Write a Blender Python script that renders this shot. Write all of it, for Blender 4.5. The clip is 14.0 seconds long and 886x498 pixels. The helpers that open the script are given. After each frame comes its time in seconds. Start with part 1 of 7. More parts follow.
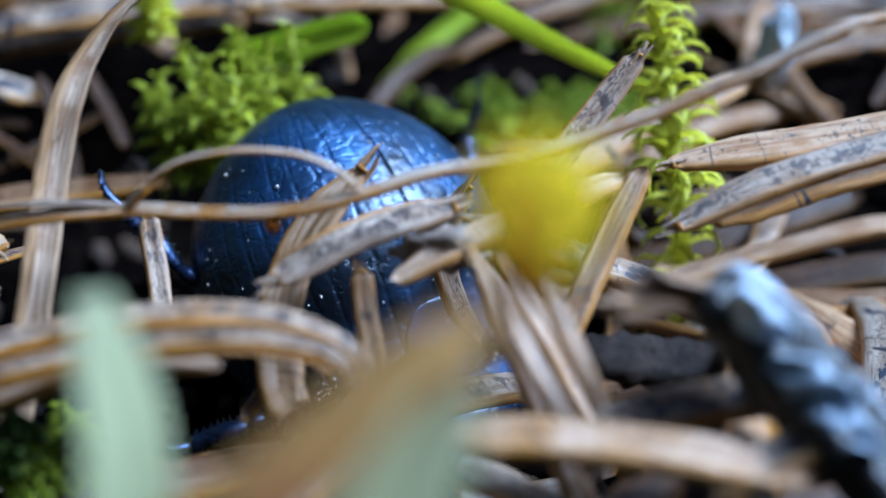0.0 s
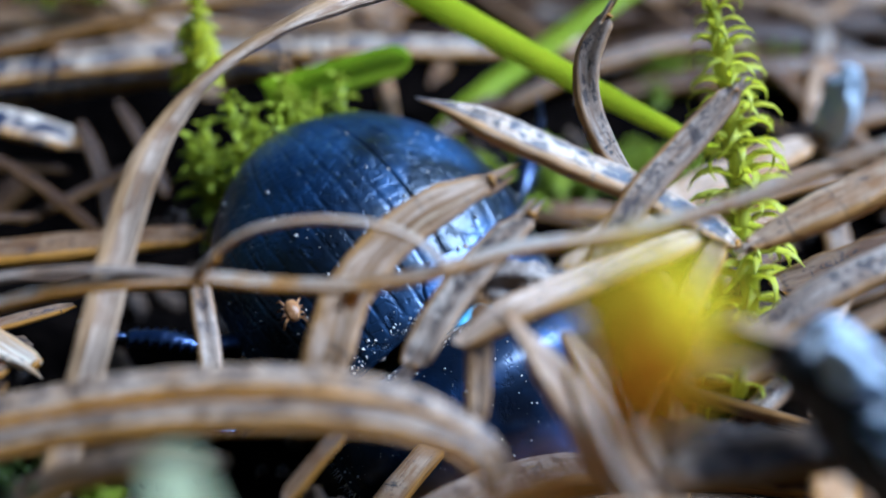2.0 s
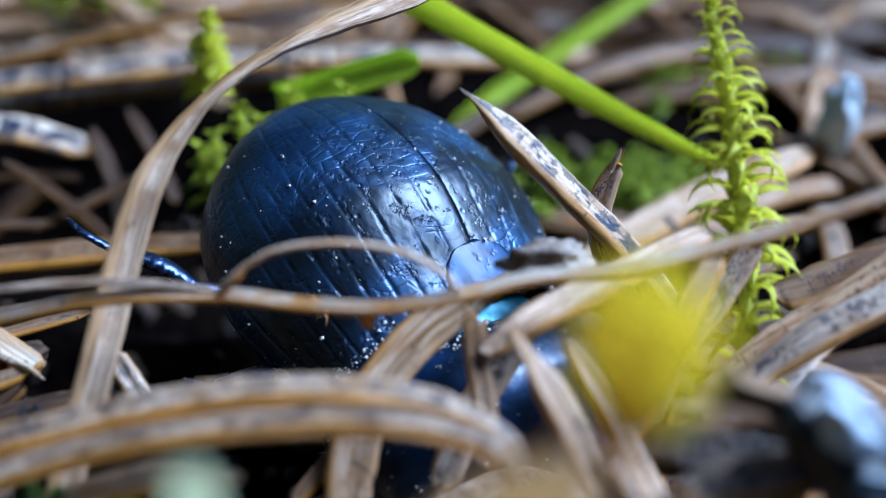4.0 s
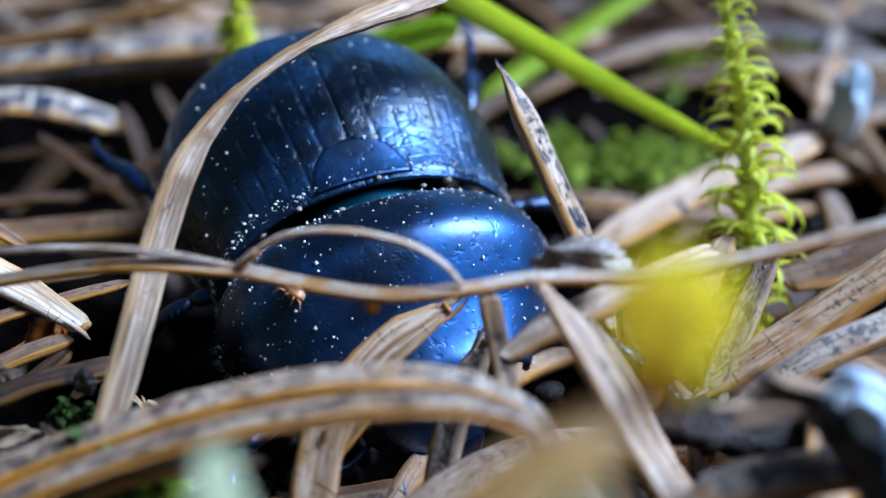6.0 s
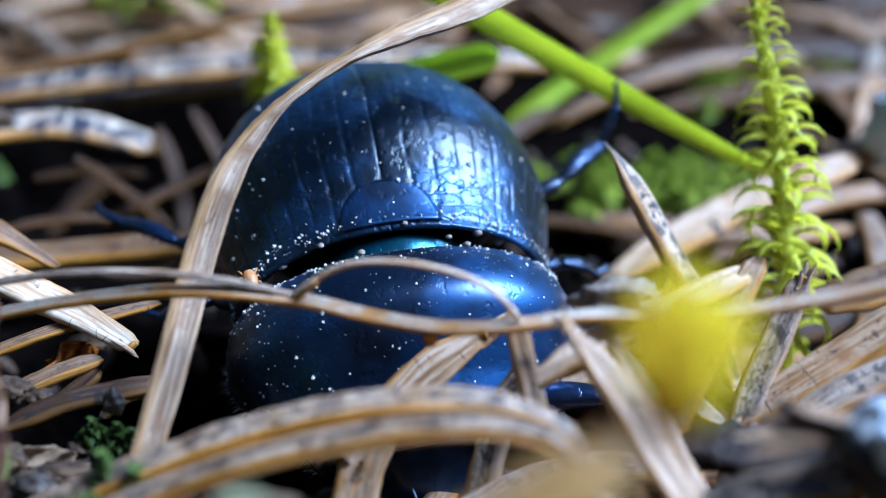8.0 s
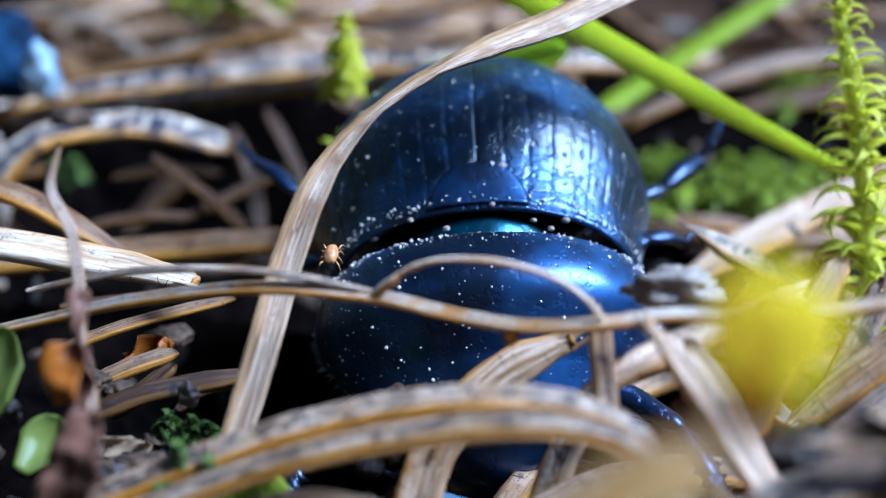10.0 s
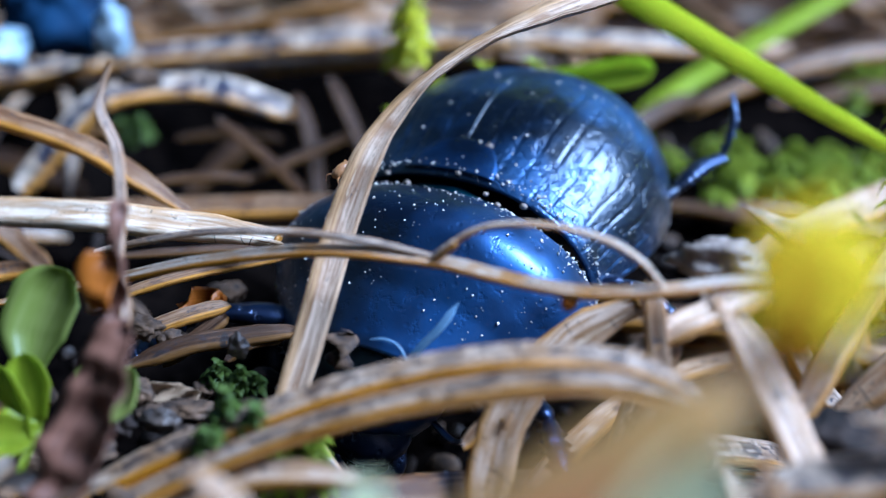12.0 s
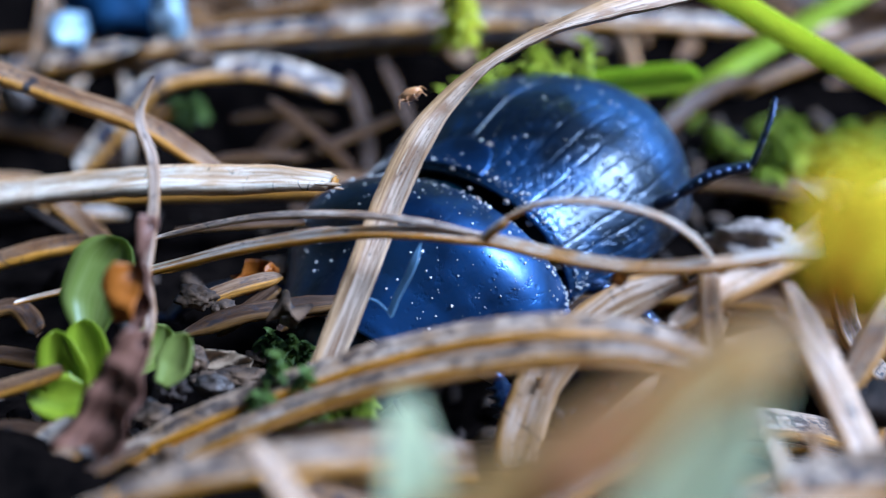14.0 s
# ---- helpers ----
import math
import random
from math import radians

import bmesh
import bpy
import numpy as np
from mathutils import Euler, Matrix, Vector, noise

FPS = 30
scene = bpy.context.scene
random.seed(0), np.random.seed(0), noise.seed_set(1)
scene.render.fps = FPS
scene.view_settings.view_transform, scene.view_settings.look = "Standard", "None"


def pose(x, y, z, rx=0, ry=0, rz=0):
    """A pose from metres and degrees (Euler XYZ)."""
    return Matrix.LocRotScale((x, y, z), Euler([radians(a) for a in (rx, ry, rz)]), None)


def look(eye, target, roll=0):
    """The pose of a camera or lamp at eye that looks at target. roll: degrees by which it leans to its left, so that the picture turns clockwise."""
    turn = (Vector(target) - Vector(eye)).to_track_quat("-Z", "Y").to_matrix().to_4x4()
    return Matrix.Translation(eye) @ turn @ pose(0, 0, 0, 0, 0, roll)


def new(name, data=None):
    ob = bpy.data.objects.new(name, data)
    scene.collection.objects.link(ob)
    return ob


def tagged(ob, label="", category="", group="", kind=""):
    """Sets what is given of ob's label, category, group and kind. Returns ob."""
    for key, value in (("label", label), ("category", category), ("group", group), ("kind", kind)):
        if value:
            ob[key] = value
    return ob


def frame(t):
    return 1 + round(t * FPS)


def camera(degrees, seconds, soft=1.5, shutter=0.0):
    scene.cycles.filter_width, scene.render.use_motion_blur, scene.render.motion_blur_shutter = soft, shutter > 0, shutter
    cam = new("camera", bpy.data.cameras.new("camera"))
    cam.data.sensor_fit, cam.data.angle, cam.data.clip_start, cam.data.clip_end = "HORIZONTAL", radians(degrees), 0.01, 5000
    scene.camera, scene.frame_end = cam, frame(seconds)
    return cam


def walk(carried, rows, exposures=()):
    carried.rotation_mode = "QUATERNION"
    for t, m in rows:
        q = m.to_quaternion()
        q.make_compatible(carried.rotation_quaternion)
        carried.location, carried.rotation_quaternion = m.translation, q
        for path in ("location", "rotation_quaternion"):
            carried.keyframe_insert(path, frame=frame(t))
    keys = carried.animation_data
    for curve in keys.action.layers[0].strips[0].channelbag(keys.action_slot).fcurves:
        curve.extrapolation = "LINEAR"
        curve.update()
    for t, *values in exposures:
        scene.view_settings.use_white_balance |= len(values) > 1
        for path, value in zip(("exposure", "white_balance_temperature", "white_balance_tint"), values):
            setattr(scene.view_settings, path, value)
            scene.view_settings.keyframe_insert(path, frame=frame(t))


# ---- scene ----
MM = 0.001
def mm_pose(x, y, z, rx=0, ry=0, rz=0):
    return pose(x * MM, y * MM, z * MM, rx, ry, rz)


# ---- camera: a close-up lens with a shallow depth of field ----
cam = camera(45, 14.0, soft=1.1, shutter=0.0)
cam.data.dof.use_dof = True
cam.data.dof.focus_distance = 31.5 * MM
cam.data.dof.aperture_fstop = 38
walk(cam, [
    (0, mm_pose(1.25, -32.92, 18.93, 62.89, 0.5, -2.87)),
    (0.5, mm_pose(1.01, -32.31, 18.76, 63.17, 0.02, -2.26)),
    (1, mm_pose(0.72, -31.63, 18.71, 62.93, -0.15, -2.31)),
    (1.5, mm_pose(0.55, -31.03, 18.75, 63.68, -0.65, -1.92)),
    (2, mm_pose(0.55, -30.93, 18.73, 65.21, -0.17, -0.78)),
    (2.5, mm_pose(0.47, -30.86, 18.65, 65.33, -0.24, -0.61)),
    (3, mm_pose(0.51, -30.98, 18.78, 65.53, -0.42, -0.41)),
    (5.3, mm_pose(0.26, -32.56, 19.86, 64.79, -0.11, -0.67)),
    (5.5, mm_pose(0.19, -32.69, 19.92, 64.67, -0.35, -0.35)),
    (6, mm_pose(-0.08, -32.98, 19.94, 64.12, -1.05, 0.16)),
    (6.5, mm_pose(0, -33, 20, 63.95, -0.63, 0.34)),
    (7, mm_pose(0.3, -33.01, 20.18, 64.28, -0.57, 0.83)),
    (9.5, mm_pose(0.28, -32.61, 19.48, 65.82, 0.75, 4.51)),
    (10, mm_pose(0.09, -32.85, 19.63, 65.54, 0.82, 5.57)),
    (10.5, mm_pose(0.02, -33.11, 19.54, 65.02, 1.11, 7)),
    (11, mm_pose(0.19, -33.12, 19.39, 65.09, 0.99, 7.77)),
    (11.5, mm_pose(0.2, -33.06, 19.23, 64.68, 0.06, 8.65)),
    (12, mm_pose(0.31, -33.11, 18.98, 65, -0.4, 9.64)),
    (12.5, mm_pose(0.46, -33.19, 18.84, 64.75, -0.3, 10.46)),
    (13, mm_pose(0.5, -33.36, 18.82, 64.17, 0.4, 11.06)),
    (13.5, mm_pose(0.47, -33.43, 18.8, 64.16, 0.26, 11.59)),
    (14, mm_pose(0.57, -33.63, 18.65, 64.51, 0.69, 12.3)),
], exposures=[(0, 0.06, 4230, 4), (3, 0.07, 4230, 5), (6, 0.2, 4180, 5), (10, 0.42, 4130, 6), (14, 0.4, 4130, 8)])

# ---- light: bright sky and a softened sun from one side ----
SUN_AZ, SUN_EL = radians(86), radians(50)
world = bpy.data.worlds.new("sky")
scene.world = world
world.use_nodes = True
wn = world.node_tree
sky = wn.nodes.new("ShaderNodeTexSky")
sky.sky_type, sky.sun_disc = "NISHITA", False
sky.sun_elevation, sky.sun_rotation = SUN_EL, SUN_AZ
wn.links.new(sky.outputs[0], wn.nodes["Background"].inputs[0])
wn.nodes["Background"].inputs[1].default_value = 0.04
sun = new("sun", bpy.data.lights.new("sun", "SUN"))
sun.data.energy, sun.data.angle, sun.data.color = 6.9, radians(28), (1.0, 0.965, 0.92)
sun.matrix_world = look((math.sin(SUN_AZ) * math.cos(SUN_EL), math.cos(SUN_AZ) * math.cos(SUN_EL), math.sin(SUN_EL)), (0, 0, 0))


# ---- materials ----
class Nodes:
    def __init__(self, name):
        self.mat = bpy.data.materials.new(name)
        self.mat.use_nodes = True
        self.t = self.mat.node_tree
        self.b = self.t.nodes["Principled BSDF"]

    def add(self, kind, **inputs):
        n = self.t.nodes.new("ShaderNode" + kind)
        for k, v in inputs.items():
            self.put(n.inputs[k.replace("_", " ")], v)
        return n

    def put(self, socket, v):
        if isinstance(v, bpy.types.NodeSocket):
            self.t.links.new(v, socket)
        else:
            socket.default_value = v

    def set(self, **inputs):
        for k, v in inputs.items():
            self.put(self.b.inputs[k.replace("_", " ")], v)

    def coords(self, which, scale):
        m = self.add("Mapping", Vector=self.add("TexCoord").outputs[which])
        m.inputs["Scale"].default_value = scale
        return m.outputs[0]

    def noise(self, vec, scale, detail=4.0, rough=0.6):
        return self.add("TexNoise", Vector=vec, Scale=scale, Detail=detail, Roughness=rough).outputs[0]

    def ramp(self, fac, stops):
        r = self.add("ValToRGB", Fac=fac)
        e = r.color_ramp.elements
        while len(e) < len(stops):
            e.new(0.5)
        for el, (p, c) in zip(e, stops):
            el.position, el.color = p, (*c, 1) if len(c) == 3 else c
        return r.outputs[0]

    def mask(self, fac, lo, hi):
        return self.ramp(fac, [(lo, (0, 0, 0)), (hi, (1, 1, 1))])

    def mix(self, fac, a, b):
        n = self.t.nodes.new("ShaderNodeMix")
        n.data_type = "RGBA"
        self.put(n.inputs[0], fac)
        for s, v in ((n.inputs[6], a), (n.inputs[7], b)):
            self.put(s, v if isinstance(v, bpy.types.NodeSocket) else (*v, 1))
        return n.outputs[2]

    def bump(self, height, strength, distance):
        b = self.add("Bump", Height=height, Strength=strength, Distance=distance).outputs[0]
        self.put(self.b.inputs["Normal"], b)
        self.put(self.b.inputs["Coat Normal"], b)


def straw_mat(name, pale, mid, dark, specks=0.35, bands=0.0, edge=(0.7, 0.3, 0.04), rough=0.42, cracks=1.0, dashes=(1.3, 13, 1), blot=0.6, rim=0.75, gloss=0.75):
    """Dry needle: amber rims, pale crests and a greyer channel between them; u runs along it in mm, v round it.
    Black fungus specks lie in rows in the channel, thin cracks cross it; bands adds longer black dashes."""
    n = Nodes(name)
    uv = n.coords("UV", (1, 1, 1))
    fibre = n.noise(n.coords("UV", (0.5, 26, 1)), 1.0, 5, 0.65)
    fine = n.noise(n.coords("UV", (1.5, 90, 1)), 1.0, 3)
    blotch = n.noise(n.coords("Object", (1, 1, 1)), 700, 4, 0.6)
    rand = n.add("ObjectInfo").outputs["Random"]

    def times(x, y):
        m = n.add("Math", Value=x)
        m.operation = "MULTIPLY"
        n.put(m.inputs[1], y)
        return m.outputs[0]

    v = n.add("SeparateXYZ", Vector=uv).outputs[1]
    wave = n.add("MapRange", Value=n.noise(n.coords("UV", (0.6, 3, 1)), 1.0, 3), To_Min=-0.045, To_Max=0.045).outputs[0]
    shifted = n.add("Math", Value=v)
    n.put(shifted.inputs[1], wave)
    e = n.add("Math", Value=shifted.outputs[0])
    e.operation = "PINGPONG"
    e.inputs[1].default_value = 0.25
    across = e.outputs[0]
    groove = tuple(0.85 * a + 0.15 * sum(pale) / 3 for a in pale)
    col = n.ramp(fibre, [(0.3, tuple(0.5 * a + 0.5 * b for a, b in zip(mid, dark))), (0.41, mid), (0.52, groove), (0.68, tuple(min(0.9, 1.15 * c) for c in pale))])
    col = n.mix(n.mask(blotch, 0.48, 0.66), col, mid)
    stain = n.noise(n.coords("UV", (0.13, 4.5, 1)), 1.0, 4, 0.6)
    col = n.mix(n.mask(stain, 0.52, 0.62), col, tuple(0.6 * a + 0.4 * b for a, b in zip(mid, dark)))
    zone = n.noise(n.coords("UV", (0.4, 3, 1)), 1.0, 2)
    channel = n.ramp(across, [(0.14, (0.08, 0.08, 0.08)), (0.185, (1, 1, 1))])
    sp = n.noise(n.coords("UV", (6.5, 30, 1)), 1.0, 2, 0.6)
    spots = times(times(n.mask(sp, 0.655 - 0.12 * specks, 0.71 - 0.12 * specks), n.mask(zone, 0.42, 0.56)), channel)
    col = n.mix(times(spots, 0.9), col, (0.022, 0.017, 0.018))
    bl = n.noise(n.coords("UV", (1.5, 6, 1)), 1.0, 4, 0.72)
    blots = times(n.mask(bl, 0.66 - 0.13 * blot, 0.7 - 0.13 * blot), n.ramp(across, [(0.1, (0.1, 0.1, 0.1)), (0.16, (1, 1, 1))]))
    col = n.mix(times(blots, 0.8), col, (0.05, 0.036, 0.036))
    crest = n.ramp(across, [(0.14, (0, 0, 0)), (0.16, (0.75, 0.75, 0.75)), (0.185, (0.6, 0.6, 0.6)), (0.2, (0, 0, 0))])
    col = n.mix(times(crest, n.mask(stain, 0.62, 0.5)), col, tuple(min(0.9, 1.3 * c) for c in pale))
    amber = n.mix(n.mask(fibre, 0.35, 0.6), tuple(0.35 * c for c in edge), edge)
    fold = n.add("Math", Value=shifted.outputs[0])
    fold.operation = "PINGPONG"
    fold.inputs[1].default_value = 0.5
    low, high = rim, 0.55 * rim
    col = n.mix(n.ramp(fold.outputs[0], [(0.12, (low,) * 3), (0.175, (0, 0, 0)), (0.39, (0, 0, 0)), (0.46, (high,) * 3)]), col, amber)
    line = n.add("Math", Value=n.noise(n.coords("UV", (0.5 + 0.5 * bands, 0.3, 1)), 1.0, 1))
    line.operation = "COMPARE"
    line.inputs[1].default_value, line.inputs[2].default_value = 0.5, (0.0028 + 0.005 * bands) * cracks
    col = n.mix(times(line.outputs[0], n.mask(zone, 0.5, 0.56)), col, (0.03, 0.022, 0.02))
    if bands:
        dash = n.noise(n.coords("UV", dashes), 1.0, 3, 0.7)
        col = n.mix(times(n.mask(dash, 0.63 - 0.06 * bands, 0.67 - 0.06 * bands), channel), col, (0.014, 0.018, 0.04))
    shift = n.add("HueSaturation", Color=col, Hue=0.505, Saturation=1.05)
    n.put(shift.inputs["Value"], n.add("MapRange", Value=rand, To_Min=0.75, To_Max=1.1).outputs[0])
    n.set(Base_Color=shift.outputs[0], Roughness=rough)
    n.b.inputs["Specular IOR Level"].default_value = 0.6 * gloss
    n.b.inputs["Coat Weight"].default_value = 0.25 * gloss
    n.b.inputs["Coat Roughness"].default_value = 0.3
    h = n.add("Math", Value=fibre)
    h.operation = "ADD"
    n.put(h.inputs[1], fine)
    n.bump(h.outputs[0], 0.5, 0.00006)
    return n.mat


def leaf_mat(name, light, deep, rough=0.35, thin=0.35, scale=500):
    """Living leaf: longitudinal veins and a soft mottling, some light passes through."""
    n = Nodes(name)
    vein = n.noise(n.coords("UV", (0.25, 30, 1)), 1.0, 3)
    blot = n.noise(n.coords("Object", (1, 1, 1)), scale, 4)
    col = n.mix(n.mask(vein, 0.35, 0.7), deep, light)
    col = n.mix(n.mask(blot, 0.45, 0.75), col, light)
    n.set(Base_Color=col, Roughness=rough)
    n.bump(vein, 0.4, 0.00004)
    tr = n.add("BsdfTranslucent", Color=col)
    mix = n.add("MixShader", Fac=thin)
    out = n.t.nodes["Material Output"]
    n.t.links.new(n.b.outputs[0], mix.inputs[1])
    n.t.links.new(tr.outputs[0], mix.inputs[2])
    n.t.links.new(mix.outputs[0], out.inputs[0])
    return n.mat


def chitin_mat(name, base, sheen, rough, wrinkle, creased=0.0):
    """Beetle armour: black with a blue metallic sheen under a clear waxy coat, fine wrinkles and punctures."""
    n = Nodes(name)
    big = n.noise(n.coords("Object", (1, 1, 1)), 240, 3)
    soft = n.noise(n.coords("Object", (1, 1, 1)), 1500, 4)
    wr = n.ramp(n.noise(n.coords("Object", (1.2, 0.9, 1.2)), 2100, 4, 0.6), [(0.33, (0, 0, 0)), (0.43, (0.9, 0.9, 0.9)), (0.65, (1, 1, 1))])
    pits = n.add("TexVoronoi", Vector=n.coords("Object", (1, 1, 1)), Scale=2600).outputs[0]
    col = n.mix(n.mask(big, 0.4, 0.7), base, sheen)
    n.set(Base_Color=col, Metallic=0.92, Roughness=n.add("MapRange", Value=soft, To_Min=rough * 0.75, To_Max=rough * 1.3).outputs[0])
    n.b.inputs["Coat Weight"].default_value = 0.8
    n.b.inputs["Coat Roughness"].default_value = 0.3
    h = n.add("Math", Value=wr)
    h.operation = "ADD"
    n.put(h.inputs[1], n.ramp(pits, [(0.0, (0.4, 0.4, 0.4)), (0.25, (1, 1, 1))]))
    height = h.outputs[0]
    if creased:
        warp = n.add("MixRGB", Color1=n.coords("Object", (0.7, 1.7, 0.7)), Color2=n.add("TexNoise", Vector=n.coords("Object", (1, 1, 1)), Scale=700, Detail=3).outputs[1], Fac=0.0004)
        warp.blend_type = "ADD"
        net = n.add("TexVoronoi", Vector=warp.outputs[0], Scale=1500)
        net.feature = "DISTANCE_TO_EDGE"
        lines = n.ramp(net.outputs[0], [(0.0, (0, 0, 0)), (0.05, (0.8, 0.8, 0.8)), (0.12, (1, 1, 1))])
        where = n.mask(big, 0.42, 0.58)
        deep = n.add("Math", Value=n.mix(where, (1, 1, 1), lines))
        deep.operation = "MULTIPLY"
        deep.inputs[1].default_value = creased
        both = n.add("Math", Value=height)
        n.put(both.inputs[1], deep.outputs[0])
        height = both.outputs[0]
    n.bump(height, wrinkle, 0.00012)
    return n.mat


def plain_mat(name, a, b, scale=600, rough=0.6, bump=0.5, dist=0.0001, metallic=0.0, blend=0.13, mid=0.51):
    n = Nodes(name)
    x = n.noise(n.coords("Object", (1, 1, 1)), scale, 6, 0.65)
    y = n.noise(n.coords("Object", (1, 1, 1)), scale * 5, 4, 0.6)
    col = n.mix(n.mask(x, mid - blend, mid + blend), a, b)
    col = n.mix(n.mask(y, 0.62, 0.72), col, tuple(c * 0.5 for c in a))
    n.set(Base_Color=col, Roughness=rough, Metallic=metallic)
    n.bump(x, bump, dist)
    return n.mat


M_STRAW_P = straw_mat("pale_straw", (0.74, 0.5, 0.335), (0.46, 0.25, 0.115), (0.14, 0.06, 0.022), 0.55, blot=0.25)
M_STRAW_B = straw_mat("brown_straw", (0.57, 0.355, 0.2), (0.35, 0.17, 0.07), (0.1, 0.042, 0.016), 0.6)
M_STRAW_D = straw_mat("dark_straw", (0.27, 0.15, 0.075), (0.14, 0.062, 0.024), (0.05, 0.02, 0.008), 0.7, gloss=0.5)
M_ARCH = straw_mat("arched_straw", (0.66, 0.47, 0.33), (0.41, 0.235, 0.12), (0.14, 0.065, 0.03), 1.15, edge=(0.8, 0.33, 0.03), cracks=0.6, blot=1.25, rim=1.0)
# straw with the shade of the hollow mixed into its colours
M_STRAW_SHADE = straw_mat("shade_dark_straw", (0.1, 0.052, 0.028), (0.055, 0.026, 0.012), (0.016, 0.007, 0.004), 0.8, edge=(0.2, 0.09, 0.02), gloss=0.25)
M_STRAW_G = straw_mat("speckled_straw", (0.6, 0.43, 0.31), (0.36, 0.22, 0.135), (0.12, 0.068, 0.04), 1.1, blot=1.1)
M_BAND = straw_mat("banded_straw", (0.74, 0.54, 0.38), (0.48, 0.29, 0.16), (0.22, 0.11, 0.05), 0.25, 1.8, dashes=(0.7, 5, 1), blot=1.3, rim=0.8)
M_BANDFAR = straw_mat("striped_straw", (0.76, 0.6, 0.45), (0.56, 0.38, 0.24), (0.26, 0.14, 0.07), 0.6, 2.5, dashes=(0.75, 6, 1), cracks=2.4, blot=0.9, rim=0.95)
M_SPECK = straw_mat("speckled_pale_straw", (0.78, 0.6, 0.46), (0.46, 0.3, 0.2), (0.16, 0.09, 0.05), 1.7, blot=1.0, rim=0.8)
M_CREAM = straw_mat("cream_straw", (0.86, 0.66, 0.48), (0.6, 0.38, 0.22), (0.24, 0.12, 0.06), 0.2, blot=0.1, rim=0.5, cracks=0.6)
M_RIDGE = straw_mat("amber_ridge", (0.62, 0.27, 0.05), (0.42, 0.16, 0.025), (0.16, 0.05, 0.01), 0.1, edge=(0.55, 0.22, 0.03), cracks=0, blot=0.1, rim=0.3, gloss=0.6)
M_BAND2 = straw_mat("grey_banded_straw", (0.56, 0.44, 0.34), (0.37, 0.27, 0.19), (0.13, 0.09, 0.065), 0.9, 1.3, dashes=(0.7, 7, 1))
M_THREAD = straw_mat("tendril_skin", (0.86, 0.68, 0.53), (0.58, 0.28, 0.09), (0.18, 0.07, 0.02), 0.5, 0, (0.8, 0.3, 0.015), 0.34, 0, blot=0.5, rim=1.0)
M_THREAD.node_tree.nodes["Principled BSDF"].inputs["Coat Weight"].default_value = 0.2
M_DRYBLADE = straw_mat("dry_blade_skin", (0.76, 0.53, 0.36), (0.36, 0.2, 0.11), (0.15, 0.07, 0.035), 0.25, 0, (0.55, 0.3, 0.12), 0.45, 0, blot=0.1, gloss=0.45)
M_STEM = straw_mat("withered_skin", (0.6, 0.4, 0.27), (0.4, 0.22, 0.12), (0.168, 0.0736, 0.036), 0.2, cracks=0)
M_GREEN = leaf_mat("grass_green", (0.86, 0.87, 0.006), (0.7, 0.76, 0.004), 0.35, 0.65)
M_GREEN2 = leaf_mat("grass_deep_green", (0.72, 0.8, 0.02), (0.56, 0.68, 0.01), 0.35, 0.6)
M_MOSS = leaf_mat("moss_leaf", (0.93, 0.9, 0.1), (0.8, 0.8, 0.03), 0.4, 0.68, 900)
M_MOSS2 = leaf_mat("moss_deep", (0.78, 0.78, 0.04), (0.5, 0.56, 0.02), 0.45, 0.5, 900)
M_MOSSBED = leaf_mat("moss_bed_leaf", (0.5, 0.54, 0.02), (0.26, 0.33, 0.01), 0.5, 0.5, 900)
M_SEED = leaf_mat("seedling_leaf", (0.5, 0.55, 0.012), (0.36, 0.44, 0.008), 0.35, 0.5)
M_SEEDB = leaf_mat("seedling_bluish", (0.34, 0.36, 0.085), (0.25, 0.3, 0.035), 0.35, 0.45)
M_MINT = leaf_mat("pale_mint_leaf", (0.98, 0.98, 0.7), (0.96, 0.97, 0.62), 0.5, 0.8)
M_YELLOW = leaf_mat("yellow_bud", (0.96, 0.86, 0.001), (0.93, 0.76, 0.0005), 0.4, 0.7)
M_STALK = leaf_mat("amber_stalk", (0.7, 0.44, 0.14), (0.6, 0.33, 0.08), 0.4, 0.5)
M_YELLOW.node_tree.nodes["Principled BSDF"].inputs["Specular IOR Level"].default_value = 0.03
# moss for shaded spots, the shade put into a darker green
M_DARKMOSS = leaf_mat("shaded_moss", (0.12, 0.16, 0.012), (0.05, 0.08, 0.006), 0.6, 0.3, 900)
M_BUDBASE = leaf_mat("orange_bud_base", (0.96, 0.68, 0.003), (0.94, 0.56, 0.001), 0.4, 0.7)
M_LITTLELEAF = leaf_mat("dry_beige_leaf", (0.74, 0.45, 0.2), (0.62, 0.33, 0.12), 0.5, 0.75)
M_RUST = leaf_mat("rust_leaf", (0.5, 0.16, 0.006), (0.3, 0.085, 0.004), 0.45, 0.3)
M_WITHER = leaf_mat("withered_brown", (0.36, 0.17, 0.1), (0.05, 0.017, 0.009), 0.5, 0.3)
M_CHIP = plain_mat("tan_bark_chip", (0.02, 0.011, 0.006), (0.13, 0.072, 0.032), 1400, 0.75, 1.0, 0.00012)
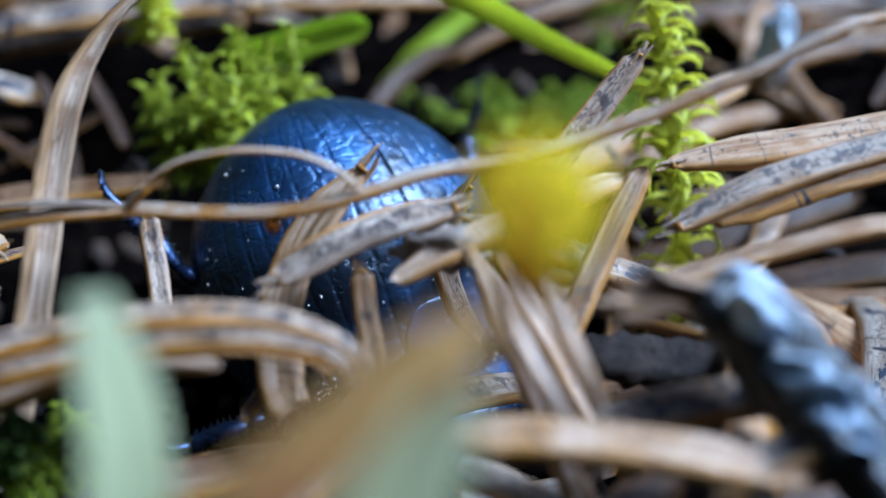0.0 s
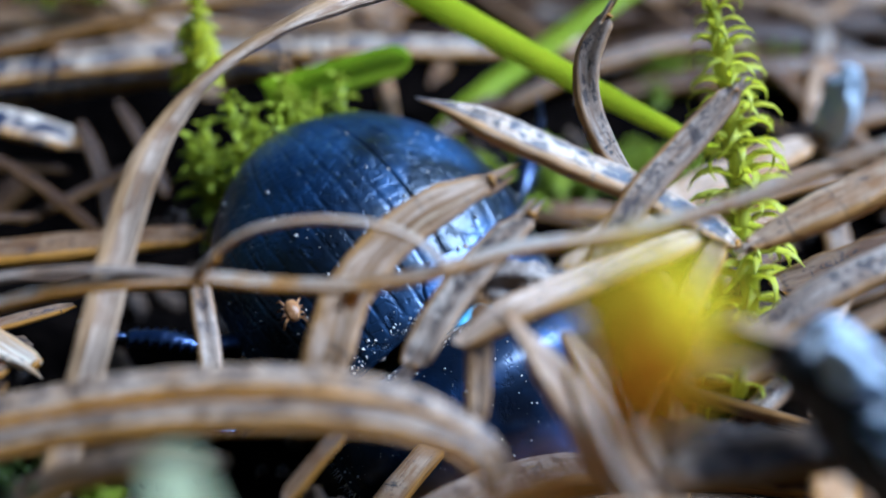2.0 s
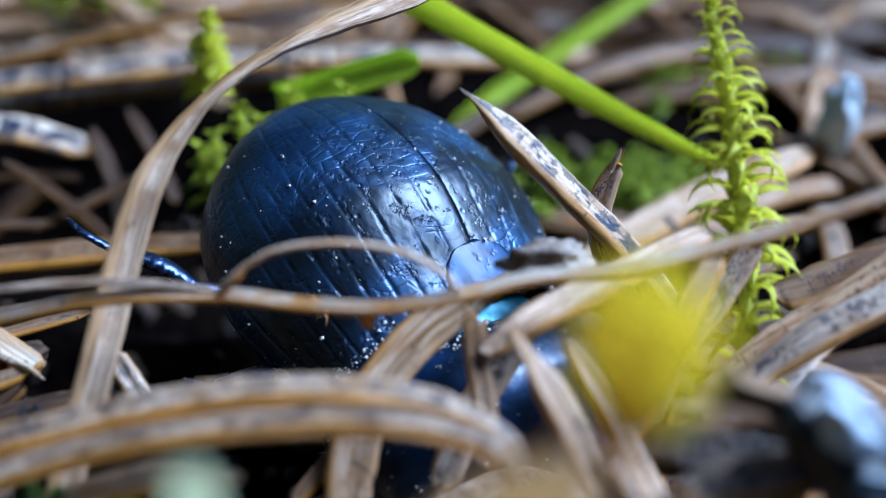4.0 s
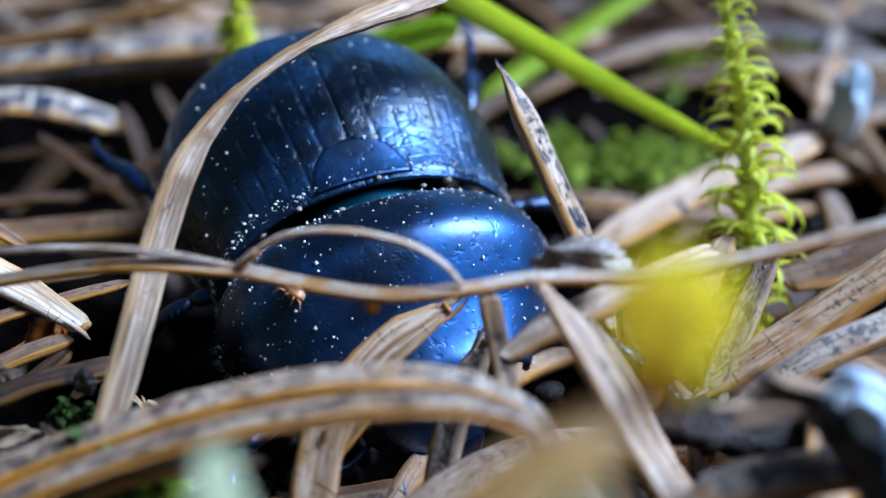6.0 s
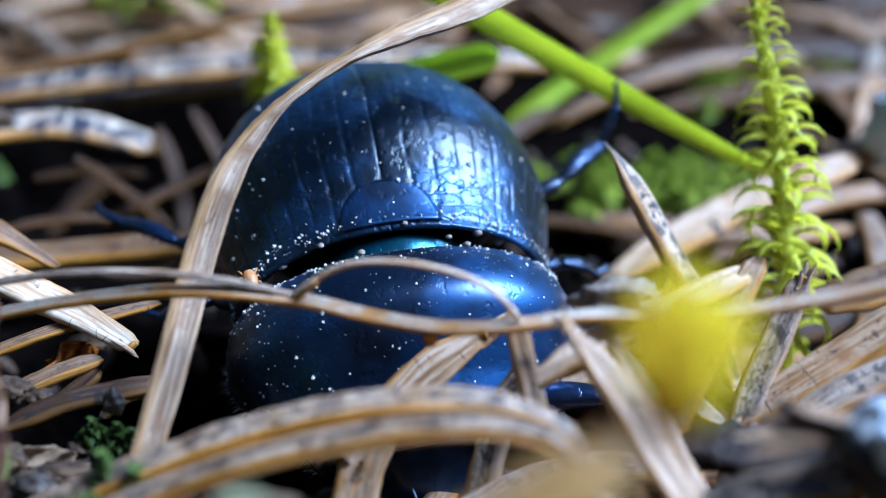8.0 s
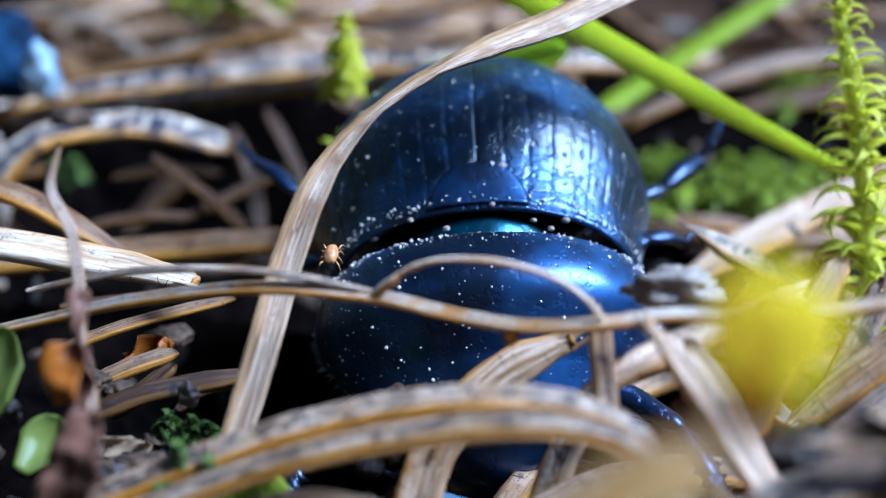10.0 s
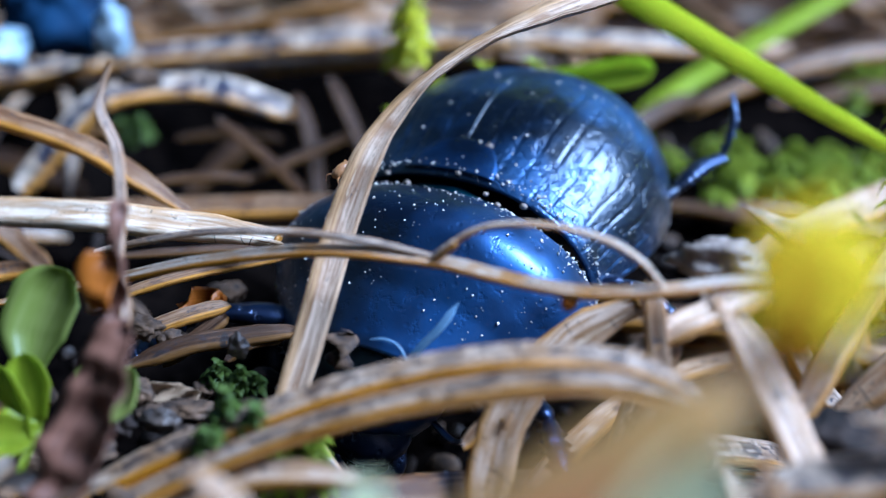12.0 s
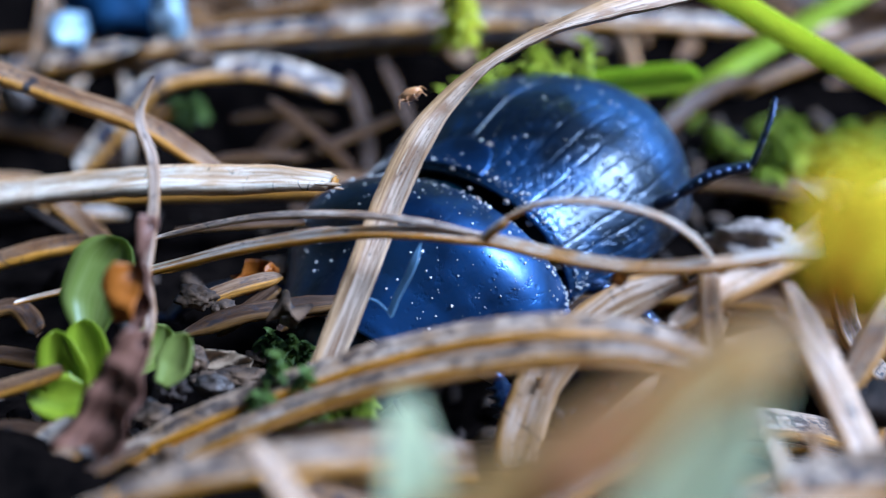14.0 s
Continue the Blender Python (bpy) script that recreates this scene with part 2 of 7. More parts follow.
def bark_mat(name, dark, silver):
    """Twig bark: silver left with a torn border, black where it has peeled. The band on the upper side paints its lit
    face.
    """
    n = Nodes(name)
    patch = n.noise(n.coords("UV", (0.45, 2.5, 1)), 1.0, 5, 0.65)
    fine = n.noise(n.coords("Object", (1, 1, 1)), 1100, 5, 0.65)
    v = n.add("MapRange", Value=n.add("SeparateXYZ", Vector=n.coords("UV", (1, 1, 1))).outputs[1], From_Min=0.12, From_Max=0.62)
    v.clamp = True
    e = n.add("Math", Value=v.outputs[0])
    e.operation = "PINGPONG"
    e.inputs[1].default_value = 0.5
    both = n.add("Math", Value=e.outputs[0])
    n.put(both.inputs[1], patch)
    # silver stays on the upper side, standing in for light caught there
    lit_skin = n.mask(both.outputs[0], 0.95, 0.99)
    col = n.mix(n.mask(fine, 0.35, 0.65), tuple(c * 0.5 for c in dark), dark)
    col = n.mix(lit_skin, col, n.mix(n.mask(fine, 0.3, 0.6), tuple(c * 0.6 for c in silver), silver))
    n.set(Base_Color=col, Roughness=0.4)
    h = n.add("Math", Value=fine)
    n.put(h.inputs[1], lit_skin)
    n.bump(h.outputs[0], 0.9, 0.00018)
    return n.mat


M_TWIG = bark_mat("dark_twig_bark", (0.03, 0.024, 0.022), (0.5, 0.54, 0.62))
M_FLAKE = plain_mat("silver_bark", (0.34, 0.39, 0.48), (0.72, 0.78, 0.88), 500, 0.35, 0.8, 0.00015)
M_BARK = plain_mat("dark_bark", (0.008, 0.006, 0.005), (0.05, 0.034, 0.025), 700, 0.7, 1.0, 0.0003)
# blacker than wet humus: the deep shade of gaps is in this colour
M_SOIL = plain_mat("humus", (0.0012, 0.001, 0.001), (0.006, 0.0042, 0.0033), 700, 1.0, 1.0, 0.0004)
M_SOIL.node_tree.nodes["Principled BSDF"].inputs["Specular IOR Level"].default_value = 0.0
M_BARK.node_tree.nodes["Principled BSDF"].inputs["Specular IOR Level"].default_value = 0.15
M_CRUMB = plain_mat("pale_crumb", (0.16, 0.11, 0.08), (0.48, 0.39, 0.31), 1500, 0.55, 1.0, 0.00012)
M_FLAKETAN = plain_mat("tan_bark_flake", (0.16, 0.1, 0.05), (0.42, 0.29, 0.17), 900, 0.7, 0.8, 0.0001)
M_FIBRE = leaf_mat("bluish_fibre", (0.4, 0.55, 0.72), (0.25, 0.4, 0.6), 0.3, 0.4)
M_QUARTZ = plain_mat("white_quartz", (0.55, 0.6, 0.68), (0.85, 0.88, 0.9), 300, 0.25, 0.5)
M_BLUEQUARTZ = plain_mat("bluish_quartz", (0.1, 0.15, 0.2), (0.5, 0.58, 0.64), 420, 0.55, 0.8)
M_GREYCHIP = plain_mat("grey_bark_chip", (0.015, 0.011, 0.009), (0.1, 0.07, 0.05), 1400, 0.5, 1.0, 0.00012)
M_NAVY = plain_mat("dark_slate", (0.003, 0.009, 0.026), (0.012, 0.035, 0.085), 300, 0.8, 0.9, 0.0003)
M_NAVY.node_tree.nodes["Principled BSDF"].inputs["Specular IOR Level"].default_value = 0.15
M_ELYTRA = chitin_mat("elytra_armour", (0.006, 0.011, 0.022), (0.055, 0.115, 0.27), 0.47, 0.3, 0.55)
M_PRONOTUM = chitin_mat("pronotum_armour", (0.007, 0.015, 0.04), (0.055, 0.13, 0.36), 0.44, 0.15)
M_COLLAR = chitin_mat("collar_armour", (0.01, 0.05, 0.075), (0.02, 0.12, 0.2), 0.34, 0.3)
M_LEG = chitin_mat("leg_armour", (0.015, 0.022, 0.05), (0.025, 0.045, 0.13), 0.32, 0.4)
M_UNDER = plain_mat("black_underside", (0.008, 0.009, 0.013), (0.02, 0.022, 0.035), 900, 0.5)
M_DUST = plain_mat("pale_dust", (0.6, 0.52, 0.44), (0.85, 0.8, 0.72), 4000, 0.7)
M_MITE = plain_mat("orange_mite", (0.4, 0.17, 0.05), (0.55, 0.28, 0.11), 2500, 0.22)


# ---- mesh helpers ----
def mesh_from(name, verts, faces, mat, uvs=None, smooth=True):
    me = bpy.data.meshes.new(name)
    me.from_pydata([tuple(c * MM for c in v) for v in verts], [], faces)
    if uvs is not None:
        layer = me.uv_layers.new(name="uv")
        for poly in me.polygons:
            vs = [uvs[i][1] for i in poly.vertices]
            wrap = max(vs) - min(vs) > 0.6 and len(vs) == 4
            for li, vi in zip(poly.loop_indices, poly.vertices):
                u, v = uvs[vi]
                layer.data[li].uv = (u, v + 1 if wrap and v < 0.5 else v)
    me.materials.append(mat)
    if smooth:
        me.polygons.foreach_set("use_smooth", [True] * len(me.polygons))
    me.update()
    return me


def part(name, data, parent, m=None, label=""):
    ob = new(name, data)
    ob.parent = parent
    if m is not None:
        ob.matrix_basis = m
    return tagged(ob, label)


def smooth01(x):
    x = min(1.0, max(0.0, x))
    return x * x * (3 - 2 * x)


def spline(pts, per=7):
    """Catmull-Rom through pts, evenly parametrised; returns points and their fractional index."""
    p = [Vector(q) for q in pts]
    p = [2 * p[0] - p[1]] + p + [2 * p[-1] - p[-2]]
    out, idx = [], []
    for i in range(1, len(p) - 2):
        a, b, c, d = p[i - 1], p[i], p[i + 1], p[i + 2]
        for k in range(per):
            t = k / per
            out.append(0.5 * (2 * b + (c - a) * t + (2 * a - 5 * b + 4 * c - d) * t * t + (3 * b - a - 3 * c + d) * t ** 3))
            idx.append(i - 1 + t)
    out.append(p[-2])
    idx.append(len(pts) - 1.0)
    return out, idx


def tube_mesh(name, pts, w, th, mat, taper=(1, 1), rough=0.0, groove=0.27, ring=18, per=7, seed=0, hint=(0, -0.38, 0.92)):
    """A solid needle: flattened section with a shallow groove along the upper face, tapered and rounded ends."""
    path, _ = spline(pts, per)
    n = len(path)
    length = [0.0]
    for a, b in zip(path, path[1:]):
        length.append(length[-1] + (b - a).length)
    total = length[-1]
    verts, uvs, faces = [], [], []
    hint = Vector(hint)
    for i, c in enumerate(path):
        tan = (path[min(i + 1, n - 1)] - path[max(i - 1, 0)]).normalized()
        side = tan.cross(hint)
        side = side.normalized() if side.length > 0.05 else Vector((1, 0, 0))
        up = side.cross(tan).normalized()
        f = length[i] / total
        zone = 0.22
        s = 1 - (1 - taper[0]) * (1 - smooth01(f / zone)) - (1 - taper[1]) * (1 - smooth01((1 - f) / zone))
        edge = min(length[i], total - length[i]) / (0.1 * w)
        s *= math.sqrt(max(0.3, 1 - max(0.0, 1 - edge) ** 2)) if edge < 1 else 1
        for k in range(ring):
            a = 2 * math.pi * k / ring
            x = math.copysign(abs(math.cos(a)) ** 0.9, math.cos(a)) * w / 2
            z = math.copysign(abs(math.sin(a)) ** 0.9, math.sin(a)) * th / 2
            if math.sin(a) > 0:
                z *= 1 - groove * 2 * math.exp(-(math.cos(a) / 0.42) ** 2)
            q = c * 3.1 + Vector((math.cos(a), math.sin(a), seed * 7.3))
            r = s * (1 + rough * noise.noise(q) * 2 + 0.08 * noise.noise(Vector((length[i] * 1.3, a * 0.8, seed * 3.7))) + 0.05 * noise.noise(Vector((length[i] * 4.3, a * 1.7, seed * 1.9))))
            slant = tan * x * (0.18 * math.sin(seed * 2.7 + i) if i in (0, n - 1) and groove and not rough else 0.0)
            verts.append(c + side * x * r + up * z * r + slant)
            uvs.append((length[i] + seed * 11.7, k / ring))
    for i in range(n - 1):
        for k in range(ring):
            k2 = (k + 1) % ring
            faces.append((i * ring + k, i * ring + k2, (i + 1) * ring + k2, (i + 1) * ring + k))
    faces.append(tuple(range(ring)))
    faces.append(tuple((n - 1) * ring + k for k in reversed(range(ring))))
    return mesh_from(name, verts, faces, mat, uvs)


COUNT = [0]


def needle(name, origin, pts, w, th, mat, taper=(1, 1), rough=0.0, label="", cat="pine needle", group="needle litter"):
    COUNT[0] += 1
    ob = new(name, tube_mesh(name, pts, w, th, mat, taper, rough, seed=COUNT[0]))
    ob.matrix_basis = mm_pose(*origin)
    return tagged(ob, label, cat, group)


def blade_mesh(name, pts, w, tilt, mat, curve=0.15, thick=0.09, per=8, cross=7, hint=(0, -0.75, 0.66), rounded=0.0, ragged=0.06):
    """A flat leaf blade of varying width, turned about its own axis by tilt, with a curved section and real thickness."""
    path, idx = spline(pts, per)
    n = len(path)
    verts, uvs, faces = [], [], []
    run = 0.0
    hint = Vector(hint)
    for i, c in enumerate(path):
        tan = (path[min(i + 1, n - 1)] - path[max(i - 1, 0)]).normalized()
        side = tan.cross(hint)
        side = side.normalized() if side.length > 0.05 else Vector((1, 0, 0))
        j = min(int(idx[i]), len(pts) - 2)
        t = idx[i] - j
        ww = w[j] * (1 - t) + w[j + 1] * t
        tl = tilt[j] * (1 - t) + tilt[j + 1] * t
        if rounded and i / (n - 1) > 1 - rounded:
            ww *= math.sqrt(max(0.004, 1 - ((i / (n - 1) - 1 + rounded) / rounded) ** 2))
        side = Matrix.Rotation(radians(tl), 3, tan) @ side
        up = side.cross(tan).normalized()
        run += (path[i] - path[i - 1]).length if i else 0
        for layer in (0, 1):
            for k in range(cross):
                u = (k / (cross - 1) - 0.5) * 2
                rib = 0.03 * ww * math.cos(u * 9 + i * 0.05) + ragged * 0.5 * noise.noise(c * 1.7 + Vector((u, 0, 0))) * (1 + 6 * (ragged > 0.1))
                z = curve * ww * (u * u - 0.5) + rib - layer * thick * (1 - 0.6 * u * u)
                wob = 1 + ragged * noise.noise(Vector((run * 0.9, u * 2, len(pts))))
                verts.append(c + side * u * ww / 2 * wob + up * z)
                uvs.append((run, (u + 1) / 4 + 0.5 * layer))
    m = 2 * cross
    for i in range(n - 1):
        for k in range(cross - 1):
            a, b = i * m + k, (i + 1) * m + k
            faces.append((a, a + 1, b + 1, b))
            faces.append((a + cross, b + cross, b + cross + 1, a + cross + 1))
        for k in (0, cross - 1):
            a, b = i * m + k, (i + 1) * m + k
            faces.append((a, b, b + cross, a + cross) if k == 0 else (a, a + cross, b + cross, b))
    for i in (0, n - 1):
        loop = [i * m + k for k in range(cross)] + [i * m + cross + k for k in reversed(range(cross))]
        faces.append(tuple(loop if i else reversed(loop)))
    return mesh_from(name, verts, faces, mat, uvs)


def blade(name, origin, pts, w, tilt, mat, curve=0.15, label="", cat="grass blade", parent=None, group="", rounded=0.0, ragged=0.06):
    ob = new(name, blade_mesh(name, pts, w, tilt, mat, curve, rounded=rounded, ragged=ragged))
    ob.matrix_basis = mm_pose(*origin)
    if parent is not None:
        ob.parent = parent
        return tagged(ob, label)
    return tagged(ob, label, cat, group)


def shell_mesh(name, nu, nv, point, mat, thick=0.16):
    """A curved plate: point(s, a) gives its outer face, an offset inner face and a rim close it."""
    outer = [[Vector(point(i / (nu - 1), j / (nv - 1))) for j in range(nv)] for i in range(nu)]
    verts, faces = [], []
    inner = []
    for i in range(nu):
        for j in range(nv):
            du = outer[min(i + 1, nu - 1)][j] - outer[max(i - 1, 0)][j]
            dv = outer[i][min(j + 1, nv - 1)] - outer[i][max(j - 1, 0)]
            nn = du.cross(dv)
            nn = nn.normalized() if nn.length > 1e-9 else Vector((0, 0, 1))
            if nn.z < -0.3 and j < nv * 0.7:
                nn = -nn
            verts.append(outer[i][j])
            inner.append(outer[i][j] - nn * thick * (1 if nn.dot(outer[i][j] - Vector((0, outer[i][j].y, 2))) > 0 else -1))
    o = nu * nv
    verts += inner
    for i in range(nu - 1):
        for j in range(nv - 1):
            a, b, c, d = i * nv + j, i * nv + j + 1, (i + 1) * nv + j + 1, (i + 1) * nv + j
            faces.append((a, b, c, d))
            faces.append((o + d, o + c, o + b, o + a))
    rim = [i * nv for i in range(nu)] + [(nu - 1) * nv + j for j in range(1, nv)]
    rim += [i * nv + nv - 1 for i in range(nu - 2, -1, -1)] + [j for j in range(nv - 2, 0, -1)]
    for a, b in zip(rim, rim[1:] + rim[:1]):
        faces.append((a, b, o + b, o + a))
    me = mesh_from(name, verts, faces, mat)
    bm = bmesh.new()
    bm.from_mesh(me)
    bmesh.ops.recalc_face_normals(bm, faces=bm.faces)
    bm.to_mesh(me)
    bm.free()
    return me


def blob_mesh(name, radii, mat, sub=3, bumpy=0.0, freq=1.0, seed=0, power=1.0):
    bm = bmesh.new()
    bmesh.ops.create_icosphere(bm, subdivisions=sub, radius=1)
    for v in bm.verts:
        d = v.co.normalized()
        k = 1 + bumpy * noise.noise(d * freq + Vector((seed * 5.1, 0, seed))) + bumpy * 0.5 * noise.noise(d * freq * 2.7 + Vector((0, seed * 3.3, 0)))
        v.co = Vector((d.x * radii[0], d.y * radii[1], d.z * radii[2])) * k * MM
    me = bpy.data.meshes.new(name)
    bm.to_mesh(me)
    bm.free()
    me.materials.append(mat)
    me.polygons.foreach_set("use_smooth", [True] * len(me.polygons))
    return me


# ---- ground: a hollow round the beetle, litter banks before and behind it ----
def ground_z(x, y):
    z = -1.6 - 2.0 * smooth01((9 - abs(y)) / 6) * smooth01((15 - abs(x + 3)) / 6) + 5.2 * smooth01((-8 - y) / 9) + 3.0 * smooth01((y - 9) / 14) + 1.2 * smooth01((abs(x) - 9) / 12)
    z -= 6.5 * smooth01((12 - abs(x + 15)) / 5) * smooth01((10 - abs(y - 16)) / 5)
    return z + 0.55 * noise.noise(Vector((x * 0.22, y * 0.22, 3))) + 0.2 * noise.noise(Vector((x * 0.9, y * 0.9, 8)))


def build_ground():
    xs = [-60000, -4000, -600, -180, -120, -104] + [-90 + i * 1.0 for i in range(181)] + [104, 120, 180, 600, 4000, 60000]
    ys = [-60000, -4000, -600, -180, -120, -90, -74] + [-60 + i * 1.0 for i in range(171)] + [124, 138, 180, 600, 4000, 60000]
    verts = [(x, y, ground_z(x, y)) for y in ys for x in xs]
    nx = len(xs)
    faces = [(j * nx + i, j * nx + i + 1, (j + 1) * nx + i + 1, (j + 1) * nx + i) for j in range(len(ys) - 1) for i in range(nx - 1)]
    tagged(new("ground", mesh_from("ground", verts, faces, M_SOIL)), "humus forest floor with a hollow, coloured black for its shade", "ground", kind="structure")


build_ground()



# ---- added dark ring, out of view all round, that blocks low sky light ----
def build_sky_block():
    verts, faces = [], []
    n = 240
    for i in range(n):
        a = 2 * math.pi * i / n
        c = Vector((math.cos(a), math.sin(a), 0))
        # tallest at front left to darken reflections, low behind to let sky in
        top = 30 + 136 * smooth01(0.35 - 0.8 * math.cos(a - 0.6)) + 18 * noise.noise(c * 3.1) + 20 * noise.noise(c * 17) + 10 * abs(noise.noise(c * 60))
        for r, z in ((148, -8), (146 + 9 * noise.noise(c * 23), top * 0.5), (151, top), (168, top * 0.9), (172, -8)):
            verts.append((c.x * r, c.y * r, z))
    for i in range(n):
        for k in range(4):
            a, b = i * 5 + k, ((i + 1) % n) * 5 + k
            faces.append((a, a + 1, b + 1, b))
    mat = plain_mat("dark_sky_block", (0.012, 0.016, 0.008), (0.05, 0.06, 0.025), 70, 0.9, 1.0, 0.006)
    tagged(new("backdrop", mesh_from("backdrop", verts, faces, mat)), "added dark ring out of view that blocks low sky light", "undergrowth", kind="structure")


build_sky_block()
# ---- the beetle: head towards -y, back up ----
def elytron_form(s, a, r=0.0):
    """The smooth arched form of a wing case: s runs from its front edge to its tip, a from the seam to the side edge."""
    th = 0.0004 + a * 1.7986
    if s < 0.38:
        w = 5.037 + 0.72 * smooth01(s / 0.38)
    else:
        w = 5.757 * math.sqrt(max(0.0, 1 - ((s - 0.38) / 0.63) ** 2.3))
    h = 3.486 + 1.003 * smooth01(s / 0.4) if s < 0.4 else 4.489 * math.sqrt(max(0.0, 1 - ((s - 0.4) / 0.61) ** 2.3))
    x = (w + r) * math.sin(th) ** 0.92 if th < math.pi / 2 else (w + r) * (1 - 0.35 * (th - math.pi / 2))
    z = 1.5 + (h + r) * math.cos(th) if th <= math.pi / 2 else 1.5 - 1.6 * (th - math.pi / 2)
    return x, -0.8 - 0.312 * a * a + 10.285 * s - 0.5 * a * a * s, z


def elytron_point(sign):
    def point(s, a):
        stria = 0.0
        for k in range(1, 13):
            stria -= 0.042 * max(0.05, 0.55 + 1.0 * noise.noise(Vector((k * 3.1, s * 26, sign)))) * math.exp(-(((a * 13 - k + 0.13 * noise.noise(Vector((k, s * 9, sign * 2)))) / 0.075) ** 2))
        stria -= 0.02 * math.exp(-((a / 0.008) ** 2))
        stria *= smooth01((1 - s) / 0.12) * smooth01(s / 0.03)
        # creases run across the ribs, deepest towards the tip
        wrinkled = smooth01((s - 0.12) / 0.35)
        crease = 0.008 * noise.noise(Vector((a * 22, s * 30, sign * 3))) + 0.02 * wrinkled * -abs(noise.noise(Vector((a * 16, s * 46, sign * 5)))) + 0.008 * noise.noise(Vector((a * 50, s * 70, sign * 5)))
        lip = -0.16 * (1 - smooth01(s / 0.03))
        x, y, z = elytron_form(s, a, stria + crease + lip)
        return sign * x, y, z
    return point


def scutellum_point(u, v):
    """The small smooth shield between the front corners of the wing cases."""
    s = 0.012 + 0.15 * u
    a = (2 * v - 1) * (0.004 + 0.15 * math.sqrt(1 - u * u * 0.995))
    x, y, z = elytron_form(s, abs(a), 0.028 - 0.03 * max(abs(2 * v - 1), u) ** 6)
    return math.copysign(x, a), y, z


def pronotum_point(s, a2):
    a = a2 * 2 - 1
    th = a * 1.75
    w = 1.046 * (4.85 + 0.3 * math.sin(math.pi * min(1, s / 0.55)) - 1.9 * smooth01((s - 0.3) / 0.75) ** 1.3)
    h = 4.75 + 0.55 * math.sin(math.pi * min(1, s / 0.7)) - 1.9 * smooth01((s - 0.35) / 0.7)
    edge = abs(a)
    r = 0.1 * smooth01((edge - 0.88) / 0.08) - 0.12 * math.exp(-(((edge - 0.86) / 0.03) ** 2))
    r += -0.25 * (1 - smooth01(s / 0.05)) + 0.012 * noise.noise(Vector((a * 14, s * 9, 4)))
    r -= 0.1 * smooth01((s - 0.94) / 0.06)
    sn = math.copysign(abs(math.sin(th)) ** 0.9, th)
    x = (w + r) * sn if abs(th) < math.pi / 2 else math.copysign((w + r) * (1 - 0.3 * (abs(th) - math.pi / 2)), th)
    z = 1.3 + (h + r - 1.3) * math.cos(th) if abs(th) < math.pi / 2 else 1.3 - 1.5 * (abs(th) - math.pi / 2)
    y = -1.3 + 0.05 * edge ** 2 * (1 - s) - 5.46 * s + 0.5 * edge * edge * s
    return x, y, z


def limb_mesh(name, pts, w0, w1, mat, spines=0, seed=0):
    """A leg segment: a tapered bar, with short teeth along one edge where it has them."""
    path, _ = spline(pts, 12 if spines else 5)
    n, ring = len(path), 10
    verts, faces = [], []
    for i, c in enumerate(path):
        f = i / (n - 1)
        tan = (path[min(i + 1, n - 1)] - path[max(i - 1, 0)]).normalized()
        side = tan.cross(Vector((0.2, 0.3, 1))).normalized()
        up = side.cross(tan)
        r = (w0 * (1 - f) + w1 * f) / 2 * (0.75 + 0.25 * math.sin(math.pi * min(1, f * 1.2 + 0.1))) * (0.35 if i in (0, n - 1) else 1)
        for k in range(ring):
            a = 2 * math.pi * k / ring
            tooth = 1.9 if spines and i % 3 == 1 and k in (0, 5) and i > 3 else 1.0
            verts.append(c + side * math.cos(a) * r * tooth + up * math.sin(a) * r * 0.75)
    for i in range(n - 1):
        for k in range(ring):
            k2 = (k + 1) % ring
            faces.append((i * ring + k, i * ring + k2, (i + 1) * ring + k2, (i + 1) * ring + k))
    faces.append(tuple(reversed(range(ring))))
    faces.append(tuple((n - 1) * ring + k for k in range(ring)))
    return mesh_from(name, verts, faces, mat)


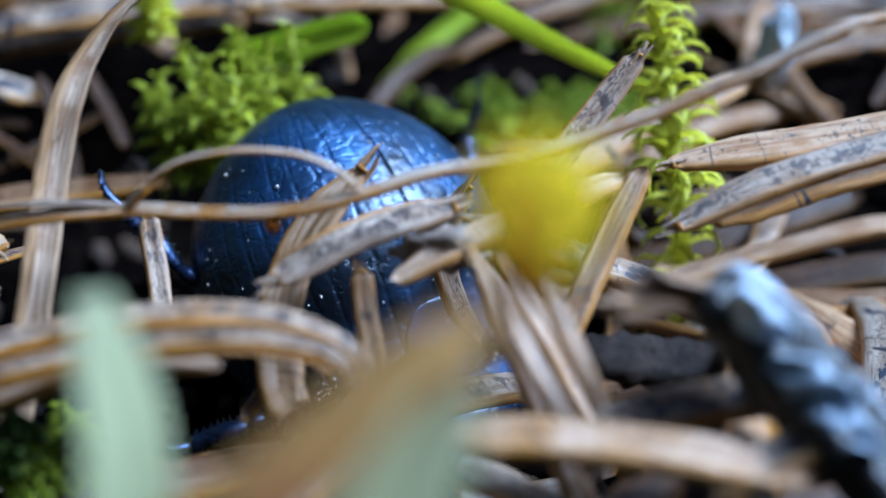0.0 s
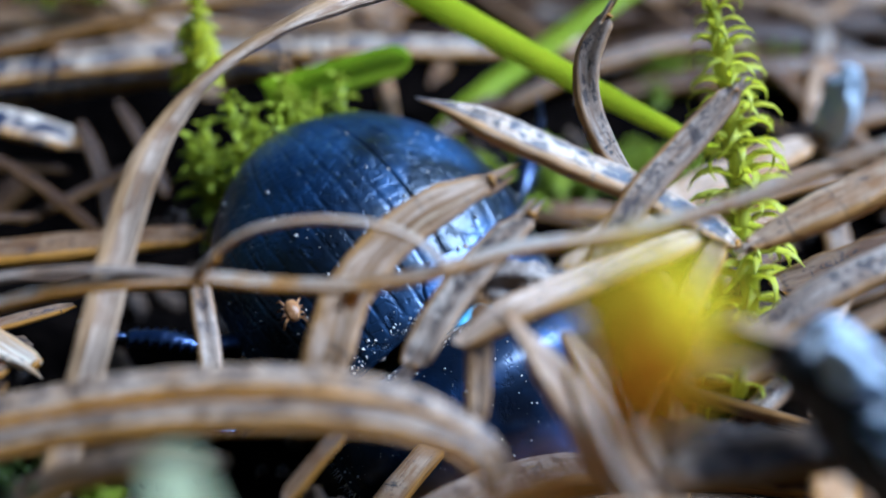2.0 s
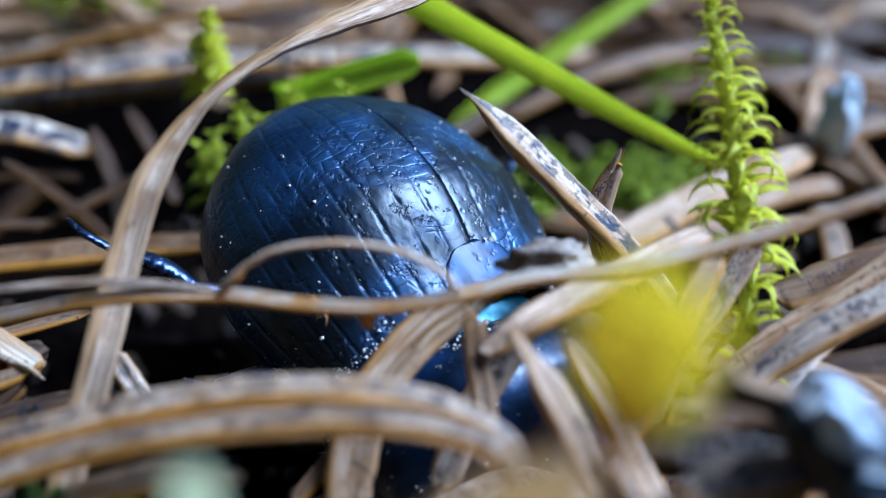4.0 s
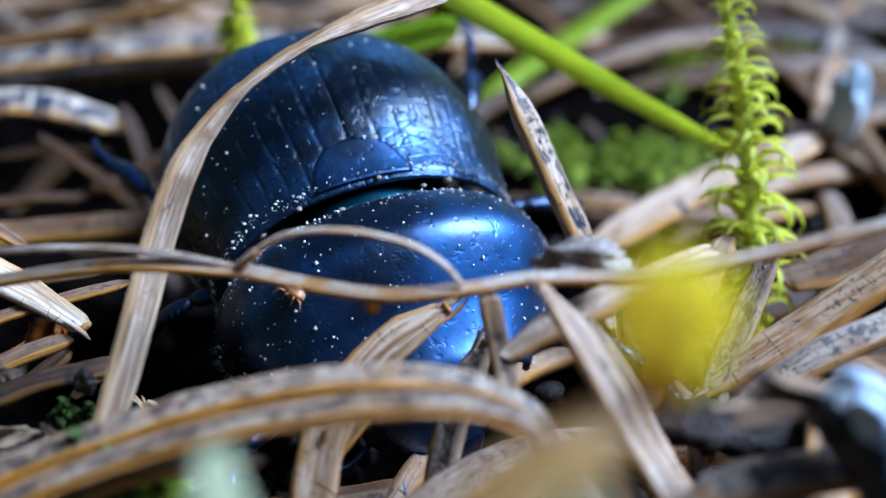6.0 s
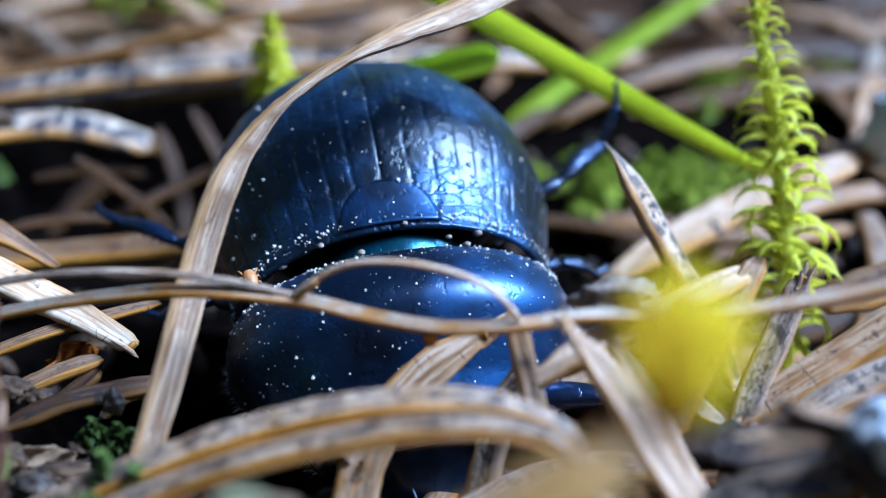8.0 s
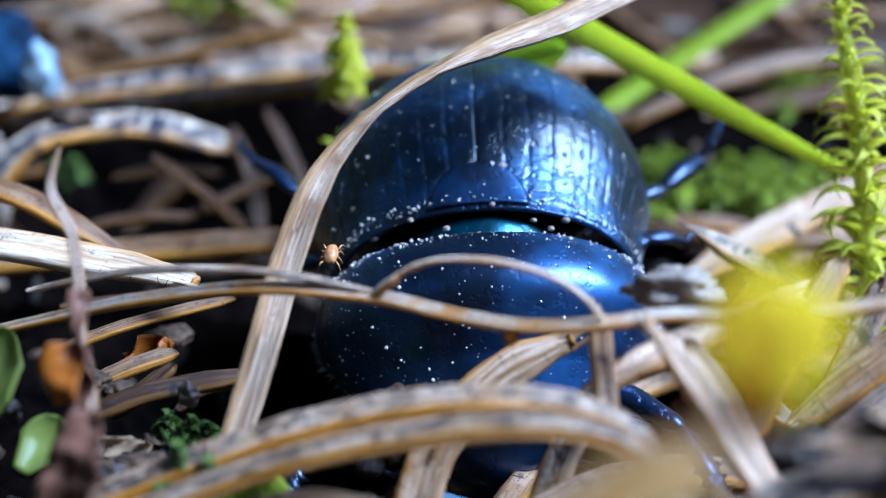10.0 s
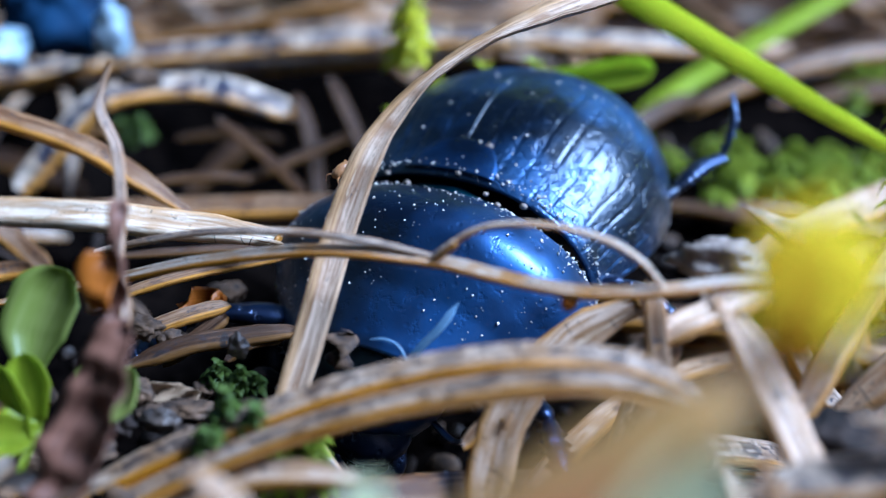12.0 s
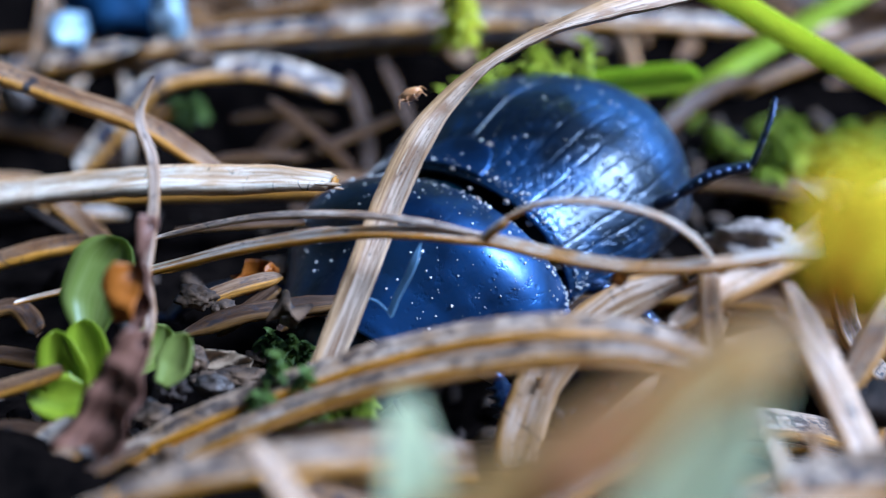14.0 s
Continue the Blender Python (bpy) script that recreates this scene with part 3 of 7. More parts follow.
def build_beetle():
    b = tagged(new("beetle"), "blue-black dung beetle with grooved wing cases, dusted with grit", "beetle")
    b.scale = (1.038, 1.038, 1.038)
    for sign in (1, -1):
        part("wing_case", shell_mesh("wing_case", 120, 170, elytron_point(sign), M_ELYTRA), b, None, "grooved blue-black wing case")
    part("scutellum", shell_mesh("scutellum", 14, 17, scutellum_point, M_PRONOTUM, 0.05), b, None, "small smooth blue plate between the wing cases")
    shield = part("pronotum", shell_mesh("pronotum", 56, 96, pronotum_point, M_PRONOTUM), b, None, "smooth blue-black neck shield")
    part("collar", blob_mesh("collar", (2.7, 1.5, 2.2), M_COLLAR, 4, 0.03, 3), b, mm_pose(0, -0.95, 2.3), "dark shining collar")
    part("abdomen", blob_mesh("abdomen", (4.5, 5.0, 1.9), M_UNDER, 4, 0.04, 4), b, mm_pose(0, 4.4, 1.9))
    part("thorax", blob_mesh("thorax", (3.7, 2.1, 1.3), M_UNDER, 4, 0.04, 4, 2), b, mm_pose(0, -3.0, 1.3))
    head = part("head", blob_mesh("head", (2.3, 1.9, 1.1), M_PRONOTUM, 4, 0.06, 3, 5), b, mm_pose(0, -5.7, 0.7, 50))
    part("clypeus", blob_mesh("clypeus", (1.5, 1.2, 0.45), M_LEG, 3, 0.08, 3, 6), head, mm_pose(0, -1.5, 0.0))
    for sx in (1, -1):
        part("eye", blob_mesh("eye", (0.42, 0.5, 0.4), M_UNDER, 3), head, mm_pose(sx * 2.05, -0.1, 0.25))
        part("mandible", limb_mesh("mandible", [(sx * 0.9, -1.8, -0.2), (sx * 1.1, -2.6, -0.3), (sx * 0.4, -3.2, -0.35)], 0.7, 0.3, M_LEG), head)
        part("antenna", limb_mesh("antenna", [(sx * 1.9, -0.9, 0), (sx * 2.8, -1.3, 0.2), (sx * 3.3, -1.1, 0.3)], 0.22, 0.2, M_LEG), head)
        part("antenna_club", blob_mesh("antenna_club", (0.5, 0.32, 0.36), M_BARK, 3, 0.1, 4), head, mm_pose(sx * 3.6, -1.0, 0.35), "dark brown antenna club")
    legs = {}
    for sx in (1, -1):
        for k, (y, out, fwd) in enumerate(((-5.0, 3.4, -2.6), (-0.2, 3.3, 0.6), (2.6, 4.4, 2.6))):
            hip = mm_pose(sx * 3.2, y, 1.3)
            femur = part("leg", limb_mesh("leg", [(0, 0, 0), (sx * out * 0.35, fwd * 0.25, 0.25), (sx * out * 0.75, fwd * 0.6, 0.45)], 1.15, 0.85, M_LEG, 0, k), b, hip, "blue-black jointed leg with a row of spines")
            knee = Vector((sx * out * 0.72, fwd * 0.58, 0.42))
            tip = knee + Vector((sx * 1.5, fwd * 0.75, -1.0 + 0.9 * (k == 2)))
            part("tibia", limb_mesh("tibia", [knee, (knee + tip) / 2 + Vector((0, 0, 0.2)), tip], 0.5, 0.8, M_LEG, 9, k + 5), femur)
            end = tip + Vector((sx * 0.7, fwd * 0.45 + 0.3, -0.2 + (1.9 if sx > 0 else 0.2) * (k == 2)))
            part("tarsus", limb_mesh("tarsus", [tip, (tip + end) / 2 + Vector((sx * 0.25, 0, 0.1)), end], 0.34 if k == 2 else 0.24, 0.2 if k == 2 else 0.14, M_LEG, 4, k + 9), femur)
            legs[sx, k] = (femur, hip)
    # dust and sand grains stuck to the armour, thickest along the seam
    rng = random.Random(7)
    heaps = {"case": ([], []), "shield": ([], [])}
    right, left = elytron_point(1), elytron_point(-1)
    for k in range(1150):
        q = rng.random()
        if q < 0.3:
            s, a = abs(rng.gauss(0, 0.02)) + 0.015, rng.random()
            p, on = Vector((right if rng.random() < 0.5 else left)(s, a)), "case"
        elif q < 0.5:
            p, on = Vector(pronotum_point(abs(rng.gauss(0, 0.05)) + 0.02, rng.uniform(0.06, 0.94))), "shield"
        elif q < 0.72:
            p, on = Vector((right if rng.random() < 0.5 else left)(rng.random() ** 1.6 * 0.8, rng.random())), "case"
        else:
            p, on = Vector(pronotum_point(rng.random() * 0.8, rng.uniform(0.06, 0.94))), "shield"
        c = Vector((0, p.y, 2.0))
        out = (p - c).normalized()
        r = 0.019 + 0.055 * rng.random() ** 4
        verts, faces = heaps[on]
        base = len(verts)
        m = Euler((rng.random() * 6, rng.random() * 6, rng.random() * 6)).to_matrix()
        for d in ((1, 0, 0), (-1, 0, 0), (0, 1, 0), (0, -1, 0), (0, 0, 1), (0, 0, -1)):
            verts.append(p + out * r * 0.5 + m @ (Vector(d) * r * rng.uniform(0.6, 1.3)))
        for i in (0, 1):
            for j in (2, 3):
                for l in (4, 5):
                    faces.append((base + i, base + j, base + l))
    for on, under in (("case", b), ("shield", shield)):
        tagged(part("dust", mesh_from("dust", *heaps[on], M_DUST, None, False), under, None, "pale dust and sand grains"), kind="stuff")
    # a fringe of short pale hairs along the side edges of the neck shield
    verts, faces = [], []
    for k in range(150):
        sx = 1 if k % 2 else -1
        s = rng.uniform(0.1, 0.98)
        q = Vector(pronotum_point(s, 0.5 + sx * rng.uniform(0.46, 0.5)))
        d = Vector((sx * rng.uniform(0.5, 1.0), rng.uniform(-0.7, 0.2), rng.uniform(-0.5, 0.3))).normalized() * rng.uniform(0.15, 0.38)
        o = len(verts)
        w = 0.011
        verts += [q + Vector((0, w, 0)), q + Vector((0, -w, w)), q + Vector((0, -w, -w)), q + d]
        faces += [(o, o + 1, o + 3), (o + 1, o + 2, o + 3), (o + 2, o, o + 3)]
    tagged(part("hair_fringe", mesh_from("hair_fringe", verts, faces, M_DUST, None, False), shield, None, "short pale hairs along the edge"), kind="stuff")
    for x, y, z, r in ((0.77, 0.75, 5.2, 0.12), (-3.3, -0.75, 3.9, 0.12), (-1.0, -1.5, 4.75, 0.09), (1.6, -1.35, 4.75, 0.07), (2.6, -0.85, 4.25, 0.1), (3.3, -0.7, 3.6, 0.11), (0.4, -0.75, 4.95, 0.07), (-2.1, -0.8, 4.55, 0.08), (-4.2, -0.95, 2.7, 0.13), (2.1, -1.6, 4.6, 0.08), (-2.9, -1.7, 4.1, 0.07), (3.9, -1.2, 3.0, 0.09)):
        part("sand_grain", blob_mesh("sand_grain", (r * 1.4, r, r), M_CRUMB, 2, 0.3, 2, x), b, mm_pose(x, y, z))
    return b, legs, shield


beetle, LEGS, SHIELD = build_beetle()


# ---- mites that ride on the beetle ----
def build_mite():
    m = tagged(new("mite"), "tiny orange-brown mite clinging to the beetle", "mite", "mites on the beetle")
    part("body", blob_mesh("body", (0.22, 0.36, 0.2), M_MITE, 3, 0.12, 2), m, mm_pose(0, 0, 0.3))
    for sx in (1, -1):
        for k in range(4):
            y = -0.28 + 0.17 * k
            f = -0.35 + 0.25 * k
            part("leg", limb_mesh("leg", [(sx * 0.16, y * 0.8, 0.28), (sx * 0.27, y + f * 0.3, 0.32), (sx * 0.35, y + f * 0.6, 0.1)], 0.07, 0.03, M_MITE), m)
    return m


mite = build_mite()

# ---- needles, straws and blades that can be told apart ----
thread = needle("dry_tendril", (-5.13, -9.03, 7.56), [(-15.2, 1.48, -3.79), (-9.94, 1.19, -2.1), (-6.47, 0.68, -0.88), (-3.01, 0.29, -0.09), (0, 0, 0), (1.81, -0.3, -0.16), (3.81, -0.66, -0.21), (5.84, -0.66, 0.01), (7.43, -0.61, 0.33), (9.87, -0.82, 0.59), (12.77, -0.92, 1.29), (15.46, -1.12, 2.24), (17.65, -1.16, 3.07), (21.16, -0.77, 2.96)], w=0.44, th=0.26, mat=M_THREAD, taper=(0.6, 0.6), label='thin dry pale brown tendril lying across the litter', cat='plant fibre')
dry_blade = blade("dry_grass", (-6.07, -5.56, 9.41), [(-2.2, -5.7, -7.0), (-1.73, -4.72, -5.75), (-1.05, -2.98, -3.48), (-0.56, -1.17, -1.52), (0, 0, 0), (0.63, 1.13, 0.93), (1.63, 2.19, 1.86), (3.13, 3.41, 2.59), (4.86, 4.85, 3), (6.72, 6.47, 3.32), (9.66, 9.05, 4.1)], w=[0.75, 0.8, 0.88, 0.92, 0.88, 0.75, 0.6, 0.75, 1.15, 1.3, 1.2], tilt=[20, 15, 10, 5, 0, -15, -35, -40, -30, -20, -20], mat=M_DRYBLADE, label='flat dry beige grass leaf bent over the beetle', cat='grass blade')
needle_pair = tagged(new("pine_needle_pair"), "long arched pair of brown pine needles with dark blotches", "pine needle")
needle_pair.matrix_basis = mm_pose(1.98, -12.54, 6.31)
part("needle", tube_mesh("needle", [(-17.59, -2.32, -5.41), (-15, -0.94, -3.73), (-12.36, -0.28, -2.38), (-9.71, 0.23, -1.33), (-7.02, 0.48, -0.38), (-4.35, 0.48, 0.3), (-2.01, 0.44, 0.45), (-0.71, 0.24, 0.26), (0, 0, 0), (0.36, -0.14, -0.52)], 0.78, 0.54, M_ARCH, (0.9, 0.55), 0.02, 0.3, 16, 10, 3), needle_pair, mm_pose(0, 0, 0.1), "dark-blotched upper needle")
part("needle", tube_mesh("needle", [(-17.2, -3.13, -5.71), (-14.63, -1.9, -4.1), (-12.06, -1.25, -2.77), (-9.45, -0.8, -1.63), (-6.83, -0.66, -0.66), (-4.26, -0.66, 0.02), (-2.25, -0.73, 0.34), (-0.88, -0.86, 0.3), (-0.19, -0.97, 0.06), (0.14, -1.15, -0.52)], 0.62, 0.5, M_ARCH, (0.9, 0.55), 0.02, 0.3, 16, 10, 5), needle_pair, mm_pose(0, 0.1, 0.3), "lower needle with a pale groove")
for along, wide in (([(-17.59, -2.62, -5.55), (-15, -1.26, -3.87), (-12.36, -0.6, -2.52), (-9.71, -0.1, -1.47), (-7.02, 0.15, -0.52), (-4.35, 0.15, 0.16), (-2.01, 0.12, 0.31), (-0.71, -0.06, 0.12), (-0.08, -0.26, -0.12)], 0.24), ([(-17.2, -3.28, -5.57), (-14.63, -2.06, -3.96), (-12.06, -1.42, -2.63), (-9.45, -0.97, -1.49), (-6.83, -0.83, -0.52), (-4.26, -0.83, 0.16), (-2.25, -0.9, 0.48), (-0.88, -1.02, 0.44), (-0.3, -1.12, 0.2)], 0.2)):
    part("edge_ridge", tube_mesh("edge_ridge", along, wide, wide * 0.95, M_RIDGE, (0.8, 0.6), 0.05, 0.0, 8, 8, 71), needle_pair, None, "amber ridge along the edge")
lcut = needle("pale_straw", (-10.29, -6.21, 4.23), [(0, 0, 0), (-1.35, 0.58, 0.5), (-2.8, 1.13, 0.94), (-5.52, 2.02, 1.86), (-8.65, 3.44, 2.5), (-12, 4.7, 3.2), (-15.2, 5.8, 4)], w=1.15, th=0.6, mat=M_CREAM, taper=(0.6, 1), label='cream-coloured straw with a chisel-shaped end', cat='straw')
n1 = needle("pointed_straw", (-0.15, -5.11, 9.71), [(0, 0, 0), (0.75, 0.01, -0.15), (2.64, -0.03, -0.76), (4.29, 0.06, -1.34), (5.99, 0.14, -1.94), (8.85, 0.09, -3.17)], w=1.05, th=0.6, mat=M_BAND, taper=(0.12, 0.8), label='pointed straw with an orange tip and dark bands', cat='straw')
n2 = needle("curved_needle", (5.91, -1.83, 11.63), [(0, 0, 0), (-0.58, -0.38, -1.04), (-0.63, -0.84, -2.19), (-0.2, -1.31, -3.35), (0.47, -1.57, -4.26)], w=0.75, th=0.45, mat=M_STRAW_G, taper=(0.75, 0.6), label='short curved brown needle dotted with black specks', cat='pine needle')
n3 = needle("spotted_needle", (8.43, -3.66, 10.39), [(0, 0, 0), (-1.13, -0.91, -1.26), (-2.11, -1.78, -2.19), (-2.93, -2.7, -3.21), (-3.72, -3.8, -4.58)], w=0.85, th=0.5, mat=M_STRAW_G, taper=(0.8, 0.7), label='stubby brown needle covered in black specks', cat='pine needle')
c1 = needle("broad_needle", (2.46, -5.87, 8.39), [(0, 0, 0), (-1.59, -0.54, -0.54), (-2.86, -1.3, -1.27), (-3.67, -2.21, -2.05), (-4.11, -3.23, -3.02), (-4.22, -3.85, -3.6)], w=1.3, th=0.5, mat=M_STRAW_P, taper=(0.5, 0.9), label='broad weathered brown needle lying over the beetle', cat='pine needle')
c2 = needle("broad_needle", (3.3, -6.52, 7.58), [(0, 0, 0), (-1.16, -0.46, -0.56), (-2.44, -1.21, -1.28), (-3.68, -2.21, -2.28)], w=0.95, th=0.5, mat=M_SPECK, taper=(0.6, 0.9), label='grey-brown weathered needle lying beside the beetle', cat='pine needle')
c4 = needle("straw_stalk", (2.37, -10.28, 8.19), [(0, 0, 0), (0.65, -0.67, -0.69), (1.29, -1.39, -1.49), (1.9, -2.25, -2.32), (2.83, -3.52, -3.56), (3.61, -4.57, -4.57)], w=0.75, th=0.5, mat=M_STRAW_P, taper=(0.35, 0.9), label='pale straw stalk leaning before the beetle', cat='straw')
u1 = needle("upright_straw", (1.36, -8.87, 7.02), [(0, 0, 0), (0.08, -0.43, -0.72), (0.23, -0.99, -1.51), (0.37, -1.63, -2.23)], w=0.6, th=0.4, mat=M_STRAW_B, taper=(0.9, 0.8), label='short upright brown straw', cat='straw')
r1 = needle("pale_needle", (8.54, -6.73, 5.84), [(0, 0, 0), (1.77, 0.37, 0.86), (3.63, 0.76, 1.75), (6.41, 1.35, 3.12), (9.48, 2.22, 3.9)], w=1.2, th=0.7, mat=M_STRAW_B, taper=(0.55, 0.8), label='brownish thick needle end lying on the litter', cat='pine needle')
r2 = needle("spotted_needle", (8.27, -8.26, 5.58), [(0, 0, 0), (1.9, 0.64, 1), (4.4, 1.33, 1.91), (7.37, 2.08, 2.75), (10.51, 2.92, 3.35)], w=1.0, th=0.5, mat=M_STRAW_G, taper=(0.7, 0.8), label='grey needle covered in rows of black specks', cat='pine needle')
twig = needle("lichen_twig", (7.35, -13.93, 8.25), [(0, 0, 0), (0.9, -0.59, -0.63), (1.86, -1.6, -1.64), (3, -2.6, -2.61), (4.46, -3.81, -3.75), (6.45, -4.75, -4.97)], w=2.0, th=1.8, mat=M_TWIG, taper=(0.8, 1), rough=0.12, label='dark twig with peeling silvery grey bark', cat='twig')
k1 = needle("broken_straw", (-8.5, -15.9, 7.98), [(0.0, 0.0, 0.0), (1.39, 0.14, -0.48), (2.64, 0.22, -1.04), (4.13, 0.24, -1.82), (6.24, 0.26, -3.1)], w=0.78, th=0.42, mat=M_ARCH, taper=(0.7, 0.5), label='broken brown straw flicked up from the litter', cat='straw')
k2 = needle("straw_stub", (-6.68, -18.45, 7.16), [(0, 0, 0), (0.59, -0.09, -0.42), (1.32, -0.43, -0.94), (2.06, -0.88, -1.48)], w=0.55, th=0.4, mat=M_STRAW_B, taper=(0.8, 0.9), label='short cut straw stub', cat='straw')
needle("brown_pine_needle", (-25.26, -1.93, 9.42), [(0, 0, 0), (4.82, 0.15, -1.52), (8.09, 0.26, -2.54), (10.05, 0.12, -3.56), (11.93, -0.07, -4.67)], w=0.9, th=0.55, mat=M_STRAW_D, taper=(0.9, 0.4), label='brown pine needle lying behind a withered stem', cat='pine needle')
l1 = needle("brown_pine_needle", (-26.91, 3.15, 1.4), [(0, 0, 0), (5.52, 0.64, 0.37), (9.94, 1.15, 0.68), (15.46, 1.77, 1.01), (18.99, 2.13, 1.17)], w=1.3, th=0.7, mat=M_STRAW_D, taper=(0.9, 0.8), label='dark brown needle half buried in the litter', cat='pine needle')
needle("striped_needle", (-37.59, 17.85, 1.86), [(0, 0, 0), (10.28, 1.66, 1.75), (17.63, 2.67, 2.6), (24.99, 3.55, 3.18), (33.83, 4.43, 3.47), (42.77, 6.06, 2.96)], w=1.7, th=0.8, mat=M_BANDFAR, taper=(0.9, 0.8), label='long weathered needle striped pale and black', cat='pine needle')
needle("striped_needle", (-38.24, 18.26, 0.45), [(0, 0, 0), (10.46, 1.75, 1.92), (17.95, 2.75, 2.73), (23.93, 3.56, 3.39), (31.43, 4.33, 3.71)], w=1.3, th=0.7, mat=M_BANDFAR, taper=(0.9, 0.8), label='grey needle with dark cross bands', cat='pine needle')
needle("brown_pine_needle", (-38.98, 20.41, 2.91), [(0, 0, 0), (10.67, 1.32, 0.92), (18.27, 2.55, 2.22), (25.87, 3.93, 3.85), (34.94, 6.15, 4.65), (44.32, 8.29, 5.19)], w=0.85, th=0.6, mat=M_STRAW_D, taper=(0.9, 0.8), label='slender brown needle lying on other needles', cat='pine needle')
needle("brown_pine_needle", (-20.29, 31.02, 8.3), [(0, 0, 0), (4.29, -2.78, -2.09), (8.65, -5.35, -3.73)], w=0.9, th=0.5, mat=M_STRAW_P, taper=(0.9, 0.8), label='pale brown needle crossing the others', cat='pine needle')
curl = needle("curled_needle", (-26.17, 8.32, 0.68), [(0, 0, 0), (1.4, 1.6, 1.87), (2.9, 2.96, 3.44), (5.3, 3.99, 3.96), (8.43, 4.51, 3.86), (11.63, 4.64, 2.92)], w=1.75, th=0.6, mat=M_BANDFAR, taper=(0.9, 0.8), label='curled pale needle with black cross bands', cat='pine needle')
b1 = needle("leaf_strip", (5.93, 6.47, 0.56), [(0, 0, 0), (1.43, 0.69, 0.72), (4.38, 2.07, 1.95), (7.12, 3.08, 2.87), (10.41, 4.1, 3.81)], w=1.7, th=0.4, mat=M_STRAW_P, taper=(0.6, 0.7), label='flat pale brown leaf strip behind the moss', cat='leaf')
b2 = needle("brown_pine_needle", (4.59, 13, 0.25), [(0, 0, 0), (3.7, 0.02, 0.04), (9.26, 0.62, -1.02), (16.65, 2.54, 0.63)], w=1.0, th=0.5, mat=M_STRAW_D, taper=(0.9, 0.7), label='brown needle on the dark litter floor', cat='pine needle')
needle("broad_needle", (11.52, -1, 3.48), [(0, 0, 0), (1.52, 0.18, 0.36), (3.98, 0.53, 1.07), (7.77, 0.88, 1.8)], w=1.7, th=0.5, mat=M_STRAW_D, taper=(0.7, 0.8), label='broad brown needle beside the moss shoot', cat='pine needle')
r3 = needle("brown_pine_needle", (7.69, -10.21, 6.11), [(0, 0, 0), (1.61, 0.09, 0.75), (2.86, 0.21, 1.33), (5.31, 0.4, 2.37), (7.85, 0.54, 2.85)], w=0.6, th=0.4, mat=M_STRAW_B, taper=(0.7, 0.9), label='slim orange-brown needle under the twig', cat='pine needle')
v1 = needle("straw_stalk", (3.65, -12.17, 6.97), [(0, 0, 0), (0.54, -1, -1.03), (1.18, -1.99, -2.01), (1.72, -2.73, -2.98)], w=0.5, th=0.4, mat=M_STRAW_P, taper=(0.7, 0.9), label='pale split stalk standing in the litter', cat='straw')
v2 = needle("straw_stalk", (4.43, -11.97, 7.42), [(0, 0, 0), (0.53, -1, -1.03), (1.15, -2.13, -2.3), (1.68, -2.96, -3.43)], w=0.5, th=0.4, mat=M_STRAW_B, taper=(0.7, 0.9), label='brownish split stalk standing in the litter', cat='straw')
s1 = needle("pale_straw", (1.73, -15.49, 5.81), [(0, 0, 0), (0.89, -0.23, 0.06), (2.64, -0.59, 0.18), (5.18, -1.19, 0.12), (6.87, -1.55, -0.22)], w=0.95, th=0.6, mat=M_STRAW_P, taper=(0.4, 0.6), label='pale straw lying flat on other litter', cat='straw')
s2 = needle("striped_needle", (5.32, -14.77, 5.32), [(0, 0, 0), (0.86, 0.15, 0.14), (3.32, 0.38, 0.38), (5.47, 0.66, 0.68)], w=1.1, th=0.5, mat=M_BAND, taper=(0.7, 0.7), label='pale needle with black cross marks', cat='pine needle')
needle("striped_needle", (7.08, -17.06, 5.41), [(0, 0, 0), (0.8, 0.24, 0.31), (1.87, 0.54, 0.57), (3.06, 0.8, 0.73)], w=0.8, th=0.5, mat=M_STRAW_G, taper=(0.8, 0.8), label='grey needle piece under the twig', cat='pine needle')
needle("bark_piece", (5.42, -9.72, 3.86), [(0, 0, 0), (1, 0.06, -0.15), (2.56, 0.13, -0.44), (5.27, 0.28, -0.88)], w=1.5, th=1.0, mat=M_BARK, taper=(0.7, 0.9), rough=0.15, label='dark ridged piece of bark', cat='bark')
blade("green_grass", (-8.42, 12.32, 15.84), [(0, 0, 0), (3.35, -1.8, -2.18), (6.98, -3.49, -4.16), (10.01, -4.66, -5.62), (14.21, -5.97, -7.62), (17.28, -6.8, -9.06), (19.42, -7.27, -10.01)], w=[1.5, 1.45, 1.35, 1.25, 1.05, 0.75, 0.45], tilt=[58, 58, 58, 58, 58, 58, 58], mat=M_GREEN, curve=0.12, label='fresh green grass blade hanging across the scene', cat='grass blade')
g2 = blade("green_grass", (0.25, 10.58, 7.16), [(-5.98, 0.06, -1.5), (-4.26, -0.32, -1), (-2.62, -0.19, -0.6), (-0.98, -0.06, -0.2), (0, 0, 0)], w=[1.2, 1.3, 1.35, 1.3, 1.1], tilt=[35, 35, 35, 35, 35], mat=M_GREEN2, curve=0.35, rounded=0.2, label='short bright green grass blade behind the beetle', cat='grass blade')
blade("green_grass", (0.47, 20.49, 0.55), [(0, 0, 0), (2.02, 1.07, 2), (4.72, 3.05, 3.44), (8.42, 5.33, 5.36), (11.95, 7.5, 7.07), (15.89, 9.86, 9.13)], w=[0.9, 1.0, 1.1, 1.1, 1.1, 1.0], tilt=[30, 30, 30, 30, 30, 30], mat=M_GREEN2, curve=0.3, label='slender green grass blade growing behind the beetle', cat='grass blade')
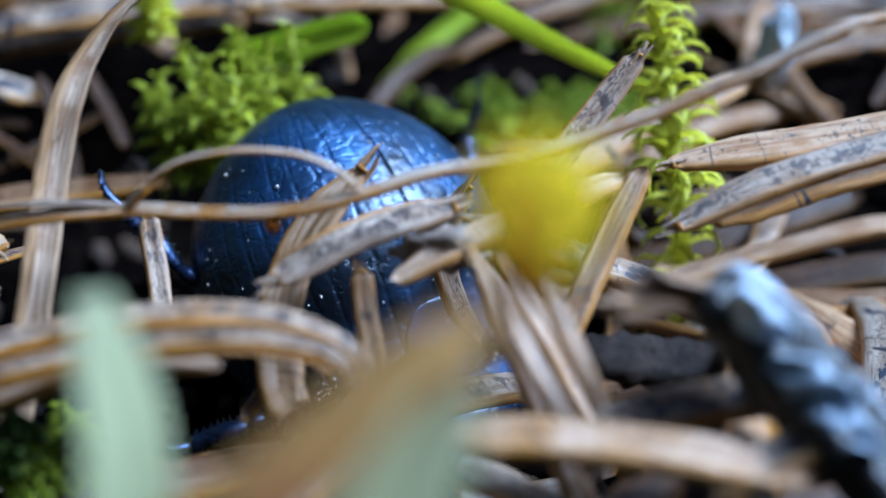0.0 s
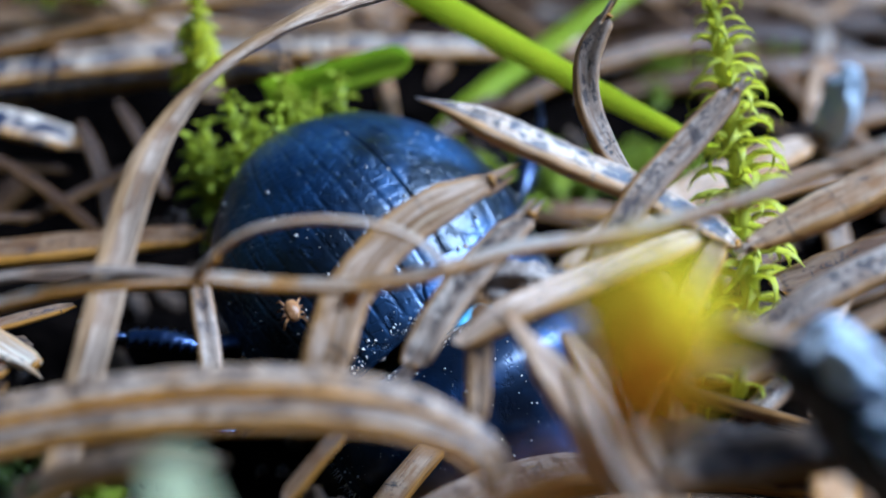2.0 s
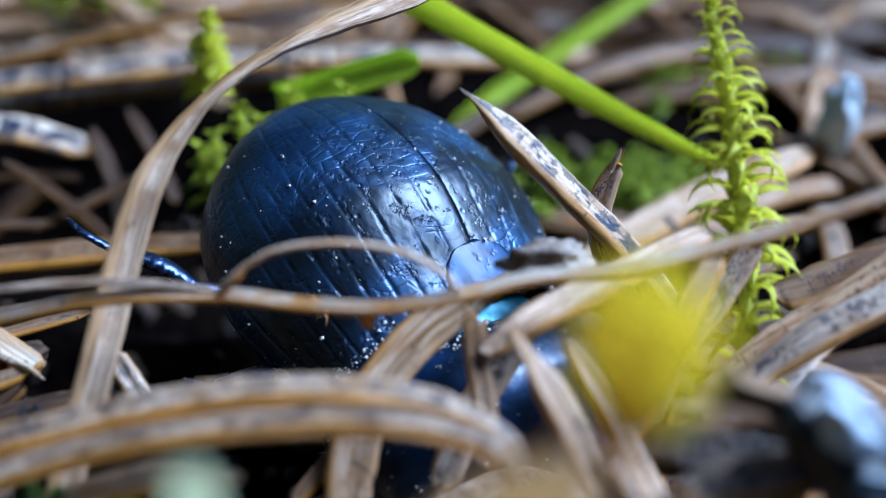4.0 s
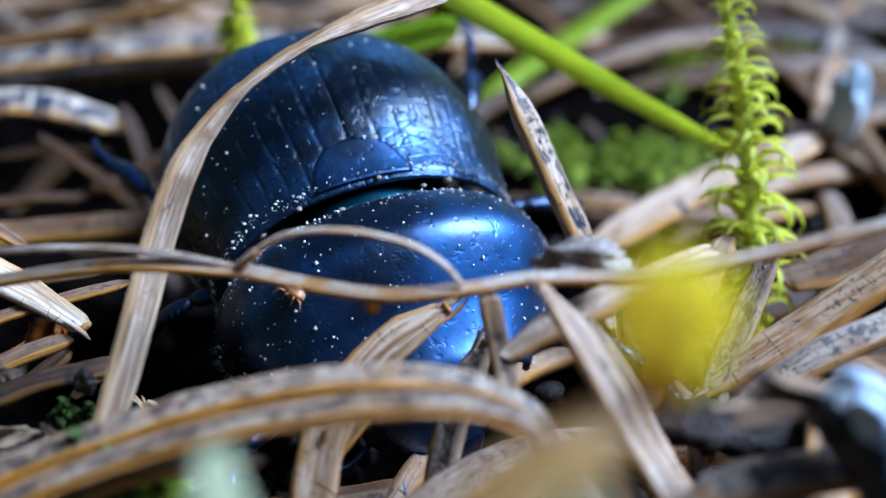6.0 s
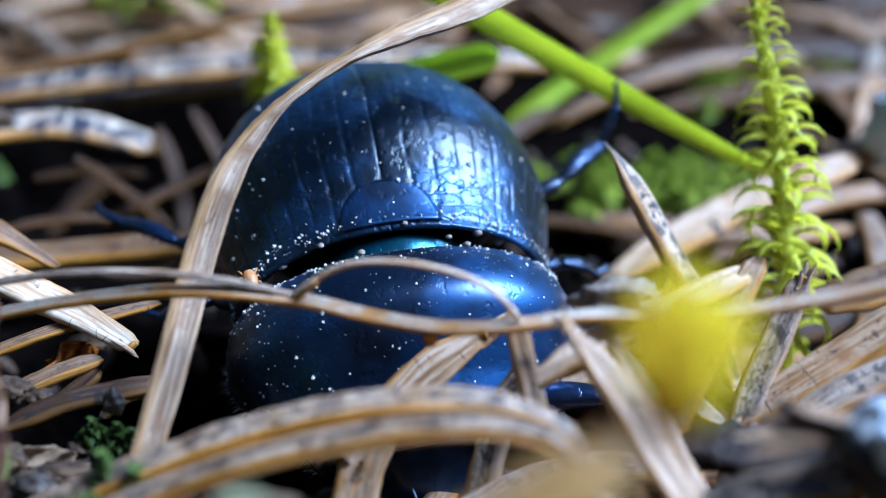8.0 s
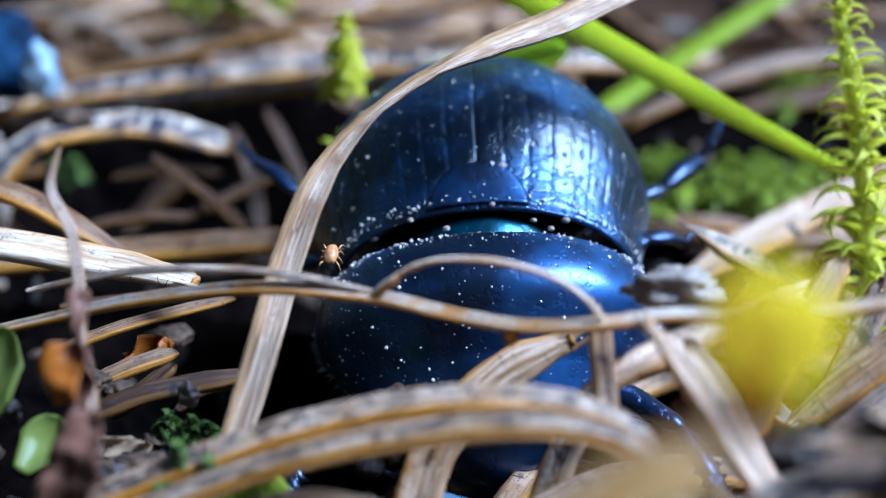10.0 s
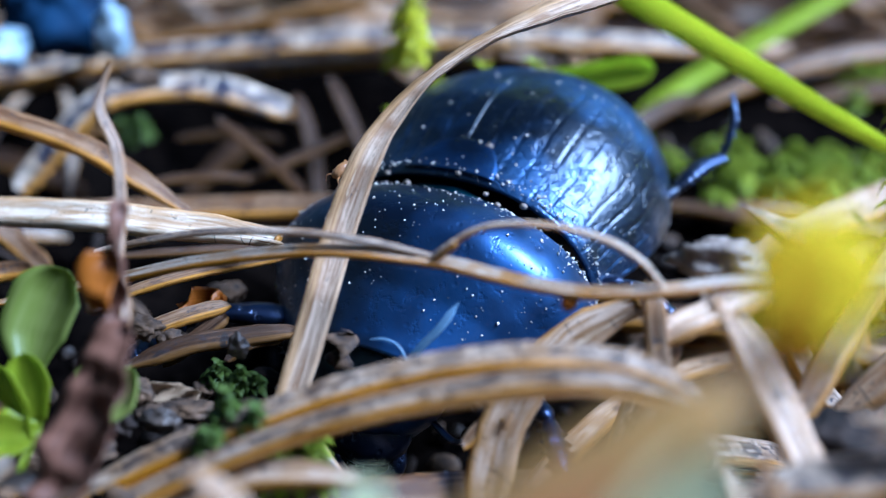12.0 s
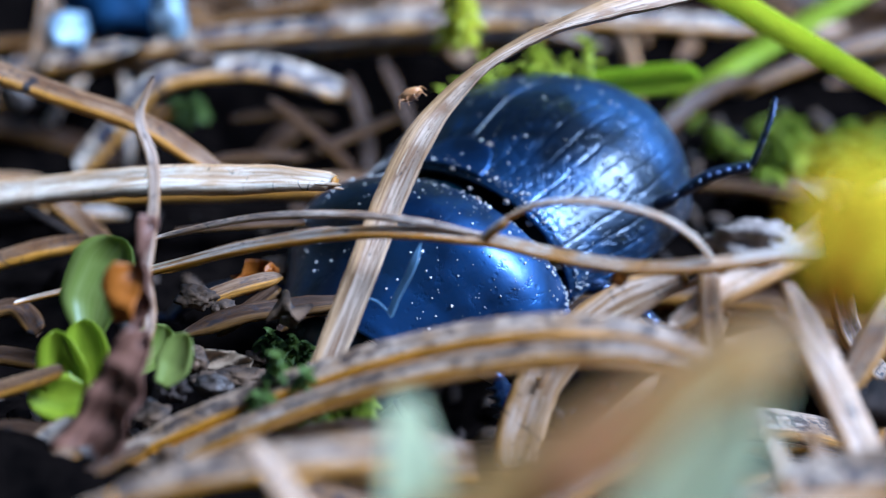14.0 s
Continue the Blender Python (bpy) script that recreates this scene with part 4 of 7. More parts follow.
vstem = needle("withered_plant", (-12.44, -8.08, 11.66), [(0, 0, 0), (-0.15, -0.62, -1), (0.47, -1.2, -1.97), (0.77, -2.02, -3.33), (0.88, -2.74, -4.4), (1.3, -3.48, -5.41), (1.27, -4.77, -6.91)], w=0.3, th=0.22, mat=M_STEM, taper=(0.5, 1), label='withered upright stem with brown and rust-orange shrivelled leaves', cat='plant')
mint_leaf = blade("mint_leaf", (-2.78, -20.51, 12.07), [(0, 0, 0), (0.22, -0.5, -0.74), (0.37, -0.99, -1.46), (0.47, -1.54, -2.31), (0.6, -2.28, -3.52)], w=[0.5, 1.05, 1.25, 1.3, 1.2], tilt=[-50, -50, -50, -50, -50], mat=M_MINT, curve=0.25, label='pale mint green leaf tip poking up from the litter', cat='leaf')
c5 = needle("pale_straw", (-0.48, -10.08, 5.32), [(0, 0, 0), (1.06, 0.55, 0.45), (2.28, 1.15, 0.73), (3.96, 2.09, 1.04), (6.13, 3.23, 1.33)], w=0.9, th=0.5, mat=M_STRAW_P, taper=(0.6, 0.8), label='pale straw wedged beside the beetle', cat='straw')
needle("straw_stalk", (3.56, -9.84, 6.92), [(0, 0, 0), (0.5, -0.47, -0.69), (1.15, -1.05, -1.66), (1.98, -1.98, -2.97), (2.83, -2.93, -3.87)], w=0.7, th=0.45, mat=M_STRAW_P, taper=(0.5, 0.9), label='pale straw stalk leaning behind the bud', cat='straw')
needle("brown_pine_needle", (5.31, -10.09, 4.34), [(0, 0, 0), (0.66, 1.03, 0.9), (1.52, 2.36, 1.87), (2.64, 3.8, 3.2)], w=0.8, th=0.5, mat=M_STRAW_B, taper=(0.8, 0.8), label='brown needle leaning to the side', cat='pine needle')
# needles in the hollow take darker straw in place of its shade
needle("grey_needle", (-12.73, -9.09, 3.2), [(0, 0, 0), (1.52, 0.92, 0.35), (2.95, 1.67, 0.35), (4.27, 2.37, 0.29)], w=0.7, th=0.4, mat=M_STRAW_SHADE, taper=(0.4, 0.7), label='dark needle lying in the hollow', cat='pine needle')
needle("grey_needle", (-12.86, -7.83, 3.54), [(0, 0, 0), (1.17, 0.65, 0.34), (2.3, 1.4, 0.45)], w=0.6, th=0.4, mat=M_STRAW_D, taper=(0.5, 0.7), label='short grey needle lying in the hollow', cat='pine needle')
part("bark_flake", blade_mesh("bark_flake", [(0.31, -0.96, 0.46), (0.77, -1.27, 0.11), (1.27, -1.61, -0.29)], [0.5, 1.0, 0.6], [0] * 3, M_FLAKE, -0.22, 0.12, rounded=0.3, ragged=0.3), twig, None, "peeling silvery bark flake")
part("bark_flake", blade_mesh("bark_flake", [(0.82, -1.89, -0.54), (1.49, -2.31, -0.87), (2.14, -2.83, -1.38), (2.82, -3.26, -1.94)], [0.4, 0.95, 0.9, 0.4], [0] * 4, M_FLAKE, -0.22, 0.12, rounded=0.3, ragged=0.3), twig, None, "peeling silvery bark flake")
p1 = needle("spotted_needle", (-5.38, -6.18, 6.29), [(0, 0, 0), (0.16, -0.43, -0.68), (0.35, -0.97, -1.37), (0.55, -1.71, -2.25)], w=0.62, th=0.4, mat=M_STRAW_G, taper=(0.9, 0.9), label='short upright needle dotted with black specks', cat='pine needle')
fibre = needle("pale_fibre", (-4.66, -8.98, 4.09), [(0, 0, 0), (0.35, 0.17, 0.46), (0.85, 0.39, 0.99), (1.31, 0.76, 1.61)], w=0.24, th=0.12, mat=M_FIBRE, taper=(1, 0.15), label='pale bluish plant fibre before the beetle', cat='plant fibre')
part("side_fibre", tube_mesh("side_fibre", [(-1.08, 0.37, 0.46), (-0.69, 0.35, 0.51), (-0.28, 0.25, 0.4), (0.03, 0.02, 0.03)], 0.07, 0.06, M_FIBRE, (0.5, 0.6), groove=0.0), fibre)
flake = blade("leaf_flake", (-6.79, -8.98, 3.67), [(0, 0, 0), (0.4, -0.02, 0.08), (1.01, -0.07, 0.02)], w=[0.5, 0.85, 0.6], tilt=[40, 40, 40], mat=M_CHIP, curve=0.3, rounded=0.3, ragged=0.3, label='small tan flake of dead leaf', cat='leaf flake')
t1 = needle("pale_straw", (-2.78, -12.87, 5.9), [(-7.82, 0.5, -1.7), (-5.1, 0.44, -0.91), (-3.49, 0.45, -0.3), (-1.79, 0.32, 0.02), (0, 0, 0)], w=0.8, th=0.5, mat=M_STRAW_P, taper=(0.9, 0.5), label='pale straw lying behind a mint leaf', cat='straw')
needle("fallen_needle", (-26.9, -0.4, 4), [(0, 0, 0), (3.22, -0.63, -0.44), (5.51, -1.48, -0.92), (7.62, -2.36, -1.35)], w=0.35, th=0.21, mat=M_BARK, taper=(0.7, 0.8), label='thin black needle in the shade of a straw', cat='pine needle')
needle("fallen_needle", (-23.01, -5.55, 2.12), [(0, 0, 0), (1.94, 0.29, 0.86), (3.39, 0.79, 1.22), (4.86, 1.21, 1.41)], w=0.85, th=0.51, mat=M_STRAW_D, taper=(0.7, 0.8), label='grey-brown needle behind the seedling', cat='pine needle')
needle("fallen_needle", (-21.81, -0.71, 3.35), [(0, 0, 0), (1.1, -0.13, -0.78), (2.36, -0.74, -1.43)], w=0.9, th=0.54, mat=M_STRAW_D, taper=(0.7, 0.8), label='grey needle stub behind the seedling', cat='pine needle')
needle("fallen_needle", (-14.31, -6.69, 3.94), [(0, 0, 0), (1.49, 0.56, 0.45), (2.72, 1.25, 0.62), (4.88, 2.57, 0.7)], w=0.45, th=0.27, mat=M_STRAW_D, taper=(0.7, 0.8), label='slender red-brown needle in the hollow', cat='pine needle')
needle("fallen_needle", (-15.4, -3.58, 3.84), [(0, 0, 0), (2.03, 0.51, 0.11), (4.46, 1.57, 0.01)], w=0.35, th=0.21, mat=M_STRAW_SHADE, taper=(0.7, 0.8), label='thin dark needle in the hollow', cat='pine needle')
needle("fallen_needle", (-12.06, -8.11, 2.79), [(0, 0, 0), (0.77, 0.64, 0.5), (1.52, 1.39, 0.99)], w=0.6, th=0.36, mat=M_STRAW_SHADE, taper=(0.7, 0.8), label='short speckled needle in the hollow', cat='pine needle')
needle("fallen_needle", (-16.8, -13.77, 3.38), [(0, 0, 0), (1.11, 0.4, 0.31), (1.94, 0.7, 0.54), (2.63, 0.96, 0.75)], w=0.55, th=0.33, mat=M_STRAW_D, taper=(0.7, 0.8), label='grey needle under the seedling', cat='pine needle')
needle("fallen_needle", (-13.11, -14.26, 3.69), [(0, 0, 0), (-0.65, -0.58, -0.43), (-1.41, -1.28, -1.04), (-2.03, -1.88, -1.52)], w=0.7, th=0.42, mat=M_BAND2, taper=(0.7, 0.8), label='speckled straw stub under the seedling', cat='pine needle')
needle("fallen_needle", (-20.43, -7.74, 2.27), [(0, 0, 0), (1.21, 0.38, 0.23), (2.25, -0.19, -0.26)], w=0.7, th=0.42, mat=M_STRAW_SHADE, taper=(0.7, 0.8), label='dark needle lying behind the seedling', cat='pine needle')
needle("fallen_needle", (-31.23, 16.66, 8.37), [(0, 0, 0), (0.54, -1.93, -1.87), (1, -3.71, -3.41), (1.53, -5.45, -4.89)], w=0.75, th=0.44999999999999996, mat=M_STRAW_B, taper=(0.7, 0.8), label='upright brown needle in the distance', cat='pine needle')
needle("fallen_needle", (-29.85, 13.41, 3.4), [(0, 0, 0), (2.18, 0.75, 0.54), (4.09, 2.09, 1.23)], w=0.7, th=0.42, mat=M_STRAW_D, taper=(0.7, 0.8), label='brown needle under the others', cat='pine needle')
needle("fallen_needle", (-10.08, -8.21, 3.14), [(0, 0, 0), (0.44, 0.72, 0.19), (1.25, 1.37, 0.1)], w=0.4, th=0.24, mat=M_STRAW_SHADE, taper=(0.7, 0.8), label='thin dark needle in the hollow', cat='pine needle')
needle("fallen_needle", (-2.93, -10.26, 2.54), [(0, 0, 0), (0.81, 0.9, 0.63), (1.36, 1.52, 0.93)], w=0.45, th=0.27, mat=M_STRAW_D, taper=(0.7, 0.8), label='thin brown needle before the beetle', cat='pine needle')
# deep needles here: their dimness is put into the material colour
needle("fallen_needle", (-15.47, 7.78, 2.01), [(0, 0, 0), (2.04, 1.73, 0.63), (4.19, 3.5, 1.31)], w=0.6, th=0.36, mat=M_STRAW_SHADE, taper=(0.6, 0.8), label='needle coloured dark for the shade of the hollow', cat='pine needle')
needle("fallen_needle", (-16.97, 9.73, 4.22), [(0, 0, 0), (2.64, -1.3, -1.22), (4.7, -2.61, -2.27)], w=0.55, th=0.33, mat=M_STRAW_SHADE, taper=(0.6, 0.8), label='needle coloured dark for the shade of the hollow', cat='pine needle')
needle("fallen_needle", (-14.49, 13.52, 4.33), [(0, 0, 0), (1.21, -1.8, -1.81), (2.02, -3.73, -3.76)], w=0.7, th=0.42, mat=M_STRAW_SHADE, taper=(0.6, 0.8), label='needle coloured dark for the shade of the hollow', cat='pine needle')
needle("fallen_needle", (-19.12, 6.24, 2.28), [(0, 0, 0), (2.33, 0.51, 0.32), (4.68, 0.85, 0.27)], w=0.5, th=0.3, mat=M_STRAW_SHADE, taper=(0.6, 0.8), label='needle coloured dark for the shade of the hollow', cat='pine needle')
needle("fallen_needle", (-19.84, 11.79, 2.43), [(0, 0, 0), (2.85, 0.57, 0.28), (4.96, 0.76, 0)], w=0.6, th=0.36, mat=M_STRAW_SHADE, taper=(0.6, 0.8), label='needle coloured dark for the shade of the hollow', cat='pine needle')
needle("fallen_needle", (-13.5, 15.98, 4.48), [(0, 0, 0), (1.47, -1.69, -1.67), (2.62, -3.4, -3.26)], w=0.6, th=0.36, mat=M_STRAW_SHADE, taper=(0.6, 0.8), label='needle coloured dark for the shade of the hollow', cat='pine needle')
needle("fallen_needle", (-10.95, 4.14, 2.3), [(0, 0, 0), (-1.27, -0.48, -0.6), (-3.04, -0.7, -0.5)], w=0.5, th=0.3, mat=M_STRAW_SHADE, taper=(0.6, 0.8), label='needle coloured dark for the shade of the hollow', cat='pine needle')
y0 = needle("fallen_needle", (-14.59, -17.08, 3.01), [(0, 0, 0), (1.28, 0.84, 0.43), (2.3, 1.65, 0.71)], w=0.6, th=0.36, mat=M_STRAW_D, taper=(0.6, 0.8), label='brown needle lying under the seedling', cat='pine needle')
y1 = needle("fallen_needle", (-15.82, -14.81, 3.11), [(0, 0, 0), (1.01, 0.43, 0.18), (2.43, 0.39, 0.15)], w=0.5, th=0.3, mat=M_STRAW_SHADE, taper=(0.6, 0.8), label='brown needle lying under the seedling', cat='pine needle')
needle("fallen_needle", (-12.2, -16.91, 3.42), [(0, 0, 0), (0.61, 0.74, 0.31), (1.53, 1.73, 0.52)], w=0.4, th=0.24, mat=M_STRAW_SHADE, taper=(0.6, 0.8), label='brown needle lying under the seedling', cat='pine needle')
needle("fallen_needle", (-18.63, -11.49, 3.06), [(0, 0, 0), (1.38, 0.37, 0.13), (3.07, 0.2, 0.16)], w=0.6, th=0.36, mat=M_STRAW_SHADE, taper=(0.6, 0.8), label='brown needle lying under the seedling', cat='pine needle')

# fine side shoots of the tendril move with it
part("side_shoot", tube_mesh("side_shoot", [(0.15, 0.0, 0.1), (0.6, -0.05, 0.62), (1.5, -0.1, 1.13), (2.9, -0.3, 1.33), (4.3, -0.5, 1.15), (5.2, -0.62, 0.7), (5.75, -0.7, 0.12)], 0.19, 0.15, M_THREAD, (0.9, 0.8), groove=0.0), thread)
part("side_shoot", tube_mesh("side_shoot", [(0.05, 0.0, 0.02), (0.22, -0.05, 0.25), (0.55, -0.1, 0.55), (0.66, -0.1, 0.66)], 0.3, 0.22, M_THREAD, (1, 0.7), groove=0.0), thread)
part("upper_strand", tube_mesh("upper_strand", [(0.3, 0.05, 0.05), (-1.6, 0.2, 0.3), (-3.6, 0.4, 0.33), (-6.6, 0.8, -0.1), (-10, 1.4, -1.2)], 0.24, 0.18, M_STRAW_G, (0.6, 0.8), groove=0.0), thread)
part("resin_bead", blob_mesh("resin_bead", (0.2, 0.18, 0.22), M_RUST, 3, 0.3, 2), thread, mm_pose(3.55, -0.7, -0.5), "rust-coloured bead")


def fray(straw, pts, w, mat, seed, ends=(0, -1)):
    """Slivers of fibre that stand off the broken ends of a straw."""
    rng = random.Random(seed)
    path, _ = spline(pts, 8)
    pith = blob_mesh("pith", (w * 0.3, w * 0.1, w * 0.17), M_STRAW_D, 2, 0.2, 2, seed)
    for end in ends:
        tip = path[end]
        out = (tip - path[3 if end == 0 else -4]).normalized()
        turn = math.degrees(math.atan2(-out.x, out.y))
        part("pith", pith, straw, mm_pose(tip.x, tip.y, tip.z, math.degrees(math.asin(out.z)), 0, turn), "dark pith in the broken end")
        for _ in range(4):
            off = Vector((rng.uniform(-1, 1), rng.uniform(-1, 1), rng.uniform(-0.6, 0.8))) * w * 0.28
            ln = w * rng.uniform(0.35, 0.8)
            bend = Vector((rng.uniform(-1, 1), rng.uniform(-1, 1), rng.uniform(-0.5, 1))) * 0.25 * ln
            part("splinter", tube_mesh("splinter", [tip + off - out * ln * 0.8, tip + off + out * ln * 0.1, tip + off + out * ln + bend], w * rng.uniform(0.1, 0.2), w * 0.09, mat, (1, 0.2), groove=0.0, ring=6, per=3, seed=seed), straw)


fray(lcut, [(0, 0, 0), (-1.35, 0.58, 0.5), (-2.8, 1.13, 0.94), (-5.52, 2.02, 1.86)], 0.9, M_CREAM, 1, (0,))
fray(n1, [(0.75, 0.01, -0.15), (2.64, -0.03, -0.76), (4.29, 0.06, -1.34), (5.99, 0.14, -1.94), (8.85, 0.09, -3.17)], 0.9, M_STRAW_B, 2, (-1,))
fray(n2, [(0, 0, 0), (-0.58, -0.38, -1.04), (-0.63, -0.84, -2.19), (-0.2, -1.31, -3.35)], 0.7, M_STRAW_G, 3, (0,))
fray(n3, [(0, 0, 0), (-1.13, -0.91, -1.26), (-2.11, -1.78, -2.19), (-2.93, -2.7, -3.21)], 0.75, M_STRAW_G, 4, (0,))
fray(c1, [(0, 0, 0), (-1.59, -0.54, -0.54), (-2.86, -1.3, -1.27), (-3.67, -2.21, -2.05)], 1.0, M_STRAW_B, 5)
fray(c2, [(0, 0, 0), (-1.16, -0.46, -0.56), (-2.44, -1.21, -1.28), (-3.68, -2.21, -2.28)], 0.85, M_SPECK, 6)
fray(c4, [(0, 0, 0), (0.65, -0.67, -0.69), (1.29, -1.39, -1.49), (1.9, -2.25, -2.32)], 0.6, M_STRAW_P, 7, (0,))
fray(u1, [(0, 0, 0), (0.08, -0.43, -0.72), (0.23, -0.99, -1.51)], 0.55, M_STRAW_B, 8, (0,))
fray(p1, [(0, 0, 0), (0.16, -0.43, -0.68), (0.35, -0.97, -1.37)], 0.6, M_STRAW_G, 9, (0,))
fray(r1, [(0, 0, 0), (1.77, 0.37, 0.86), (3.63, 0.76, 1.75), (6.41, 1.35, 3.12)], 0.9, M_STRAW_P, 10, (0,))
fray(r2, [(0, 0, 0), (1.9, 0.64, 1), (4.4, 1.33, 1.91), (7.37, 2.08, 2.75)], 0.9, M_STRAW_G, 11, (0,))
fray(s1, [(0, 0, 0), (0.89, -0.23, 0.06), (2.64, -0.59, 0.18), (5.18, -1.19, 0.12), (6.87, -1.55, -0.22)], 0.7, M_STRAW_P, 12)
fray(s2, [(0, 0, 0), (0.86, 0.15, 0.14), (3.32, 0.38, 0.38), (5.47, 0.66, 0.68)], 0.9, M_STRAW_P, 13)
fray(k1, [(0.0, 0.0, 0.0), (1.39, 0.14, -0.48), (2.64, 0.22, -1.04), (4.13, 0.24, -1.82)], 0.65, M_STRAW_B, 14, (0,))
fray(k2, [(0, 0, 0), (0.59, -0.09, -0.42), (1.32, -0.43, -0.94)], 0.5, M_STRAW_P, 15, (0,))
fray(v1, [(0, 0, 0), (0.54, -1, -1.03), (1.18, -1.99, -2.01)], 0.45, M_STRAW_P, 16, (0,))
fray(v2, [(0, 0, 0), (0.53, -1, -1.03), (1.15, -2.13, -2.3)], 0.45, M_STRAW_B, 17, (0,))
fray(l1, [(5.52, 0.64, 0.37), (9.94, 1.15, 0.68), (15.46, 1.77, 1.01), (18.99, 2.13, 1.17)], 1.1, M_STRAW_D, 18, (-1,))
fray(curl, [(2.9, 2.96, 3.44), (5.3, 3.99, 3.96), (8.43, 4.51, 3.86), (11.63, 4.64, 2.92)], 1.3, M_STRAW_P, 19, (-1,))
fray(b1, [(0, 0, 0), (1.43, 0.69, 0.72), (4.38, 2.07, 1.95), (7.12, 3.08, 2.87)], 1.2, M_STRAW_P, 20, (0,))

# torn fibres on the broken head of the twig
for k, (dx, dy, dz) in enumerate(((-1.9, 0.1, 0.15), (-2.3, -0.2, -0.1), (-1.5, 0.3, 0.4), (-2.0, -0.5, -0.35), (-1.2, -0.1, 0.6))):
    part("torn_fibre", tube_mesh("torn_fibre", [(0.5, -0.3, -0.3 + 0.15 * k - 0.3), (dx * 0.4, dy * 0.5, dz * 0.6 - 0.2), (dx, dy, dz - 0.15)], 0.34, 0.2, (M_STRAW_D, M_STRAW_B, M_BARK)[k % 3], (1, 0.25), 0.06, ring=8, seed=60 + k), twig)

# ---- moss ----
def moss_leaf_mesh(name, length, width, curl, mat):
    """A small pointed leaf that arches out and down, folded along its midrib."""
    verts, faces, uvs = [], [], []
    n = 6
    y = z = 0.0
    for i in range(n + 1):
        f = i / n
        a = 0.75 - curl * f * f
        y += length / n * math.cos(a) if i else 0
        z += length / n * math.sin(a) if i else 0
        w = width * (1 - f) ** 0.75 * (0.55 + 1.5 * min(f, 0.3)) if i < n else 0.0
        for u in (-1, 0, 1):
            verts.append((u * w, y, z + abs(u) * w * 0.7))
            uvs.append((f * length, (u + 1) / 2))
        verts.append((0, y, z - 0.03))
        uvs.append((f * length, 0.5))
    for i in range(n):
        a, b = i * 4, (i + 1) * 4
        faces += [(a, a + 1, b + 1, b), (a + 1, a + 2, b + 2, b + 1), (a, b, b + 3, a + 3), (a + 2, a + 3, b + 3, b + 2)]
    return mesh_from(name, verts, faces, mat, uvs)


LEAVES = [moss_leaf_mesh("moss_leaf", l, w, c, M_MOSS) for l, w, c in ((1.9, 0.24, 1.9), (2.2, 0.21, 2.5), (1.8, 0.26, 1.5), (2.2, 0.2, 2.9))]


def leaf_turns(count, height, rng, spread=1.0):
    """Positions up a shoot for its leaves, in a spiral; low ones small and drooping, the tip a tight rosette."""
    for k in range(count):
        f = k / (count - 1)
        az = k * 2.4 + rng.uniform(-0.3, 0.3)
        lift = radians(-6 + 40 * f ** 3 + rng.uniform(-16, 16))
        size = (0.55 + 0.5 * math.sin(math.pi * min(1, 0.25 + f * 0.9)) + rng.uniform(-0.12, 0.12)) * spread
        yield f * height, az, lift, size


def build_moss_shoot(origin, path, count, name="moss_shoot"):
    m = tagged(new(name), "fresh yellow-green moss shoot with pointed curling leaves", "moss")
    m.matrix_basis = mm_pose(*origin)
    part("stem", tube_mesh("stem", path, 0.6, 0.55, M_MOSS, (0.9, 0.5), 0.25, 0.0), m)
    pts, _ = spline(path, 10)
    rng = random.Random(11)
    for h, az, lift, size in leaf_turns(count, 1.0, rng):
        i = min(len(pts) - 2, int(h * (len(pts) - 1)))
        c = pts[i].lerp(pts[i + 1], h * (len(pts) - 1) - i)
        turn = Matrix.Rotation(az, 4, "Z") @ Matrix.Rotation(lift, 4, "X") @ Matrix.Rotation(rng.uniform(-0.5, 0.5), 4, "Y")
        part("moss_leaf", LEAVES[rng.randrange(4)], m, Matrix.Translation(c * MM) @ turn @ Matrix.Diagonal((size * 1.15, size * 1.15, size * 1.15, 1)))
    return m


def joined_moss(name, shoots, mat, label, seed, height=(2.5, 5.0), leaf=(1.8, 0.5)):
    """A tuft of moss: many shoots whose leaves are too small to pick apart."""
    rng = random.Random(seed)
    src = moss_leaf_mesh("tuft_leaf", leaf[0], leaf[1], 1.6, mat)
    base_v = [v.co.copy() for v in src.vertices]
    base_f = [tuple(p.vertices) for p in src.polygons]
    bpy.data.meshes.remove(src)
    verts, faces = [], []
    for sx, sy, lean_x, lean_y in shoots:
        hgt = rng.uniform(*height)
        root = Vector((sx, sy, 0))
        top = root + Vector((lean_x, lean_y, hgt))
        for h, az, lift, size in leaf_turns(34, 1.0, rng, 0.9):
            c = root.lerp(top, h) * MM
            turn = Matrix.Rotation(az, 3, "Z") @ Matrix.Rotation(lift, 3, "X")
            o = len(verts)
            verts += [tuple((c + turn @ (v * size)) / MM) for v in base_v]
            faces += [tuple(i + o for i in f) for f in base_f]
    ob = new(name, mesh_from(name, verts, faces, mat))
    return tagged(ob, label, "moss", kind="stuff")


def moss_bed(count, across, deep, seed):
    """Roots of a flat bed of moss, denser towards its middle, each leaning its own way."""
    rng = random.Random(seed)
    return [(rng.gauss(0, 0.45) * across, rng.gauss(0, 0.45) * deep, rng.uniform(-0.6, 0.6), rng.uniform(-0.6, 0.6)) for _ in range(count)]


